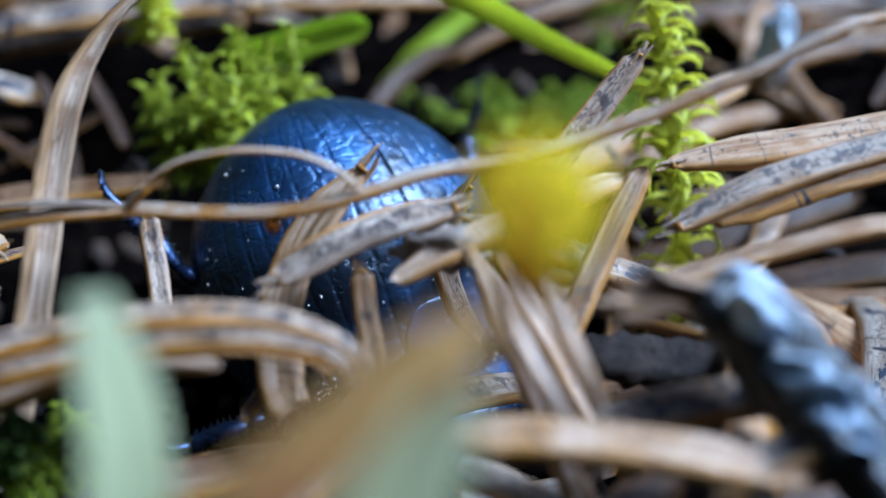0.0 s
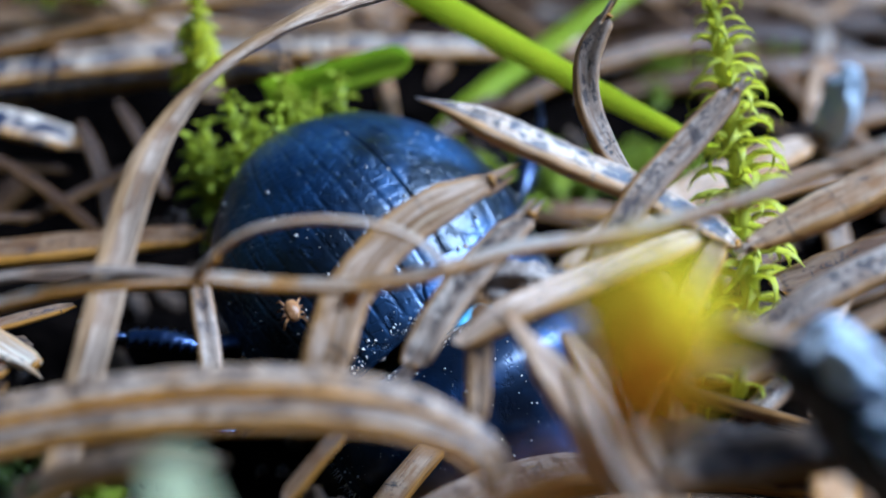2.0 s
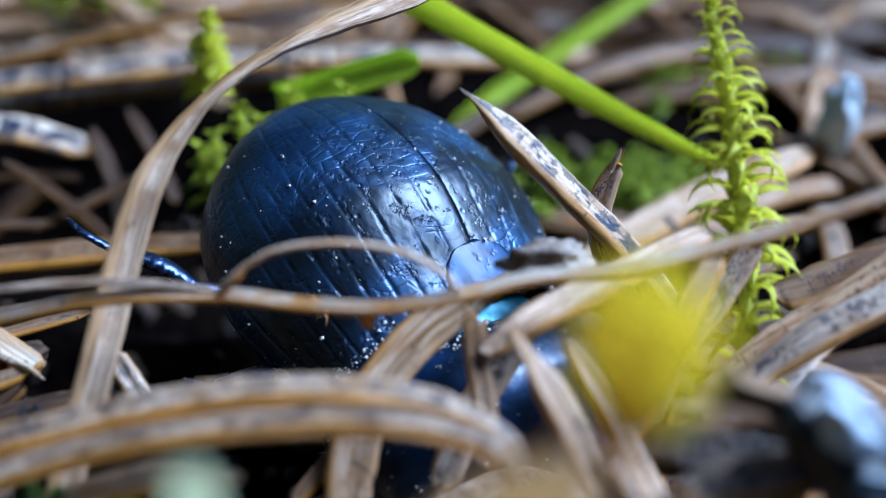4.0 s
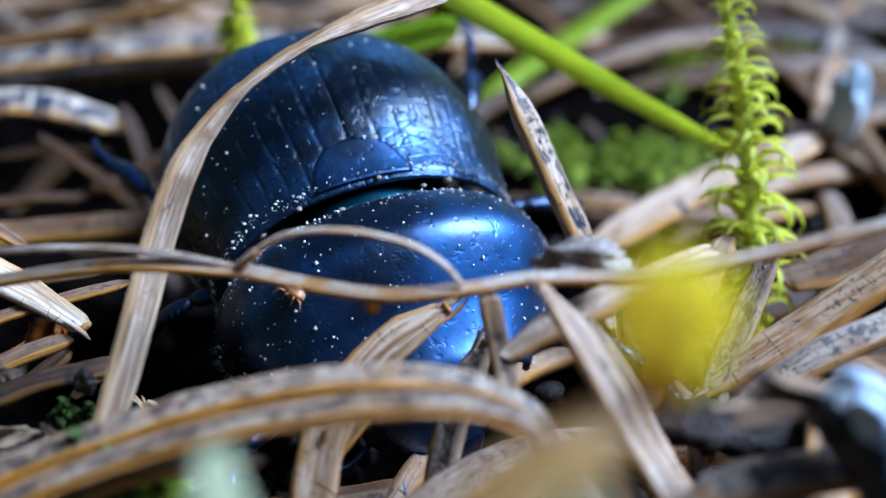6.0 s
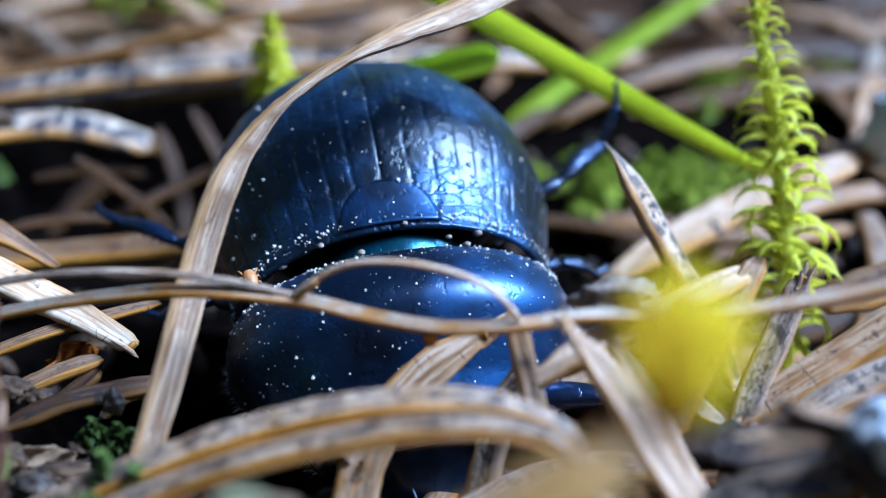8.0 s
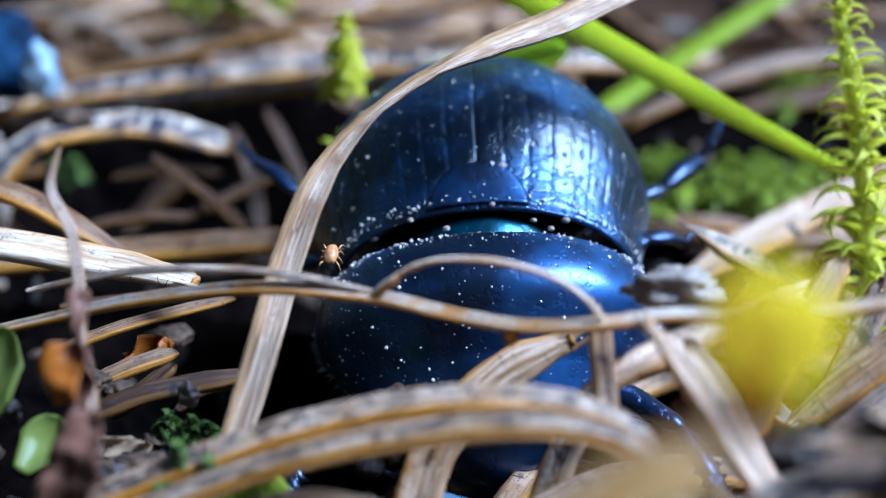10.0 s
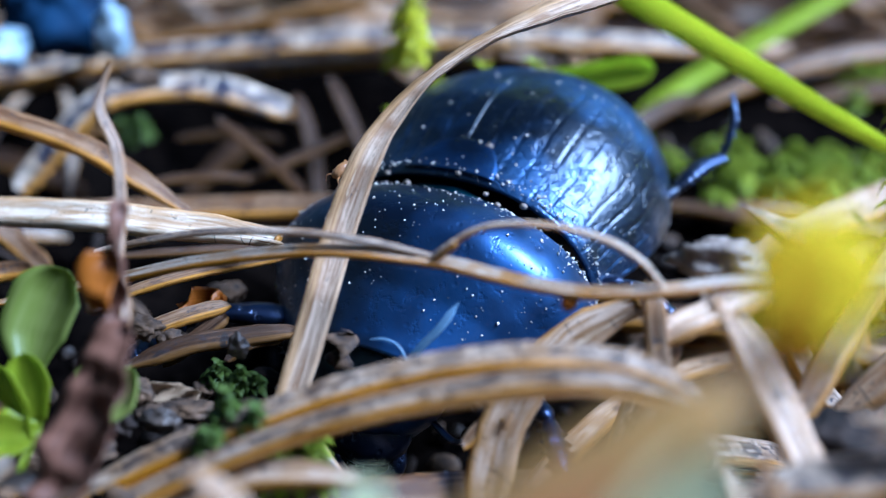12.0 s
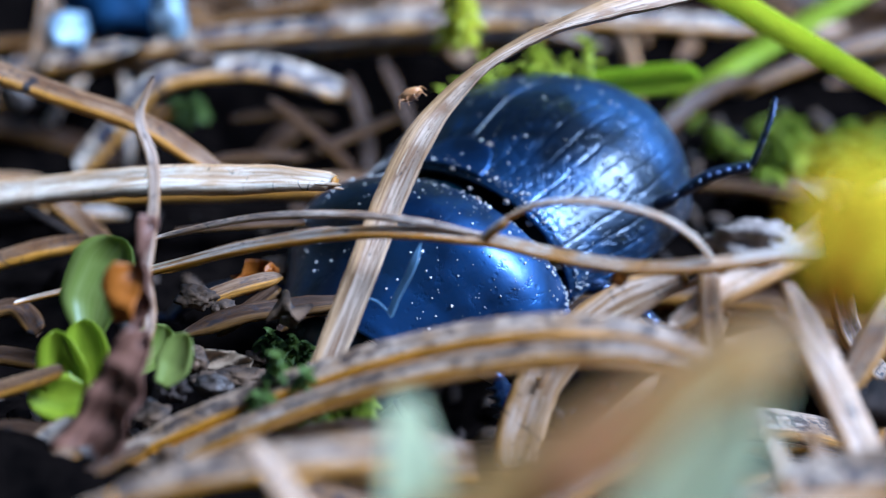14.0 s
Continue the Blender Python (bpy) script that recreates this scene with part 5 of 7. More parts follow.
build_moss_shoot((11.11, 0.24, 2.61), [(0.2, 0.3, -4.5), (0, 0, 0), (-0.19, 0.96, 1.74), (-0.26, 2.02, 3.45), (-0.39, 3.09, 5.17), (-0.63, 4.06, 6.95), (-1.03, 5.04, 8.73), (-1.2, 5.4, 9.45)], 150)
tuft_behind = joined_moss("moss_tuft", [(0.28, 1.25, -0.54, 0.03), (2.2, 2.38, -0.97, -0.76), (-2.51, -0.36, -1.22, -0.11), (0.84, -1.33, 0.46, 0.24), (-2.67, 0.35, -0.63, -0.22), (-1.21, 1.16, -0.15, -0.89), (0.25, 1.68, -0.5, -0.72), (-0.63, 2.62, 1.24, 0.45), (2.26, 2.07, -0.32, -1.06), (0.86, 0.35, -0.36, -0.71), (-0.52, -0.19, -0.6, -0.54), (-0.24, 2.16, 0.22, -0.56), (-1.24, -0.27, -0.77, -0.78), (0.08, -2.48, -0.04, -0.36)], M_MOSS2, "bright green moss tuft behind the beetle", 5, (4.0, 6.5))
tuft_behind.matrix_basis = mm_pose(-4.89, 8.75, 0.95)
tuft_side = joined_moss("moss_tuft", moss_bed(64, 5.5, 3.2, 6), M_MOSSBED, "low bed of yellow-green moss on the litter", 6, (0.5, 1.5), (1.1, 0.32))
tuft_side.matrix_basis = mm_pose(8.6, 16.6, 0.2)
tuft_back = joined_moss("moss_tuft", moss_bed(60, 6.5, 4.0, 8), M_MOSSBED, "green moss bed in the distance", 8, (0.8, 2.0), (1.2, 0.36))
tuft_back.matrix_basis = mm_pose(17.49, 26.79, 1.58)
tuft_sprig = joined_moss("moss_tuft", [(0, 0, 0.3, 0)], M_MOSS, "small sprig of yellow-green moss", 9, (3.2, 3.6), (1.4, 0.7))
tuft_sprig.matrix_basis = mm_pose(-8.77, 11.28, 6.27)
tuft_low = joined_moss("moss_tuft", [(-0.5, 0.2, 0.14, -0.07), (0.1, -0.1, 0.3, 0.1), (0.6, 0.1, 0.2, -0.2)], M_DARKMOSS, "moss leaves coloured dark green for the shade", 10, (0.6, 1.0), (0.6, 0.26))
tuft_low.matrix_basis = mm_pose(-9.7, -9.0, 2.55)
tuft_far = joined_moss("moss_tuft", [(-1.77, -0.28, 0.08, -0.81), (2.7, 0.14, 0.55, -0.54), (3.72, 1, -0.31, 0.9), (1.6, 1.36, -0.91, -0.89), (1.94, -0.78, 0.03, -0.69), (3.82, 0.01, 0.66, -0.85), (-0.17, -1.75, 0.77, -0.11)], M_MOSS2, "blurred green moss far back", 12, (2, 3.5))
tuft_far.matrix_basis = mm_pose(-20.88, 32.01, 5.72)
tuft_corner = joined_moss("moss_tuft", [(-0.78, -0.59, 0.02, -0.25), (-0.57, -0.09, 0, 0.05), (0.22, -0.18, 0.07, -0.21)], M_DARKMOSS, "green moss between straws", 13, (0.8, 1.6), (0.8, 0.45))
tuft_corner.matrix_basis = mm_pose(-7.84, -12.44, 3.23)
tuft_near = joined_moss("moss_tuft", moss_bed(16, 1.7, 1.0, 21), M_MOSSBED, "low yellow-green moss at the edge of the litter", 21, (0.5, 1.2), (0.9, 0.3))
tuft_near.matrix_basis = mm_pose(-7.4, -12.4, 2.7)
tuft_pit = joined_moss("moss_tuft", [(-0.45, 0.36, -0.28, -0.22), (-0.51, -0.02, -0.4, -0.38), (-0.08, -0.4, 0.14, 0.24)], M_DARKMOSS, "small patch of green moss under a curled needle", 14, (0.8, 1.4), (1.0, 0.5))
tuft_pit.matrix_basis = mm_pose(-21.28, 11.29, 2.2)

# ---- foreground plants, close to the lens ----
bud_plant = tagged(new("budding_plant"), "small plant with a yellow bud on an amber stalk", "plant")
bud_plant.matrix_basis = mm_pose(2.63, -21.95, 13.63)
part("bud", blob_mesh("bud", (0.64, 0.6, 0.86), M_YELLOW, 4, 0.25, 2, 3), bud_plant, mm_pose(0, 0, 0, 0, 12, 0), "yellow bud")
for k in range(5):
    part("bract", blade_mesh("bract", [(0.3 * math.cos(k * 1.26), 0.3 * math.sin(k * 1.26), -0.6), (0.66 * math.cos(k * 1.26), 0.66 * math.sin(k * 1.26), 0), (0.5 * math.cos(k * 1.26), 0.5 * math.sin(k * 1.26), 0.85 + 0.1 * (k % 2))], [0.4, 0.9, 0.15], [90, 90, 90], M_YELLOW, 0.2, 0.05), bud_plant)
part("bud_base", blob_mesh("bud_base", (0.42, 0.42, 0.6), M_BUDBASE, 4, 0.2, 2, 5), bud_plant, mm_pose(-0.02, -0.22, -0.4, 0, 20, 0), "orange-yellow base of the bud")
part("stalk", tube_mesh("stalk", [(-0.31, -0.57, -0.71), (-0.8, -0.82, -1), (-2.04, -1.29, -1.72), (-3.38, -1.82, -2.58), (-4.85, -2.34, -3.63)], 0.95, 0.8, M_STALK, (0.25, 1), 0.05, 0.0), bud_plant, None, "amber brown stalk")
part("leaf", blade_mesh("leaf", [(-0.8, -1.09, -1.1), (-1.31, -1.56, -1.83), (-1.83, -1.98, -2.68), (-2.29, -2.36, -3.47)], [0.15, 1.2, 1.7, 1.7], [-45, -45, -45, -45], M_MINT, 0.2), bud_plant, None, "pale mint green leaf")
blade("dry_leaf", (2.02, -22.62, 12.98), [(0.0, 0.0, 0.0), (-0.41, -0.28, -0.2), (-0.98, -0.65, -0.54), (-1.65, -1.13, -1.06), (-2.41, -1.7, -1.7)], w=[0.18, 0.32, 0.46, 0.57, 0.61], tilt=[10] * 5, mat=M_LITTLELEAF, curve=0.12, label="broad dry beige leaf standing above the litter", cat="leaf")
seedling = tagged(new("green_seedling"), "small green seedling with rounded leaves", "seedling")
seedling.matrix_basis = mm_pose(-13.66, -11.63, 4.02)
blade("leaf", (0, 0, 0), [(-0.39, 0.06, 0.26), (-0.43, 0.67, 1.1), (-0.22, 1.34, 1.94), (0.08, 1.78, 2.51)], w=[0.6, 1.9, 2.0, 1.5], tilt=[0] * 4, mat=M_SEEDB, curve=0.3, label="bluish green rounded leaf", parent=seedling, rounded=0.35)
blade("leaf", (0, 0, 0), [(0.01, -0.64, -0.63), (-0.2, -0.38, 0.21), (-0.41, -0.05, 1)], w=[0.6, 1.3, 1.0], tilt=[0] * 3, mat=M_SEED, curve=0.3, label="bright green leaf", parent=seedling, rounded=0.35)
blade("leaf", (0, 0, 0), [(-0.25, -1.02, -1.1), (-0.69, -0.81, -0.26), (-1.01, -0.46, 0.83)], w=[0.6, 1.4, 1.1], tilt=[0] * 3, mat=M_SEED, curve=0.3, label="bright green leaf", parent=seedling, rounded=0.35)
blade("leaf", (0, 0, 0), [(0.16, -0.82, -0.83), (-0.53, -1.23, -0.73), (-1.48, -1.4, -0.49)], w=[0.5, 1.3, 1.0], tilt=[0] * 3, mat=M_SEED, curve=0.3, label="bright green leaf", parent=seedling, rounded=0.35)
blade("leaf", (0, 0, 0), [(0.67, 0.04, -0.64), (1.02, 0.74, -0.24), (1.24, 1.25, 0.27)], w=[0.5, 1.3, 1.1], tilt=[0] * 3, mat=M_SEEDB, curve=0.3, label="bluish green rounded leaf", parent=seedling, rounded=0.35)
blade("leaf", (0, 0, 0), [(2.13, -1.02, -0.12), (2.36, -0.67, 0.28), (2.56, -0.18, 0.99)], w=[0.4, 1.0, 0.8], tilt=[0] * 3, mat=M_SEEDB, curve=0.3, label="pale green rounded leaf", parent=seedling, rounded=0.35)
blade("stem", (0, 0, 0), [(-0.31, 0.07, 0.26), (0.03, -0.55, -0.69), (0.01, -1.56, -1.38), (0.11, -2.57, -2.35)], w=[0.25, 0.25, 0.25, 0.25], tilt=[0] * 4, mat=M_SEED, curve=0.3, label="green stem", parent=seedling, rounded=0.35)
part("withered_leaf", blade_mesh("withered_leaf", [(0, 0, 0), (-0.06, -0.36, -0.75), (-0.28, -0.96, -1.66), (-0.62, -1.74, -2.75), (-0.95, -2.4, -3.7)], [0.5, 1.25, 1.7, 1.95, 1.6], [0, 12, 18, 12, 20], M_WITHER, 0.22, ragged=0.12), vstem, mm_pose(1.94, -5.12, -4.51), "dark brown shrivelled leaf")
part("rust_leaf", blade_mesh("rust_leaf", [(0, 0, 0), (0.02, -0.28, -0.55), (0.14, -0.6, -1.25)], [0.6, 1.05, 0.6], [0, 10, 0], M_RUST, 0.15, ragged=0.12), vstem, mm_pose(1.24, -4.22, -3.31), "rust-orange dead leaf")
part("withered_leaf", blade_mesh("withered_leaf", [(0, 0, 0), (0.1, -0.45, -0.8), (0.22, -0.95, -1.7), (0.1, -1.4, -2.5)], [0.2, 0.5, 0.55, 0.2], [20, 30, 20, 10], M_WITHER, 0.3, ragged=0.12), vstem, mm_pose(1.5, -3.5, -2.3), "reddish brown strip of leaf")
blade("rust_leaf", (-12.46, -5.9, 3.32), [(0, 0, 0), (0.67, 0.2, 0.16), (1.33, 0.47, 0.48)], w=[0.4, 1.1, 0.8], tilt=[0, 10, 0], mat=M_RUST, curve=0.4, rounded=0.3, ragged=0.3, label="rust-orange scrap of dead leaf", cat="leaf")
stone = tagged(new("pebble", blob_mesh("pebble", (0.85, 0.8, 2.1), M_QUARTZ, 4, 0.35, 1.6, 12)), "white quartz pebble lying on the litter", "pebble")
stone.matrix_basis = mm_pose(19.66, 16.7, 3.9)
stone = tagged(new("stone", blob_mesh("stone", (2.6, 2.2, 2.2), M_NAVY, 4, 0.35, 1.6, 6)), "dark blue wet stone", "stone")
stone.matrix_basis = mm_pose(-26.73, 14.69, 7.15)
stone = tagged(new("pebble", blob_mesh("pebble", (0.9, 1.2, 0.9), M_BLUEQUARTZ, 4, 0.35, 1.6, 6)), "bluish white quartz pebble", "pebble")
stone.matrix_basis = mm_pose(-27.77, 11.83, 6.28)
stone = tagged(new("pebble", blob_mesh("pebble", (0.8, 0.8, 1.2), M_BLUEQUARTZ, 4, 0.35, 1.6, 1)), "bluish white quartz pebble", "pebble")
stone.matrix_basis = mm_pose(-23.11, 13.04, 7.02)
stone = tagged(new("pebble", blob_mesh("pebble", (2, 1.5, 0.7), M_QUARTZ, 4, 0.35, 1.6, 4)), "flat whitish quartz pebble", "pebble")
stone.matrix_basis = mm_pose(23.76, 25.78, -0.83)
blade("bark_flake", (-11.15, -9.95, 2.95), [(-0.8, 0.1, 0.05), (-0.3, 0, 0.12), (0.3, 0.02, 0.02), (0.85, 0.15, 0.06)], w=[0.25, 0.6, 0.7, 0.3], tilt=[15] * 4, mat=M_FLAKETAN, curve=0.15, ragged=0.14, label="flat tan flake of bark lying in the hollow", cat="bark")
clump = tagged(new("bark_crumb", blob_mesh("bark_crumb", (1.15, 0.6, 0.5), M_CRUMB, 4, 0.5, 1.8, 4)), "pale crumbly bit of rotten bark", "bark")
clump.matrix_basis = mm_pose(4.03, -8.05, 6.86)
crumb = tagged(new("bark_crumb", blob_mesh("bark_crumb", (0.75, 0.4, 0.2), M_CHIP, 4, 0.42, 1.5, 20)), "brown crumb of bark lying in the hollow", "bark")
crumb.matrix_basis = mm_pose(-10.53, -10.14, 2.78)
crumb = tagged(new("bark_crumb", blob_mesh("bark_crumb", (0.4, 0.3, 0.25), M_CHIP, 4, 0.42, 1.5, 21)), "brown crumb of bark lying in the hollow", "bark")
crumb.matrix_basis = mm_pose(-10.47, -9.05, 2.68)
crumb = tagged(new("bark_crumb", blob_mesh("bark_crumb", (0.45, 0.3, 0.25), M_CHIP, 4, 0.42, 1.5, 22)), "brown crumb of bark lying in the hollow", "bark")
crumb.matrix_basis = mm_pose(-11.22, -10.77, 2.87)
crumb = tagged(new("bark_crumb", blob_mesh("bark_crumb", (0.3, 0.4, 0.3), M_CHIP, 4, 0.42, 1.5, 23)), "brown crumb of bark lying in the hollow", "bark")
crumb.matrix_basis = mm_pose(-11.85, -10.15, 3.21)
crumb = tagged(new("bark_crumb", blob_mesh("bark_crumb", (0.35, 0.3, 0.25), M_CHIP, 4, 0.42, 1.5, 24)), "brown crumb of bark lying in the hollow", "bark")
crumb.matrix_basis = mm_pose(-9.46, -10.04, 2.6)
crumb = tagged(new("bark_crumb", blob_mesh("bark_crumb", (0.3, 0.3, 0.2), M_CHIP, 4, 0.42, 1.5, 25)), "brown crumb of bark lying in the hollow", "bark")
crumb.matrix_basis = mm_pose(-9.04, -9.41, 2.61)
crumb = tagged(new("bark_crumb", blob_mesh("bark_crumb", (0.6, 0.4, 0.35), M_CHIP, 4, 0.42, 1.5, 26)), "brown crumb of bark lying in the hollow", "bark")
crumb.matrix_basis = mm_pose(-12.54, -8.21, 4)
crumb = tagged(new("bark_crumb", blob_mesh("bark_crumb", (0.4, 0.35, 0.25), M_CHIP, 4, 0.42, 1.5, 27)), "brown crumb of bark lying in the hollow", "bark")
crumb.matrix_basis = mm_pose(-11.92, -7.8, 3.46)
crumb = tagged(new("bark_crumb", blob_mesh("bark_crumb", (0.5, 0.4, 0.2), M_CHIP, 4, 0.42, 1.5, 28)), "brown crumb of bark lying in the hollow", "bark")
crumb.matrix_basis = mm_pose(-12.04, -12.41, 2.75)
crumb = tagged(new("bark_crumb", blob_mesh("bark_crumb", (0.35, 0.3, 0.2), M_CHIP, 4, 0.42, 1.5, 29)), "brown crumb of bark lying in the hollow", "bark")
crumb.matrix_basis = mm_pose(-10.1, -11.22, 2.69)
crumb = tagged(new("bark_crumb", blob_mesh("bark_crumb", (0.3, 0.2, 0.34), M_GREYCHIP, 4, 0.42, 1.5, 50)), "grey chip of bark lying before the beetle", "bark")
crumb.matrix_basis = mm_pose(-9.58, -8.51, 3.85)
crumb = tagged(new("bark_crumb", blob_mesh("bark_crumb", (0.3, 0.25, 0.35), M_CHIP, 4, 0.42, 1.5, 51)), "tan crumb of bark", "bark")
crumb.matrix_basis = mm_pose(-11.61, -10.4, 3.24)
crumb = tagged(new("bark_crumb", blob_mesh("bark_crumb", (0.5, 0.4, 0.25), M_GREYCHIP, 4, 0.42, 1.5, 52)), "grey crumb of bark", "bark")
crumb.matrix_basis = mm_pose(-12.48, -14.9, 3.48)
crumb = tagged(new("bark_crumb", blob_mesh("bark_crumb", (0.3, 0.3, 0.2), M_CHIP, 4, 0.42, 1.5, 53)), "reddish brown crumb of bark", "bark")
crumb.matrix_basis = mm_pose(-13.24, -14.96, 3.25)
crumb = tagged(new("bark_crumb", blob_mesh("bark_crumb", (0.35, 0.3, 0.25), M_BARK, 4, 0.6, 2.0, 54)), "black crumb of bark", "bark")
crumb.matrix_basis = mm_pose(-14.09, -15.64, 2.95)
crumb = tagged(new("bark_crumb", blob_mesh("bark_crumb", (0.6, 0.5, 0.7), M_GREYCHIP, 4, 0.42, 1.5, 55)), "pale grey crumb of bark on a needle", "bark")
crumb.matrix_basis = mm_pose(-26.95, 5.77, 5.03)
crumb = tagged(new("bark_crumb", blob_mesh("bark_crumb", (0.9, 0.6, 0.45), M_CHIP, 4, 0.42, 1.5, 56)), "tan crumb of bark", "bark")
crumb.matrix_basis = mm_pose(-20.47, 9.88, 5.83)
crumb = tagged(new("bark_crumb", blob_mesh("bark_crumb", (0.5, 0.35, 0.3), M_GREYCHIP, 4, 0.42, 1.5, 57)), "grey crumb of bark in the hollow", "bark")
crumb.matrix_basis = mm_pose(-10.82, -11.14, 2.98)
crumb = tagged(new("bark_crumb", blob_mesh("bark_crumb", (0.4, 0.35, 0.3), M_BARK, 4, 0.6, 2.0, 58)), "black crumb of bark", "bark")
crumb.matrix_basis = mm_pose(-11.77, -11.56, 3.04)
crumb = tagged(new("bark_crumb", blob_mesh("bark_crumb", (0.5, 0.4, 0.5), M_BARK, 4, 0.6, 2.0, 59)), "black crumb of bark on a needle", "bark")
crumb.matrix_basis = mm_pose(-9.11, 6.91, 2.4)
crumb = tagged(new("bark_crumb", blob_mesh("bark_crumb", (0.7, 0.5, 0.3), M_CHIP, 4, 0.42, 1.5, 60)), "tan crumb of bark", "bark")
crumb.matrix_basis = mm_pose(-12.47, -2.04, 1.98)
crumb = tagged(new("bark_crumb", blob_mesh("bark_crumb", (0.35, 0.3, 0.3), M_CHIP, 4, 0.42, 1.5, 61)), "reddish brown crumb of bark", "bark")
crumb.matrix_basis = mm_pose(-13.29, -15.82, 3.37)
crumb = tagged(new("bark_crumb", blob_mesh("bark_crumb", (0.4, 0.3, 0.25), M_BARK, 4, 0.6, 2.0, 62)), "black crumb of bark", "bark")
crumb.matrix_basis = mm_pose(-12.35, -16.2, 3.32)
crumb = tagged(new("bark_crumb", blob_mesh("bark_crumb", (0.5, 0.4, 0.3), M_BARK, 4, 0.6, 2.0, 63)), "black crumb of bark", "bark")
crumb.matrix_basis = mm_pose(-14.56, -15.02, 3.27)
crumb = tagged(new("bark_crumb", blob_mesh("bark_crumb", (0.3, 0.25, 0.2), M_GREYCHIP, 4, 0.42, 1.5, 64)), "grey crumb of bark", "bark")
crumb.matrix_basis = mm_pose(-11.48, -15.95, 3.43)

# ---- loose litter: needles lying everywhere on the floor ----
def scatter_litter():
    rng = random.Random(23)
    # the darkest kinds paint the dimness of gaps into the litter
    mats = [M_STRAW_B, M_STRAW_D, M_STRAW_D, M_STRAW_SHADE, M_STRAW_G, M_BAND2, M_STRAW_B, M_STRAW_SHADE, M_STRAW_D, M_BAND2]
    tags = ["brown straw", "brown pine needle", "dark brown pine needle", "rotten dark pine needle", "grey speckled needle", "grey banded needle",
            "orange-brown pine needle", "rotting brown needle", "dark needle with black specks", "grey striped needle"]
    kinds = []
    for k in range(20):
        ln = rng.uniform(9, 24)
        b1, b2 = rng.uniform(-2.5, 2.5), rng.uniform(0.2, 1.6)
        pts = [(-ln / 2, 0, 0), (-ln / 4, b1 * 0.7, b2 * 0.7), (0, b1, b2), (ln / 4, b1 * 0.7, b2 * 0.8), (ln / 2, -b1 * 0.2, 0)]
        me = tube_mesh("fallen_needle", pts, rng.uniform(0.8, 1.5), rng.uniform(0.45, 0.75), mats[k % 10], (rng.uniform(0.3, 0.9), rng.uniform(0.5, 0.95)), 0.03, 0.2, 10, 6, 40 + k)
        kinds.append((me, ln, k % 10))
    zones = [(130, -34, 34, 9, 58), (32, -36, -10, 4, 34), (26, -20, 20, -7, 9), (30, -17, 17, -13, -6), (70, -60, 60, 50, 100)]
    for count, x0, x1, y0, y1 in zones:
        for _ in range(count):
            x, y = rng.uniform(x0, x1), rng.uniform(y0, y1)
            if -22 < x < -2 and -12 < y < 8:
                y += 21
            me, ln, k = kinds[rng.randrange(len(kinds))]
            if -30 < x < -1 and 4 < y < 28:
                continue
            if y > 9 and k in (0, 5, 9) and rng.random() < 0.7:
                me, ln, k = kinds[rng.choice((1, 2, 3, 4, 6, 7, 7, 11, 12, 13, 17))]
            yaw = rng.gauss(0, 38) if rng.random() < 0.75 else rng.uniform(0, 180)
            a = radians(yaw)
            za = ground_z(x - math.cos(a) * ln / 2.6, y - math.sin(a) * ln / 2.6)
            zb = ground_z(x + math.cos(a) * ln / 2.6, y + math.sin(a) * ln / 2.6)
            z = (za + zb) / 2 + (0.0 if y < 9 else rng.uniform(-0.1, 0.9))
            if y < -6:
                z = min(z, 2.6)
            tilt = math.degrees(math.atan2(za - zb, ln * 0.77)) + rng.uniform(-4, 4)
            ob = new("fallen_needle", me)
            ob.matrix_basis = pose(x * MM, y * MM, z * MM, 0, 0, yaw) @ pose(0, 0, 0, rng.uniform(-25, 25), tilt, 0)
            tagged(ob, tags[k] + " lying on the forest floor", "pine needle", "fallen needles")


scatter_litter()


def scatter_crumbs():
    rng = random.Random(31)
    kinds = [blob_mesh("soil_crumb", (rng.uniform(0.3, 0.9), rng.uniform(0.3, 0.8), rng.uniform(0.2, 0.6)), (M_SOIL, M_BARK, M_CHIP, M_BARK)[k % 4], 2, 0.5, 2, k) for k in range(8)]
    for _ in range(190):
        x, y = rng.uniform(-22, 18), rng.uniform(-15, 22)
        ob = new("soil_crumb", kinds[rng.randrange(8)])
        ob.matrix_basis = mm_pose(x, y, ground_z(x, y) + 0.15, rng.uniform(0, 90), rng.uniform(0, 90), rng.uniform(0, 360))
        tagged(ob, "small crumb of humus and bark", "soil crumb", "soil crumbs")
    bits = [blob_mesh("soil_crumb", (rng.uniform(0.12, 0.4), rng.uniform(0.1, 0.3), rng.uniform(0.08, 0.25)), (M_BARK, M_CHIP, M_BARK, M_GREYCHIP, M_SOIL)[k % 5], 2, 0.6, 2, k + 30) for k in range(10)]
    for _ in range(105):
        x, y = rng.uniform(-20, 6), rng.uniform(-10, 8)
        ob = new("soil_crumb", bits[rng.randrange(10)])
        ob.matrix_basis = mm_pose(x, y, ground_z(x, y) + 0.06, rng.uniform(0, 90), rng.uniform(0, 90), rng.uniform(0, 360))
        tagged(ob, "tiny crumb of bark in the hollow", "soil crumb", "soil crumbs")


scatter_crumbs()


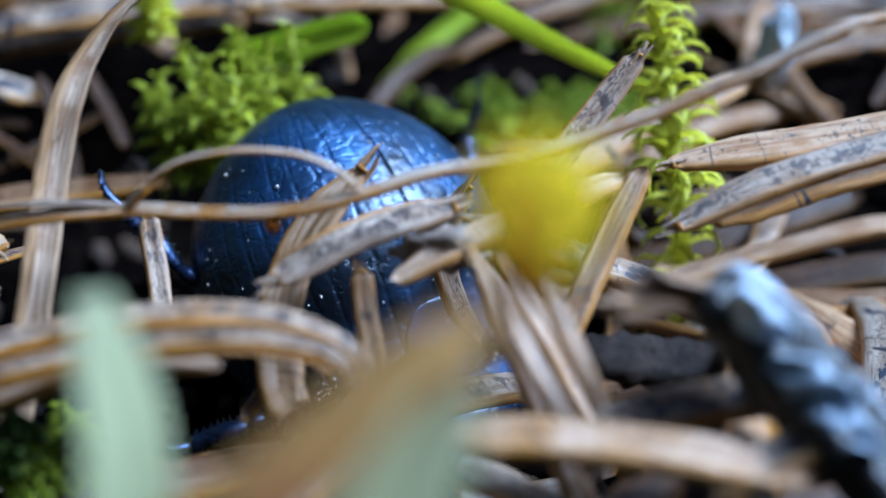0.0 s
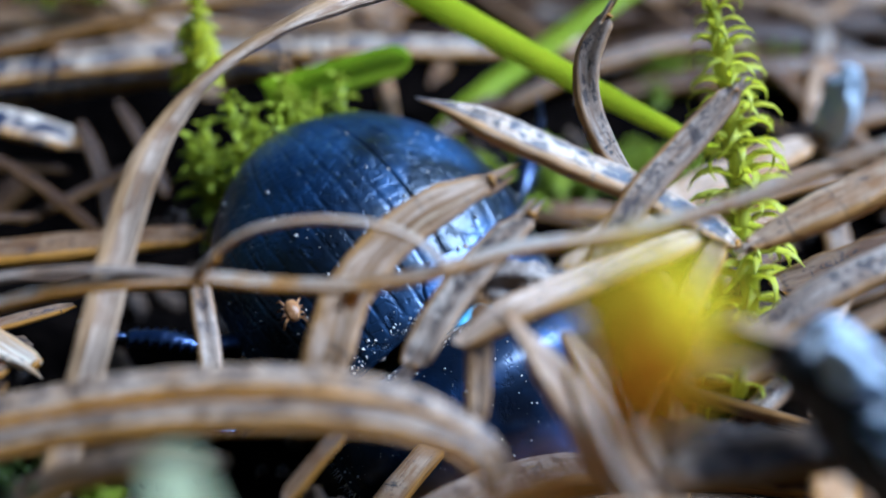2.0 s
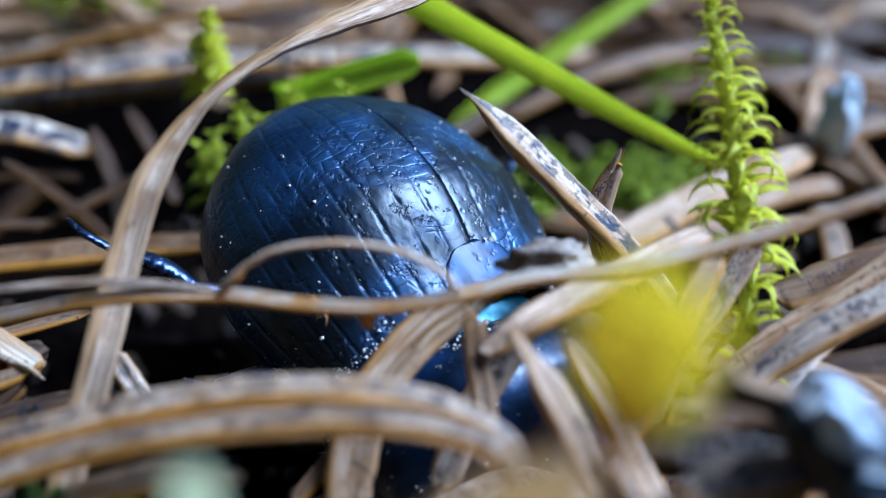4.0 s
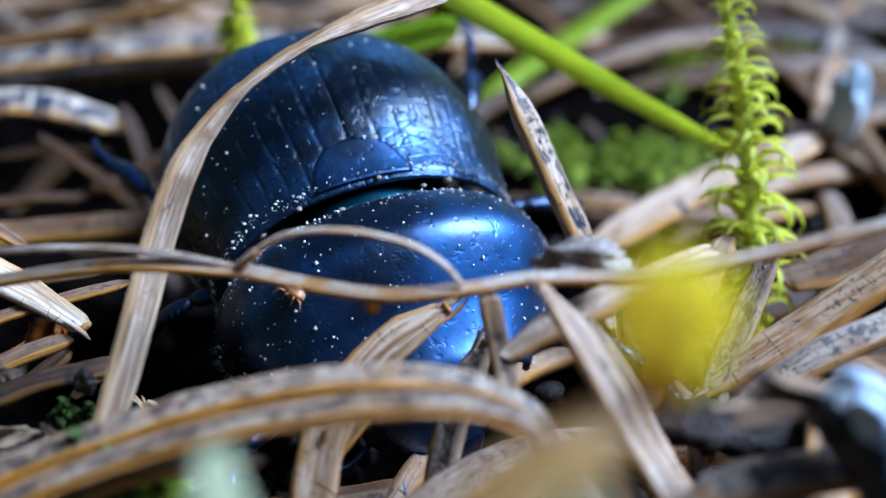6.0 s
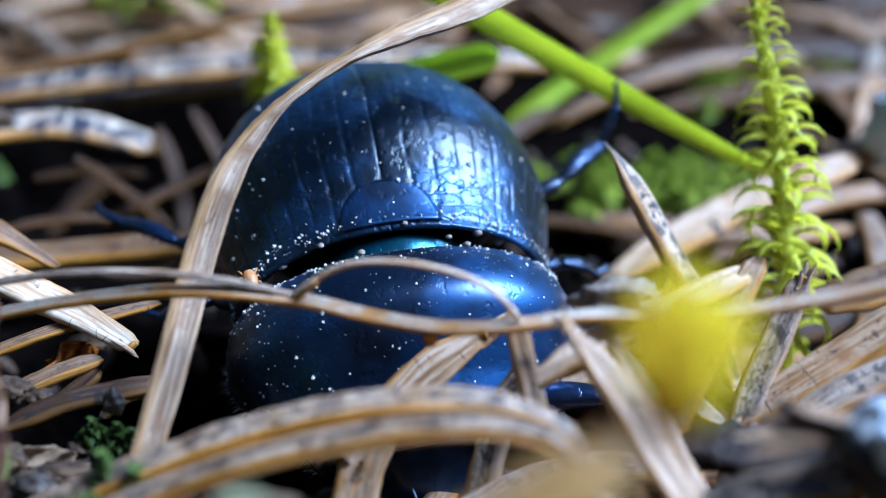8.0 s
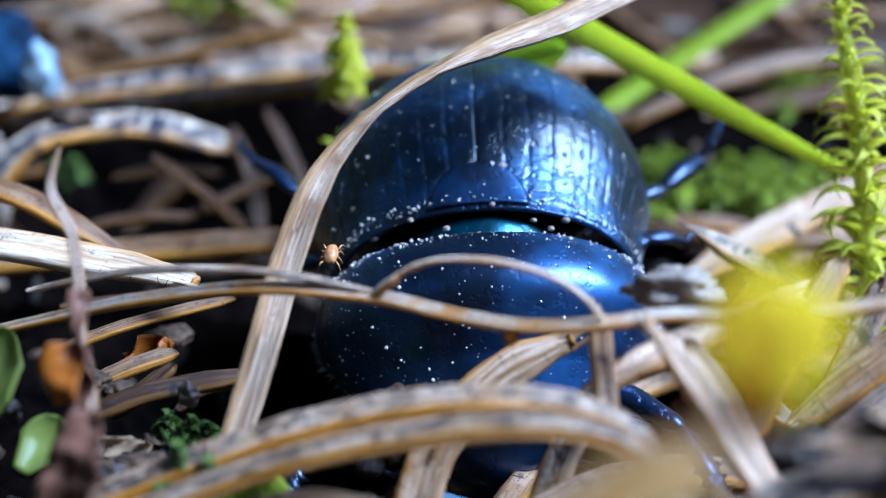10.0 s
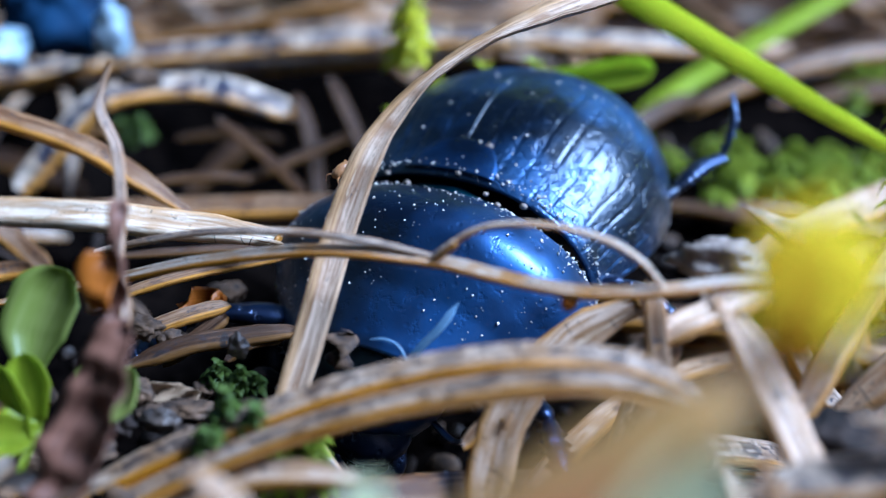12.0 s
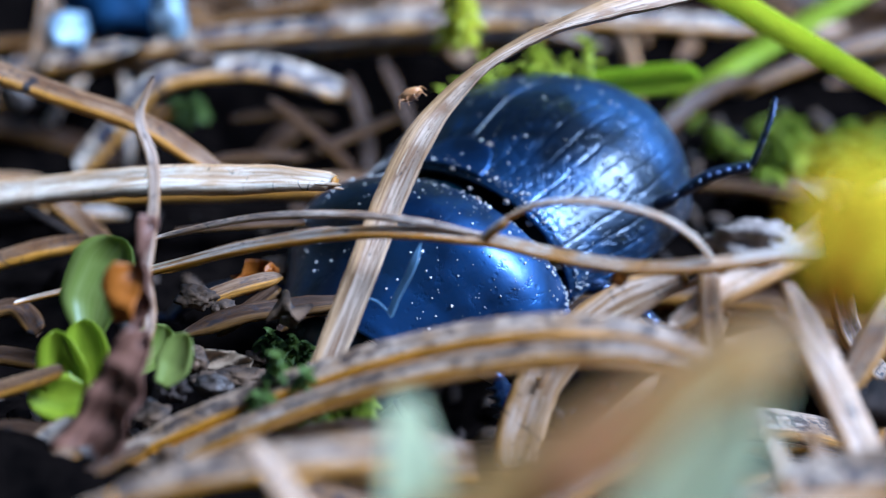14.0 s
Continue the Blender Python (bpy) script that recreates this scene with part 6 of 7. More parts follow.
# ---- what moves ----
def motions():
    walk(beetle, [
        (0, mm_pose(0.18, -0.55, -2.63, 45.34, 4.3, 35.44)),
        (1, mm_pose(-0.3, -0.09, -1.84, 44.51, 4.55, 36.07)),
        (1.5, mm_pose(0.61, -0.21, -0.77, 42.8, -4.05, 35.24)),
        (2, mm_pose(0.43, 1.99, -1.09, 27.06, -5.73, 38.05)),
        (3, mm_pose(0.21, 0.3, -0.48, 29.11, 4.2, 42.58)),
        (5.5, mm_pose(-1.21, -2.44, 2.69, 22.08, 4.77, 31.44)),
        (6, mm_pose(-2.6, -0.14, 2.81, 17.6, -7.31, 21.4)),
        (6.5, mm_pose(-3.16, -0.27, 2.63, 20.56, -6.44, 18.61)),
        (7, mm_pose(-2.81, -0.78, 2.55, 20.03, -7.38, 17.28)),
        (9.5, mm_pose(-2.36, -0.06, 2.18, 19.4, 2.06, 6.52)),
        (10, mm_pose(-1.91, 0.37, 2.38, 17.63, -3.18, 4.59)),
        (10.5, mm_pose(-2.9, -0.26, 2.66, 10.75, 4.12, -1.32)),
        (11, mm_pose(-4.33, 1.1, 1.48, 15.98, 2.68, -15.43)),
        (11.5, mm_pose(-4.55, 1.07, 1.94, 9.39, 4.85, -18.29)),
        (12, mm_pose(-4.32, -0.15, 1.8, 7.58, -1.16, -17.78)),
        (12.5, mm_pose(-4.46, 1.74, 1.15, 8.98, -4.19, -22.05)),
        (13, mm_pose(-5.06, 1.02, 1.28, 7.08, 2.84, -19.36)),
        (13.5, mm_pose(-5.06, 0.98, 0.84, 8.3, -2.42, -20.62)),
        (14, mm_pose(-5.79, 0.25, 0.68, 6.7, -3.88, -29.13)),
    ])
    # the neck shield nods against the wing cases
    hinge = (0, -1.0, 3.4)
    nod = [(0, 0), (1, 0), (1.5, 0), (2, -1.86), (3, -0.22), (5.5, 10), (6, -0.02), (6.5, -3.87), (7, -1.6), (9.5, 10.15), (10, 9.18), (10.5, 5.98), (11, 1), (11.5, 5.3), (12, 3.87), (12.5, -1.41), (13, -1.22), (13.5, -1.8), (14, 2.43)]
    walk(SHIELD, [(t, mm_pose(*hinge) @ pose(0, 0, 0, a) @ mm_pose(0, 1.0, -3.4)) for t, a in nod])
    walk(thread, [
        (0, mm_pose(-5.38, -8.84, 7.92, -0.29, -4.42, 2.28)),
        (0.5, mm_pose(-5.3, -8.8, 8, -0.33, -5.28, 2.69)),
        (1, mm_pose(-4.59, -9.02, 7.64, -0.21, -3.61, 1.86)),
        (1.5, mm_pose(-4.52, -8.95, 7.79, -0.22, -3.96, 1.97)),
        (2, mm_pose(-4.8, -8.92, 7.82, -0.15, -4.5, 2.09)),
        (3, mm_pose(-4.56, -8.93, 7.81, -0.11, -4, 1.83)),
        (5.5, mm_pose(-4.99, -9.1, 7.43, 0, -0.14, 0.07)),
        (6, mm_pose(-5.17, -9.01, 7.6, 0, 0.53, -0.26)),
        (6.5, mm_pose(-5.13, -9.03, 7.56, 0, 0, 0)),
        (7, mm_pose(-4.78, -9.09, 7.45, -0.01, 0.7, -0.34)),
        (9.5, mm_pose(-4.21, -9.02, 7.42, -0.2, 2.14, -0.97)),
        (10, mm_pose(-4.19, -9.03, 7.36, -0.17, 1.55, -0.71)),
        (10.5, mm_pose(-4.24, -9.04, 7.29, -0.23, 1.69, -0.8)),
        (11, mm_pose(-4.1, -9.02, 7.27, -0.27, 1.79, -0.84)),
        (11.5, mm_pose(-4.03, -9.05, 7.17, -0.12, 0.78, -0.37)),
        (12, mm_pose(-3.98, -9, 7.23, 0.02, -0.14, 0.06)),
        (12.5, mm_pose(-3.93, -9.02, 7.14, 0.04, -0.2, 0.1)),
        (13, mm_pose(-3.95, -9.03, 7.1, 0.08, -0.4, 0.2)),
        (13.5, mm_pose(-3.91, -9.03, 7.05, 0.14, -0.71, 0.35)),
        (14, mm_pose(-3.88, -9.03, 6.99, 0.27, -1.25, 0.61)),
    ])
    walk(dry_blade, [
        (0, mm_pose(-7.44, -5.44, 9.52, -0.44, -5.98, 3.1)),
        (0.5, mm_pose(-7.62, -5.46, 9.48, -0.38, -5.78, 2.95)),
        (1, mm_pose(-7.1, -5.67, 9.12, -0.14, -2.64, 1.36)),
        (1.5, mm_pose(-6.47, -5.76, 8.97, 0.02, 0.55, -0.27)),
        (2, mm_pose(-6.59, -5.63, 9.24, -0.03, -1.57, 0.73)),
        (3, mm_pose(-6.67, -5.74, 9, -0.05, -2.32, 1.06)),
        (5.5, mm_pose(-7.22, -5.62, 9.27, -0.02, -1.37, 0.65)),
        (6, mm_pose(-7.09, -5.8, 8.9, -0.02, -1.33, 0.64)),
        (6.5, mm_pose(-6.95, -5.74, 9.04, 0, -0.41, 0.2)),
        (7, mm_pose(-6.82, -5.65, 9.23, 0.01, -1.16, 0.56)),
        (9.5, mm_pose(-6.52, -5.88, 8.79, 0.14, -1.77, 0.8)),
        (10, mm_pose(-6.36, -5.89, 8.75, 0.07, -0.64, 0.29)),
        (10.5, mm_pose(-6.67, -6.02, 8.59, 0.17, -1.38, 0.65)),
        (11, mm_pose(-6.59, -6, 8.64, 0.3, -2.19, 1.02)),
        (11.5, mm_pose(-6.38, -6.07, 8.45, 0.28, -1.97, 0.94)),
        (12, mm_pose(-6.42, -6.01, 8.59, 0.46, -2.97, 1.39)),
        (12.5, mm_pose(-6.45, -6.03, 8.57, 0.55, -3.24, 1.54)),
        (13, mm_pose(-6.5, -6.12, 8.44, 0.42, -2.25, 1.1)),
        (13.5, mm_pose(-6.5, -6.13, 8.43, 0.14, -0.69, 0.34)),
        (14, mm_pose(-6.31, -6.1, 8.41, -0.3, 1.29, -0.63)),
    ])
    walk(needle_pair, [
        (0, mm_pose(0.08, -12.62, 5.98, 0.11, 4.32, -2.21)),
        (1.5, mm_pose(1.85, -12.93, 5.49, -0.01, 9.39, -4.66)),
        (2, mm_pose(1.77, -12.76, 5.82, -0.23, 9.58, -4.46)),
        (3, mm_pose(1.91, -12.72, 5.9, -0.23, 8.98, -4.12)),
        (5.5, mm_pose(2.19, -12.61, 6.15, -0.01, 2.84, -1.34)),
        (6, mm_pose(2.19, -12.73, 5.92, 0, 2.01, -0.98)),
        (6.5, mm_pose(2.24, -12.64, 6.1, 0, 0.7, -0.34)),
        (7, mm_pose(2.35, -12.63, 6.11, 0.01, -1, 0.48)),
        (9.5, mm_pose(2.34, -12.7, 5.87, -0.07, 0.82, -0.37)),
        (10, mm_pose(2.31, -12.67, 5.93, -0.08, 0.7, -0.32)),
        (10.5, mm_pose(2.18, -12.69, 5.91, -0.03, 0.26, -0.12)),
        (11, mm_pose(2.31, -12.71, 5.84, 0.03, -0.21, 0.1)),
        (11.5, mm_pose(2.4, -12.64, 5.96, 0.23, -1.56, 0.74)),
        (12, mm_pose(2.4, -12.53, 6.17, 0.37, -2.38, 1.12)),
        (12.5, mm_pose(2.37, -12.56, 6.12, 0.38, -2.2, 1.05)),
        (13, mm_pose(2.29, -12.57, 6.11, 0.47, -2.49, 1.22)),
        (13.5, mm_pose(2.21, -12.54, 6.2, 0.64, -3.32, 1.62)),
        (14, mm_pose(2.07, -12.65, 6.04, 0.38, -1.77, 0.86)),
    ])
    walk(lcut, [
        (0, mm_pose(-9.86, -5.64, 5.39, 0.06, 1.71, -0.88)),
        (1.5, mm_pose(-9.73, -6.37, 3.95, -0.01, -0.17, 0.09)),
        (3, mm_pose(-10.31, -6.23, 4.18, -0.02, -1.07, 0.49)),
        (5.5, mm_pose(-10.19, -6.38, 3.88, 0, 1.54, -0.73)),
        (6, mm_pose(-10.21, -6.21, 4.24, 0, 1.25, -0.6)),
        (6.5, mm_pose(-10.29, -6.25, 4.15, 0, 0.7, -0.34)),
        (7, mm_pose(-10.01, -6.22, 4.2, 0, 0.43, -0.21)),
        (9.5, mm_pose(-9.61, -6.12, 4.3, 0.21, -2.79, 1.25)),
        (9.8, mm_pose(-9.98, -6.12, 4.37, 0.35, -4.48, 2.02)),
        (10, mm_pose(-10.11, -5.47, 5.81, 0.67, -14.89, 6.73)),
        (10.5, mm_pose(-10.06, -5.46, 5.78, 1.08, -16.33, 7.52)),
        (11, mm_pose(-9.82, -5.44, 5.73, 1.3, -17.32, 7.94)),
        (11.5, mm_pose(-9.49, -5.42, 5.64, 1.42, -18.54, 8.65)),
        (12, mm_pose(-9.3, -5.33, 5.74, 1.72, -20.75, 9.52)),
        (12.5, mm_pose(-9.29, -5.35, 5.65, 2.03, -20.96, 9.68)),
        (13, mm_pose(-9.28, -5.26, 5.75, 2.29, -19.4, 9.16)),
        (13.5, mm_pose(-9.17, -5.25, 5.7, 2.43, -18.83, 8.88)),
        (14, mm_pose(-9.23, -4.84, 6.55, 3.07, -26.07, 12.05)),
    ])
    walk(n1, [
        (0, mm_pose(2.69, -6.83, 6.6, 0.12, 4.87, -2.49)),
        (0.2, mm_pose(2.52, -6.7, 6.81, 0.09, 3.39, -1.73)),
        (0.4, mm_pose(0.08, -5.15, 9.64, -0.06, -1.23, 0.62)),
        (0.5, mm_pose(-0.1, -5.04, 9.84, -0.05, -1.17, 0.6)),
        (1, mm_pose(-0.15, -5.14, 9.64, 0.02, 0.56, -0.29)),
        (1.5, mm_pose(-0.15, -5.11, 9.71, 0, 0, 0)),
        (2, mm_pose(0.29, -4.62, 10.79, -0.03, 5.3, -2.45)),
        (3, mm_pose(0.27, -4.58, 10.89, -0.15, 7.57, -3.46)),
        (5.3, mm_pose(2.77, -0.18, 10.86, -9.73, 43.09, -25.76)),
        (5.5, mm_pose(2.62, -0.18, 10.82, -9.09, 41.63, -24.64)),
        (6, mm_pose(1.66, -0.24, 10.61, -9.11, 40.98, -24.76)),
        (6.5, mm_pose(1.79, -0.25, 10.55, -9.58, 41.03, -25.19)),
        (7, mm_pose(2.87, -0.3, 10.42, -12.07, 44.1, -28.14)),
        (7.2, mm_pose(3.4, -0.34, 10.29, -13.93, 45.98, -30.32)),
        (9.5, mm_pose(4.74, 1.96, 4.95, -1.57, 11.72, -5.49)),
        (14, mm_pose(4.74, 1.96, 4.95, -1.57, 11.72, -5.49)),
    ])
    walk(n2, [
        (0, mm_pose(3.32, -4.42, 6.35, 0.09, 2.6, -1.33)),
        (0.1, mm_pose(3.36, -3.57, 8, 0.05, 1.3, -0.67)),
        (0.2, mm_pose(3.87, -2.98, 9.19, 0, 0.06, -0.03)),
        (0.3, mm_pose(4.79, -1.97, 11.26, -0.01, -0.3, 0.15)),
        (0.5, mm_pose(4.99, -1.51, 12.18, -0.06, -1.25, 0.63)),
        (1, mm_pose(6.22, -2, 11.31, 0.07, 2.01, -1.03)),
        (1.5, mm_pose(5.91, -1.83, 11.63, 0, 0, 0)),
        (2, mm_pose(5.49, -1.55, 12.23, -0.07, -2.67, 1.24)),
        (3, mm_pose(5.48, -2.11, 10.99, 0.01, 0.89, -0.4)),
        (5.3, mm_pose(6.38, -2.73, 5.03, -1.39, -16.57, 8.09)),
        (5.5, mm_pose(6.23, -2.91, 4.69, -1.38, -16.85, 8.27)),
        (14, mm_pose(6.23, -2.91, 4.69, -1.38, -16.85, 8.27)),
    ])
    walk(n3, [
        (0, mm_pose(8.15, -3.85, 9.99, 0.08, 2.32, -1.19)),
        (0.5, mm_pose(8.65, -3.51, 10.69, 0.07, 2.78, -1.4)),
        (1, mm_pose(8.31, -3.75, 10.19, 0.05, 1.58, -0.8)),
        (1.5, mm_pose(8.43, -3.69, 10.32, 0.02, 0.43, -0.22)),
        (2, mm_pose(8.67, -3.52, 10.69, -0.03, 5.23, -2.42)),
        (3, mm_pose(8.97, -4.48, 8.58, -0.08, 5.93, -2.71)),
        (5.3, mm_pose(9.58, -5.41, 6.71, -0.63, -10.89, 5.21)),
        (5.5, mm_pose(9.44, -5.48, 6.56, -0.64, -11.25, 5.41)),
        (14, mm_pose(9.44, -5.48, 6.56, -0.64, -11.25, 5.41)),
    ])
    walk(c1, [
        (0, mm_pose(0.29, -6.12, 7.69, -2.97, -20.37, 11.2)),
        (1.5, mm_pose(2.46, -5.87, 8.39, -0.04, -0.96, 0.48)),
        (2, mm_pose(2.15, -5.61, 8.94, -0.03, -1.34, 0.62)),
        (3, mm_pose(2.44, -6.01, 8.07, -0.13, -4.44, 2.03)),
        (5.5, mm_pose(0.68, -7.15, 5.63, -0.22, -6.33, 3.01)),
        (6, mm_pose(0.2, -7.19, 5.64, -0.36, -8.44, 4.13)),
        (6.5, mm_pose(0.25, -7.23, 5.6, -0.14, -5.69, 2.79)),
        (7, mm_pose(0.32, -7.19, 5.68, -0.28, -9.37, 4.55)),
        (9.5, mm_pose(0.78, -7.4, 5.29, 0.37, -6, 2.68)),
        (10, mm_pose(0.87, -7.39, 5.42, 0.25, -2.71, 1.23)),
        (11, mm_pose(1.15, -7.52, 5.26, 0.95, -8.71, 4)),
        (12.5, mm_pose(1.34, -7.31, 5.8, 0.94, -6.03, 2.83)),
        (13, mm_pose(1.41, -7.46, 5.57, 0.66, -3.63, 1.77)),
        (14, mm_pose(1.27, -7.47, 5.65, 0.69, -3.31, 1.59)),
    ])
    walk(c2, [
        (0, mm_pose(2.7, -8.1, 7.4, 0, 18, -8)),
        (0.5, mm_pose(3.1, -7.6, 7.7, 0, 15, -6)),
        (1, mm_pose(3.1, -6.9, 7.7, -0.5, -2, 2)),
        (1.5, mm_pose(3.44, -6.46, 7.71, -0.82, -9.9, 5)),
        (2, mm_pose(3.13, -6.21, 8.26, -0.59, -10.34, 4.85)),
        (3, mm_pose(3.42, -6.61, 7.4, -1.05, -14.72, 6.89)),
        (5.5, mm_pose(1.75, -7.76, 4.93, -3.67, -27.12, 14.11)),
        (6, mm_pose(1.3, -7.79, 4.94, -4.93, -30.94, 16.98)),
        (6.5, mm_pose(1.34, -7.83, 4.9, -3.35, -26.62, 14.18)),
        (7, mm_pose(1.41, -7.79, 4.98, -3.84, -29.45, 15.67)),
        (9.5, mm_pose(1.84, -7.98, 4.62, -1.89, -33.27, 16.01)),
        (10, mm_pose(1.93, -7.96, 4.75, 0.08, -24.9, 11.51)),
        (11, mm_pose(2.22, -8.07, 4.6, 0.63, -29.94, 14.1)),
        (12.5, mm_pose(2.43, -7.84, 5.17, 1.88, -28.12, 13.12)),
        (13, mm_pose(2.49, -7.99, 4.94, 2.38, -23.64, 11.19)),
        (14, mm_pose(2.35, -7.99, 5.01, 3.07, -25.63, 11.84)),
    ])
    walk(c4, [
        (0, mm_pose(2.87, -10.65, 7.51, 0.07, 8.18, -4.19)),
        (0.5, mm_pose(2.53, -10.46, 7.84, 0.04, 7.67, -3.88)),
        (1.5, mm_pose(2.42, -10.63, 7.49, 0, 0.03, -0.01)),
        (2, mm_pose(2.28, -10.51, 7.69, -0.01, -0.44, 0.2)),
        (3, mm_pose(2.23, -10.77, 7.11, -0.01, 3.22, -1.47)),
        (5.5, mm_pose(2.41, -10.24, 8.28, 0, 0, 0)),
        (6, mm_pose(2.38, -10.32, 8.11, 0, -0.24, 0.12)),
        (6.5, mm_pose(2.44, -10.34, 8.07, 0, 0.81, -0.4)),
        (7, mm_pose(2.27, -10.38, 7.98, 0, -2.19, 1.06)),
        (9.5, mm_pose(2.53, -10.55, 7.57, 0.19, -2.52, 1.13)),
        (10, mm_pose(2.52, -10.5, 7.68, 0.36, -4.05, 1.84)),
        (11, mm_pose(2.76, -10.53, 7.55, -0.19, 1.25, -0.59)),
        (12.5, mm_pose(3.15, -10.5, 7.45, -0.13, 0.7, -0.33)),
        (13, mm_pose(3.47, -10.49, 7.32, -2.23, 9.16, -4.75)),
        (14, mm_pose(3.67, -10.81, 6.52, -0.62, 2.61, -1.29)),
    ])
    walk(u1, [
        (0, mm_pose(0.28, -9.22, 6.23, 0.06, 1.59, -0.81)),
        (1.5, mm_pose(1.84, -8.81, 7.17, -0.06, 10.37, -5.15)),
        (3, mm_pose(1.63, -8.88, 7, -0.12, 6.9, -3.15)),
        (5.5, mm_pose(1.28, -8.87, 7.01, -0.24, -6.61, 3.15)),
        (6.5, mm_pose(1.24, -8.9, 6.96, -0.02, -2.27, 1.11)),
        (7, mm_pose(1.26, -8.95, 6.85, -0.12, -6.64, 3.21)),
        (9.5, mm_pose(1.36, -8.87, 7.02, 0, 0, 0)),
        (10, mm_pose(1.5, -8.86, 7, -0.17, 1.58, -0.72)),
        (11, mm_pose(1.55, -9, 6.67, -0.07, 0.46, -0.21)),
        (12.5, mm_pose(1.62, -8.95, 6.74, 0.3, -1.7, 0.81)),
        (13, mm_pose(1.61, -8.98, 6.69, 0.25, -1.28, 0.63)),
        (14, mm_pose(1.83, -8.96, 6.61, -0.16, 0.71, -0.35)),
    ])
    walk(r1, [
        (0, mm_pose(8.85, -5.89, 7.51, -0.76, 18.74, -9.82)),
        (0.5, mm_pose(9.47, -6.07, 7.22, -0.13, 11.38, -5.79)),
        (1, mm_pose(8.92, -6.4, 6.53, 0, 9.31, -4.77)),
        (1.5, mm_pose(8.53, -6.49, 6.33, 0.07, 2.35, -1.16)),
        (2, mm_pose(8.84, -6.06, 7.31, 0.01, 1.88, -0.87)),
        (3, mm_pose(8.54, -6.73, 5.84, 0, 0, 0)),
        (5.5, mm_pose(7.25, -7.92, 3.31, -0.23, -6.5, 3.1)),
        (6, mm_pose(7.34, -7.91, 3.39, -0.17, -5.56, 2.71)),
        (6.5, mm_pose(7.38, -7.96, 3.32, -0.1, -4.97, 2.43)),
        (7, mm_pose(7.76, -7.94, 3.35, -0.02, -3.61, 1.74)),
        (9.5, mm_pose(6.67, -8.12, 3.12, 0.45, -9.26, 4.14)),
        (10, mm_pose(6.78, -8.08, 3.29, 0.67, -11.24, 5.08)),
        (11, mm_pose(6.56, -8.24, 3.24, 1.23, -13.81, 6.32)),
        (14, mm_pose(6.49, -8.47, 3.21, 2.57, -16.47, 7.64)),
    ])
    walk(r2, [
        (0, mm_pose(8.62, -7.8, 6.53, 0.1, 6.82, -3.49)),
        (1, mm_pose(8.36, -8.29, 5.54, 0.07, 2.41, -1.23)),
        (1.5, mm_pose(8.27, -8.23, 5.64, 0.02, 0.64, -0.32)),
        (3, mm_pose(8.34, -8.4, 5.28, -0.03, -1.72, 0.78)),
        (5.5, mm_pose(7.99, -8.96, 4.1, -0.02, -1.15, 0.55)),
        (6.5, mm_pose(8.27, -9.15, 3.77, -0.01, 1.04, -0.51)),
        (9.5, mm_pose(7.4, -9.27, 3.51, 0.28, -4.05, 1.81)),
        (14, mm_pose(7.1, -9.61, 3.36, 2.03, -11.59, 5.42)),
    ])
    walk(twig, [
        (0, mm_pose(7.53, -13.97, 8.19, 0.04, 0.95, -0.49)),
        (0.5, mm_pose(7.56, -13.88, 8.37, 0.02, 0.55, -0.28)),
        (1, mm_pose(7.51, -13.93, 8.27, 0, -0.06, 0.03)),
        (1.5, mm_pose(7.24, -13.77, 8.57, 0.01, 0.36, -0.18)),
        (2, mm_pose(7.29, -13.64, 8.88, 0.01, 0.4, -0.18)),
        (3, mm_pose(7.25, -13.94, 8.23, 0.01, 1.12, -0.51)),
        (5.5, mm_pose(7.88, -14.08, 7.94, -0.01, -0.84, 0.4)),
        (6, mm_pose(7.99, -14.19, 7.73, -0.03, -2.12, 1.03)),
        (6.5, mm_pose(7.99, -14.22, 7.66, -0.01, -1.42, 0.69)),
        (7, mm_pose(8, -14.2, 7.67, 0, -2.16, 1.04)),
        (9.5, mm_pose(7.66, -14.24, 7.51, 0.11, -1.39, 0.62)),
        (14, mm_pose(7.66, -14.24, 7.51, 0.11, -1.39, 0.62)),
    ])
    walk(k1, [
        (0, mm_pose(-4.81, -17.5, 4.63, -0.09, -1.66, 0.85)),
        (9.5, mm_pose(-7.99, -16.97, 5.91, 0.43, -8.01, 3.58)),
        (12.1, mm_pose(-9.14, -18.16, 5.41, 1.76, -18.49, 8.48)),
        (12.3, mm_pose(-9, -16.63, 7.25, 0.57, -3.56, 1.68)),
        (12.5, mm_pose(-8.75, -15.97, 8.07, 0, 0, 0)),
        (12.7, mm_pose(-9.03, -16.53, 7.55, 0.89, -5.37, 2.56)),
        (13, mm_pose(-9.56, -18.09, 6.05, 2.27, -28.37, 13.52)),
        (13.5, mm_pose(-9.87, -18.41, 5.96, 2.5, -28.99, 13.79)),
        (14, mm_pose(-9.42, -18.71, 5.42, 3.03, -30.56, 14.21)),
    ])
    walk(k2, [
        (0, mm_pose(-4.64, -18.9, 6.45, 0.08, 7.76, -3.97)),
        (9.5, mm_pose(-6.72, -18.23, 7.65, -0.24, 2.49, -1.13)),
        (11.5, mm_pose(-6.69, -18.38, 7.3, 0.51, -3.68, 1.74)),
        (12.5, mm_pose(-6.59, -18.45, 7.12, 0.06, -0.31, 0.15)),
        (13, mm_pose(-6.63, -18.44, 7.16, -0.23, 1.13, -0.56)),
        (14, mm_pose(-6.54, -18.54, 6.91, -1.92, 7.4, -3.77)),
    ])
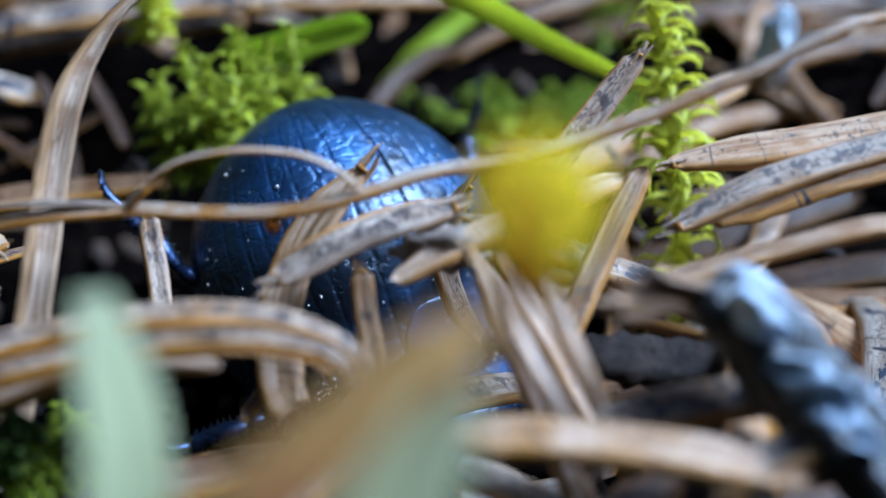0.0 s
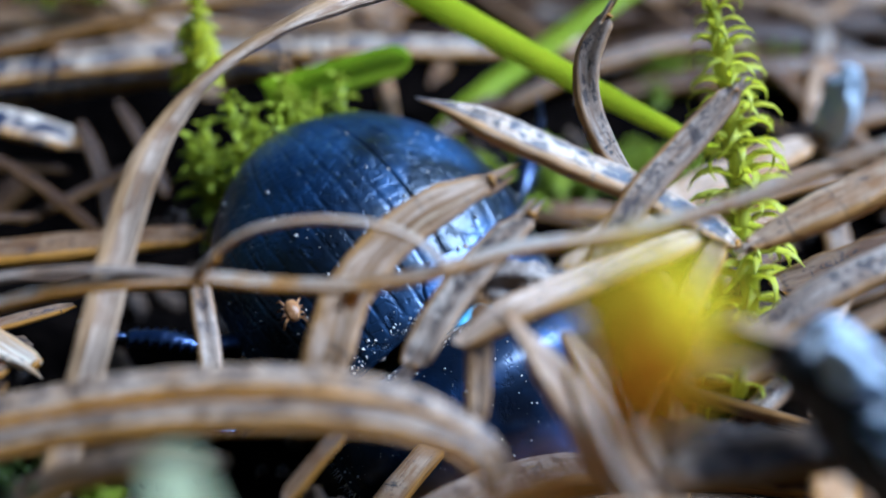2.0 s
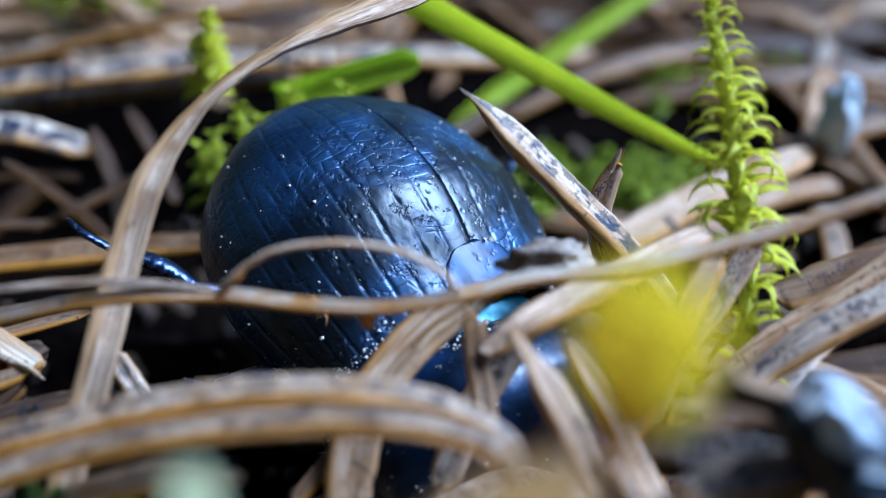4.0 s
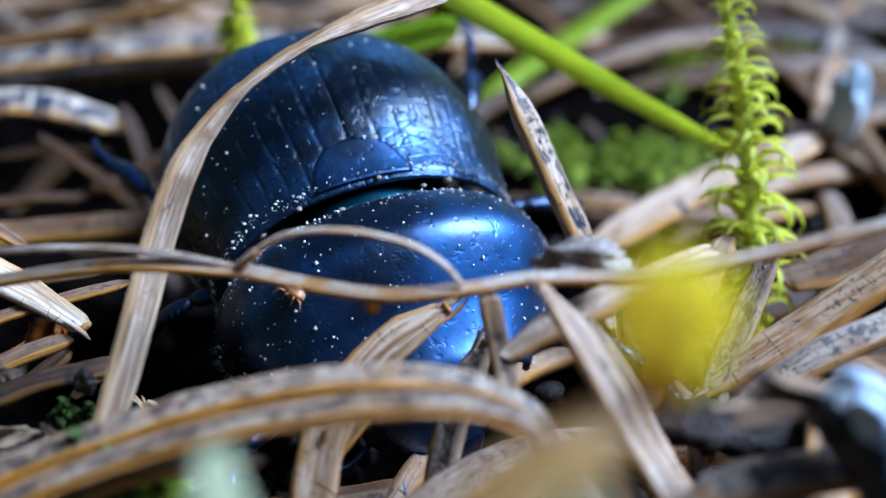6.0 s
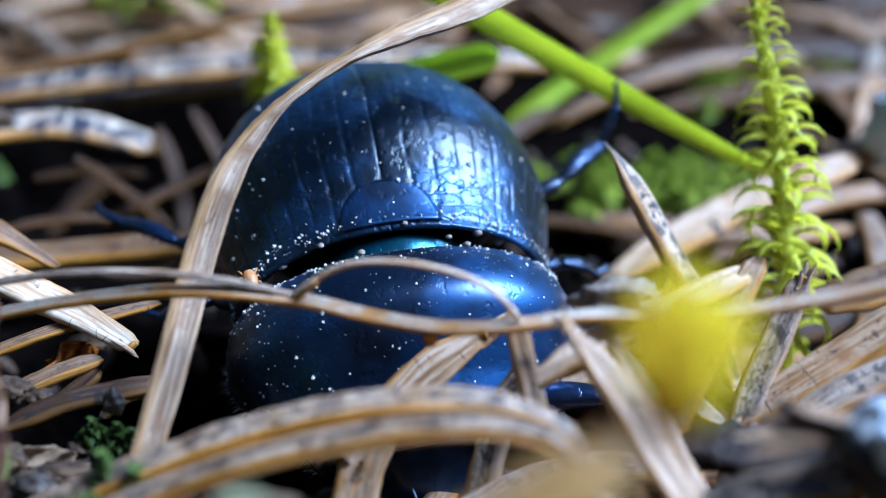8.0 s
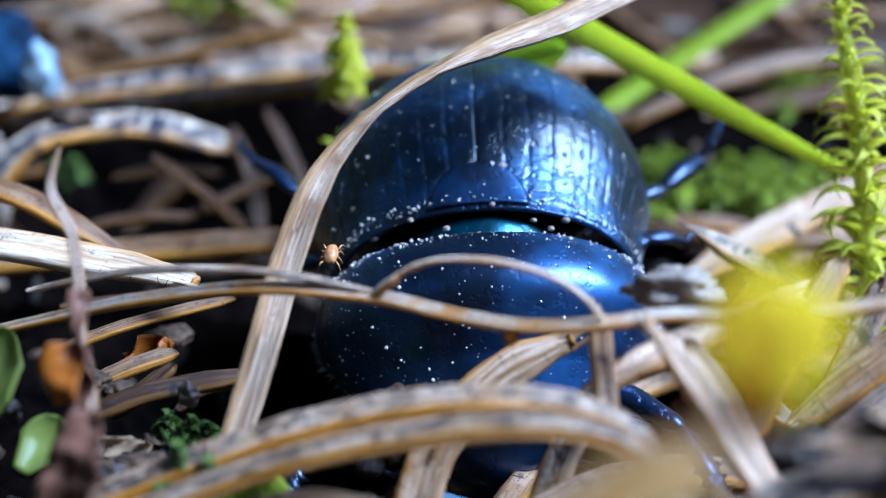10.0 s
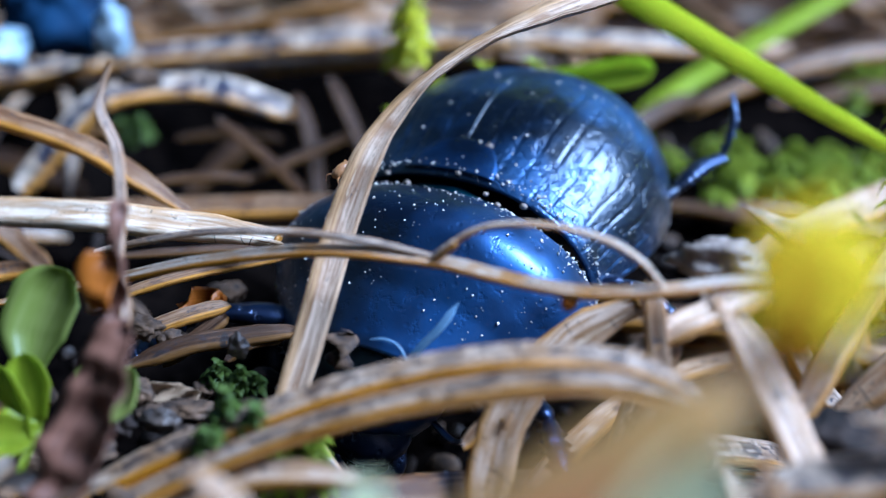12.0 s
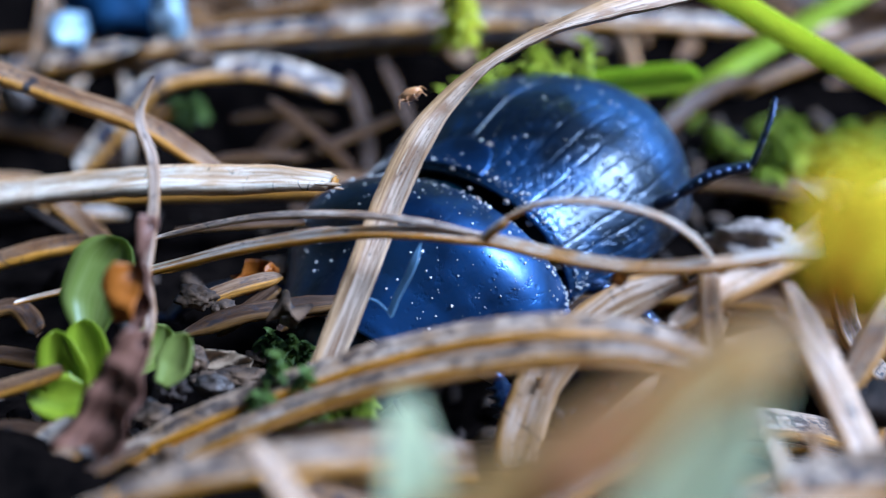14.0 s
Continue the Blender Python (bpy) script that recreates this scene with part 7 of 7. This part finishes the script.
    walk(r3, [
        (0, mm_pose(7.08, -10.22, 6.05, 0.05, 8.97, -4.6)),
        (1.5, mm_pose(7.69, -10.21, 6.11, 0.05, 1.43, -0.71)),
        (3, mm_pose(7.87, -10.68, 5.08, -0.14, -4.74, 2.17)),
        (5.5, mm_pose(9.53, -11.36, 3.72, 0, 0.3, -0.14)),
        (14, mm_pose(7.77, -11.6, 3.23, 1.37, -7.05, 3.34)),
    ])
    walk(v1, [
        (0, mm_pose(3.53, -12.16, 6.98, -0.05, -1.04, 0.54)),
        (0.5, mm_pose(3.3, -12.08, 7.12, -0.19, -3.42, 1.74)),
        (1.5, mm_pose(3.39, -11.97, 7.35, -0.23, -4, 1.99)),
        (3, mm_pose(3.37, -12.48, 6.29, -0.07, -3.1, 1.42)),
        (5.5, mm_pose(3.28, -13.19, 4.8, -0.09, -3.6, 1.71)),
        (14, mm_pose(3.28, -13.19, 4.8, -0.09, -3.6, 1.71)),
    ])
    walk(v2, [
        (0, mm_pose(4.43, -11.97, 7.42, 0, 0, 0)),
        (0.5, mm_pose(4.35, -11.96, 7.45, -0.09, -1.84, 0.94)),
        (1.5, mm_pose(4.21, -12.05, 7.25, -0.18, -3.32, 1.65)),
        (3, mm_pose(4.41, -12.29, 6.72, -0.06, -2.64, 1.2)),
        (5.5, mm_pose(4.17, -13.21, 4.81, -0.12, -4.45, 2.11)),
        (14, mm_pose(4.17, -13.21, 4.81, -0.12, -4.45, 2.11)),
    ])
    walk(s1, [
        (0, mm_pose(1.73, -15.49, 5.81, 0, 0, 0)),
        (1.5, mm_pose(2.43, -15.41, 6.02, -0.14, -2.75, 1.37)),
        (3, mm_pose(2.53, -15.47, 5.86, -0.09, -3.72, 1.7)),
        (5.5, mm_pose(2.85, -15.91, 4.93, -0.1, -4.03, 1.91)),
        (14, mm_pose(2.85, -15.91, 4.93, -0.1, -4.03, 1.91)),
    ])
    walk(s2, [
        (0, mm_pose(5.32, -14.77, 5.32, 0, 0, 0)),
        (0.5, mm_pose(5.35, -14.63, 5.61, -0.09, -1.98, 1)),
        (1.5, mm_pose(5.25, -14.38, 6.11, -0.01, -0.36, 0.18)),
        (3, mm_pose(5.31, -14.3, 6.37, -0.02, -1.03, 0.47)),
        (5.5, mm_pose(5.68, -14.74, 5.41, -0.01, -0.9, 0.43)),
        (9.5, mm_pose(4.71, -14.63, 5.76, 0.25, -3.52, 1.58)),
        (11, mm_pose(4.34, -14.71, 5.76, 0.18, -1.26, 0.59)),
        (14, mm_pose(3.42, -15.32, 5.08, 0.81, -3.92, 1.88)),
    ])
    walk(g2, [
        (0, mm_pose(0.25, 10.58, 7.16, 0, 0, 0)),
        (0.5, mm_pose(0.04, 10.71, 7.4, 0.01, 0.21, -0.1)),
        (1, mm_pose(-0.01, 10.71, 7.4, 0.01, 0.27, -0.14)),
        (1.5, mm_pose(0.02, 10.91, 7.82, 0.01, 0.16, -0.08)),
        (2, mm_pose(-0.11, 10.9, 7.85, -0.01, -0.78, 0.36)),
        (3, mm_pose(-0.05, 11.03, 8.14, -0.1, -3.83, 1.75)),
        (5.5, mm_pose(0.24, 11.05, 8.15, -0.01, 2.91, -1.38)),
        (6, mm_pose(0.66, 11.39, 8.84, -0.02, -1.52, 0.74)),
        (6.5, mm_pose(0.76, 11.31, 8.65, -0.01, -1.2, 0.59)),
        (7, mm_pose(1.15, 11.24, 8.53, 0.01, -1.29, 0.62)),
        (9.5, mm_pose(0.85, 11.28, 8.6, -0.2, 2.16, -0.98)),
        (10, mm_pose(0.84, 11.37, 8.75, -0.13, 1.24, -0.57)),
        (10.5, mm_pose(1.13, 11.29, 8.44, 0.19, -1.54, 0.72)),
        (11, mm_pose(1.49, 11.17, 8.04, -0.18, 1.23, -0.58)),
        (11.5, mm_pose(1.81, 11.18, 7.92, 0.36, -2.56, 1.21)),
        (12, mm_pose(1.76, 10.84, 7.19, -0.19, 1.1, -0.52)),
        (12.5, mm_pose(1.52, 10.79, 7.13, 0, -0.01, 0.01)),
        (13, mm_pose(1.35, 10.71, 6.99, -0.39, 1.86, -0.93)),
        (13.5, mm_pose(1.43, 10.56, 6.63, -1.21, 5.21, -2.65)),
        (14, mm_pose(1.66, 10.34, 6.03, -1.33, 5.33, -2.68)),
    ])
    walk(vstem, [
        (0, mm_pose(-12.21, -8, 11.84, 0.12, 5.56, -2.85)),
        (5.5, mm_pose(-12.28, -8.18, 11.45, 0, 1.75, -0.83)),
        (7, mm_pose(-12.38, -8.32, 11.17, -0.02, 1.2, -0.58)),
        (9.5, mm_pose(-11.88, -8.35, 10.95, 0.05, -0.59, 0.26)),
        (10, mm_pose(-12.12, -8.33, 11.03, 0.1, -1.05, 0.48)),
        (10.5, mm_pose(-12.25, -8.3, 11.15, -0.06, 0.43, -0.2)),
        (11, mm_pose(-12.16, -8.34, 11.02, -0.01, 0.04, -0.02)),
        (11.3, mm_pose(-12.53, -8.14, 11.56, 0.04, -0.28, 0.13)),
        (11.5, mm_pose(-12.58, -8.12, 11.63, -0.37, 2.28, -1.1)),
        (12, mm_pose(-12.53, -8.08, 11.69, 0.07, -0.4, 0.19)),
        (12.5, mm_pose(-12.44, -8.08, 11.66, -0.09, 0.47, -0.22)),
        (13, mm_pose(-12.9, -8.47, 11.06, -0.7, 3.28, -1.64)),
        (13.5, mm_pose(-12.84, -8.51, 10.96, -0.66, 2.99, -1.5)),
        (14, mm_pose(-12.77, -8.59, 10.76, -0.78, 3.25, -1.61)),
    ])
    walk(mint_leaf, [
        (0, mm_pose(-2.78, -20.51, 12.07, 0, 0, 0)),
        (0.5, mm_pose(-2.75, -20.66, 11.76, 0, -0.06, 0.03)),
        (1, mm_pose(-2.7, -20.8, 11.5, 0.05, 1.25, -0.64)),
        (1.5, mm_pose(-2.6, -20.64, 11.82, 0.06, 2.17, -1.07)),
        (2, mm_pose(-2.39, -20.8, 11.44, 0.01, 2.91, -1.34)),
        (3, mm_pose(-2.34, -20.83, 11.37, -0.01, 3.24, -1.47)),
        (5.5, mm_pose(-2.98, -20.9, 11.24, -0.02, 3.52, -1.67)),
        (6.5, mm_pose(-3.15, -21.1, 10.86, -0.09, 4.53, -2.22)),
        (7, mm_pose(-2.98, -21.07, 10.91, -0.12, 4.27, -2.06)),
        (9.5, mm_pose(-2.88, -21.38, 10.16, -0.44, 4.33, -1.97)),
        (12, mm_pose(-2.72, -21.52, 9.92, -0.25, 1.47, -0.7)),
        (12.5, mm_pose(-2.59, -21.51, 9.91, -0.1, 0.55, -0.27)),
        (13, mm_pose(-2.89, -21.4, 10.31, -0.16, 0.78, -0.39)),
        (13.5, mm_pose(-2.72, -21.36, 10.32, -0.12, 0.58, -0.29)),
        (14, mm_pose(-2.77, -21.38, 10.29, 0.02, -0.1, 0.05)),
    ])
    walk(c5, [
        (0, mm_pose(1.12, -9.72, 6.16, 0.04, 1.03, -0.53)),
        (1.5, mm_pose(1.1, -9.6, 6.41, 0.07, 2.36, -1.17)),
        (3, mm_pose(1.61, -9.57, 6.48, -0.09, -3.59, 1.64)),
        (5.5, mm_pose(1.77, -9.79, 5.98, -0.03, -1.76, 0.83)),
        (6.5, mm_pose(1.54, -9.95, 5.59, -0.02, -2.29, 1.12)),
        (7, mm_pose(1.77, -9.92, 5.61, -0.02, -3.57, 1.72)),
        (9.5, mm_pose(1.73, -9.82, 5.49, 0.07, -0.92, 0.41)),
        (11, mm_pose(1.12, -9.87, 5.28, 0.34, -2.55, 1.19)),
        (12.5, mm_pose(1.12, -9.74, 5.43, 0.82, -5.09, 2.39)),
        (13, mm_pose(1.04, -9.79, 5.31, 1.19, -7.03, 3.38)),
        (14, mm_pose(1.05, -9.73, 5.33, 1.63, -8.71, 4.11)),
    ])
    walk(p1, [
        (0, mm_pose(-5.6, -6.1, 6.43, 0.07, 1.98, -1.01)),
        (0.5, mm_pose(-5.52, -5.76, 7.1, 0.09, 4.12, -2.08)),
        (1, mm_pose(-5.13, -6, 6.66, 0.1, 5, -2.55)),
        (1.5, mm_pose(-4.92, -5.99, 6.72, 0.09, 5.07, -2.51)),
        (2, mm_pose(-5.38, -6.18, 6.29, 0.01, 0.83, -0.38)),
        (2.5, mm_pose(-5.5, -6.21, 6.23, 0.01, 0.89, -0.41)),
        (3, mm_pose(-6.76, -6.36, 5.87, -0.55, -10.47, 4.84)),
        (5.3, mm_pose(-8.23, -7.55, 3.3, -2.97, -24.26, 12.34)),
        (9.5, mm_pose(-7.93, -8.52, 1.59, -0.67, -26.88, 12.48)),
        (14, mm_pose(-7.37, -9.16, 1.11, 3.06, -29.26, 13.57)),
    ])
    walk(fibre, [
        (0, mm_pose(-1.06, -9.6, -0.6, -48.55, 64.35, -76.5)),
        (9.5, mm_pose(-2.14, -9.0, 0.6, -35.76, 56.71, -52.06)),
        (10.5, mm_pose(-4.02, -9.53, 2.75, -10.81, 33.34, -20.06)),
        (11, mm_pose(-4.25, -9.28, 3.33, -1.51, 8.35, -4.06)),
        (11.5, mm_pose(-4.22, -9, 3.92, 0.19, -1.27, 0.61)),
        (12, mm_pose(-4.66, -8.98, 4.09, 0.13, -0.8, 0.38)),
        (12.5, mm_pose(-4.64, -8.82, 4.44, 0.31, -1.79, 0.85)),
        (13, mm_pose(-4.5, -8.59, 4.83, -0.83, 3.83, -1.92)),
        (13.5, mm_pose(-4.94, -8.84, 4.5, 1.36, -7.83, 3.76)),
        (14, mm_pose(-6.42, -9.16, 4.54, 2.46, -15.3, 7.1)),
    ])
    walk(flake, [
        (0, mm_pose(-1.95, -10.03, 2.06, 0.12, 4.96, -2.54)),
        (9.5, mm_pose(-3.98, -8.84, 3.45, -0.14, 1.52, -0.69)),
        (10.5, mm_pose(-4.68, -8.49, 4.12, 0.11, -0.85, 0.4)),
        (11, mm_pose(-6.79, -8.98, 3.67, 0, 0, 0)),
        (11.5, mm_pose(-6.85, -8.69, 4.29, -4.41, 18.2, -9.65)),
        (12, mm_pose(-6.78, -8.54, 4.59, -43.25, 53.86, -57.04)),
        (12.5, mm_pose(-7.44, -9, 3.88, -4.51, 16.93, -9)),
        (13, mm_pose(-8.36, -9.15, 3.95, -0.9, 4.14, -2.08)),
        (13.5, mm_pose(-8.25, -8.97, 4.3, -4.13, 14.64, -7.94)),
        (14, mm_pose(-9.79, -9.28, 4.43, -0.58, 2.47, -1.22)),
    ])
    walk(t1, [
        (0, mm_pose(-2.78, -12.87, 5.9, 0, 0, 0)),
        (1, mm_pose(-2.69, -13.15, 5.36, -0.15, -2.76, 1.41)),
        (1.5, mm_pose(-3.13, -13.05, 5.51, -0.32, -5.15, 2.57)),
        (2, mm_pose(-3.58, -12.97, 5.66, -0.2, -5.42, 2.52)),
        (3, mm_pose(-3.45, -13.03, 5.55, -0.2, -5.86, 2.68)),
        (5.5, mm_pose(-3.82, -13.23, 5.13, -0.2, -5.93, 2.82)),
        (6.5, mm_pose(-3.98, -13.41, 4.81, -0.17, -6.37, 3.13)),
        (9.5, mm_pose(-3.24, -13.53, 4.53, 0.43, -8.11, 3.62)),
        (12, mm_pose(-4.68, -14.05, 4.08, 1.07, -8.05, 3.72)),
        (13, mm_pose(-2.96, -13.8, 4.09, 0.06, -0.32, 0.16)),
        (14, mm_pose(-3.3, -13.94, 3.95, 0.16, -0.71, 0.34)),
    ])
    walk(clump, [
        (0, mm_pose(2.44, -8.73, 6.55)),
        (1.5, mm_pose(2.59, -6.95, 6.2)),
        (3, mm_pose(3.3, -6.29, 7.41)),
        (5.5, mm_pose(3.66, -8.42, 7.67)),
        (6, mm_pose(3.75, -8.63, 7.87)),
        (6.5, mm_pose(3.95, -8.63, 7.92)),
        (7, mm_pose(4.04, -8.75, 7.78)),
        (9.5, mm_pose(4.03, -8.04, 6.9)),
        (10, mm_pose(3.51, -8.07, 7.35)),
        (10.5, mm_pose(3.47, -8.14, 7.29)),
        (11, mm_pose(3.45, -8, 7.34)),
        (11.5, mm_pose(3.42, -7.82, 7.35)),
        (12, mm_pose(3.31, -7.72, 7.26)),
        (12.5, mm_pose(3.22, -7.75, 7.1)),
        (13, mm_pose(3, -7.92, 6.93)),
        (14, mm_pose(2.99, -7.9, 7)),
    ])
    walk(mite, [
        (0, mm_pose(-2, -8.02, 3.58, 25, 0, 0)),
        (1.5, mm_pose(-2.91, -5.75, 4.14, 25, 0, 10)),
        (2, mm_pose(-3.18, -5.15, 4.78, 25, 0, 20)),
        (3, mm_pose(-2.83, -4.62, 5.15, 25, 0, 60)),
        (3.2, mm_pose(-2.72, -4.74, 5.29, 25, 0, 70)),
        (5.5, mm_pose(-3.43, -6.39, 5.28, 25, 0, 70)),
        (7, mm_pose(-5.92, -5.73, 5.5, 25, 0, 40)),
        (9.5, mm_pose(-6.48, -4.6, 6, 25, 0, 10)),
        (10, mm_pose(-6.11, -4.79, 6.31, 25, 0, 0)),
        (10.5, mm_pose(-6.07, -3.97, 7.47, 25, 0, -20)),
        (11, mm_pose(-7.41, -4.68, 7.56, 25, 0, -20)),
        (11.5, mm_pose(-7.27, -3.83, 7.86, 25, 0, -30)),
        (12, mm_pose(-7.48, -4.1, 7.37, 25, 0, -40)),
        (12.5, mm_pose(-7.6, -4.28, 7.21, 25, 0, -30)),
        (13, mm_pose(-7.61, -4.27, 7.57, 25, 0, -50)),
        (13.5, mm_pose(-7.59, -4.38, 7.49, 25, 0, -60)),
        (14, mm_pose(-7.26, -2.37, 8.39, 25, 0, -75)),
    ])
    # the bud sways on its stalk
    walk(bud_plant, [
        (0, mm_pose(2.83, -21.95, 13.71)),
        (1, mm_pose(2.8, -22.1, 13.44)),
        (2, mm_pose(2.68, -21.98, 13.6)),
        (3, mm_pose(2.6, -21.94, 13.66)),
        (5.5, mm_pose(2.74, -21.99, 13.62)),
        (6.5, mm_pose(2.65, -21.95, 13.63)),
        (9.5, mm_pose(2.72, -21.96, 13.66)),
        (10.5, mm_pose(2.56, -21.98, 13.52)),
        (11, mm_pose(2.58, -21.92, 13.71)),
        (12, mm_pose(2.62, -21.97, 13.6)),
        (13, mm_pose(2.58, -22.02, 13.5)),
        (14, mm_pose(2.76, -22.01, 13.57)),
    ])
    # the legs push and drag as the beetle turns
    for (sx, k), (leg, hip) in LEGS.items():
        rows = []
        for i in range(29):
            t = i * 0.5
            swing = 16 * math.sin(t * 2.1 + k * 2.2 + (sx > 0) * 3.1)
            lift = 7 * math.cos(t * 2.1 + k * 2.2 + (sx > 0) * 3.1)
            if (sx, k) == (1, 2):
                lift += 24 * (smooth01((t - 10) / 1) - smooth01((t - 11.5) / 1) + smooth01((t - 12.5) / 1))
            rows.append((t, hip @ pose(0, 0, 0, 0, -sx * lift, swing)))
        walk(leg, rows)


motions()
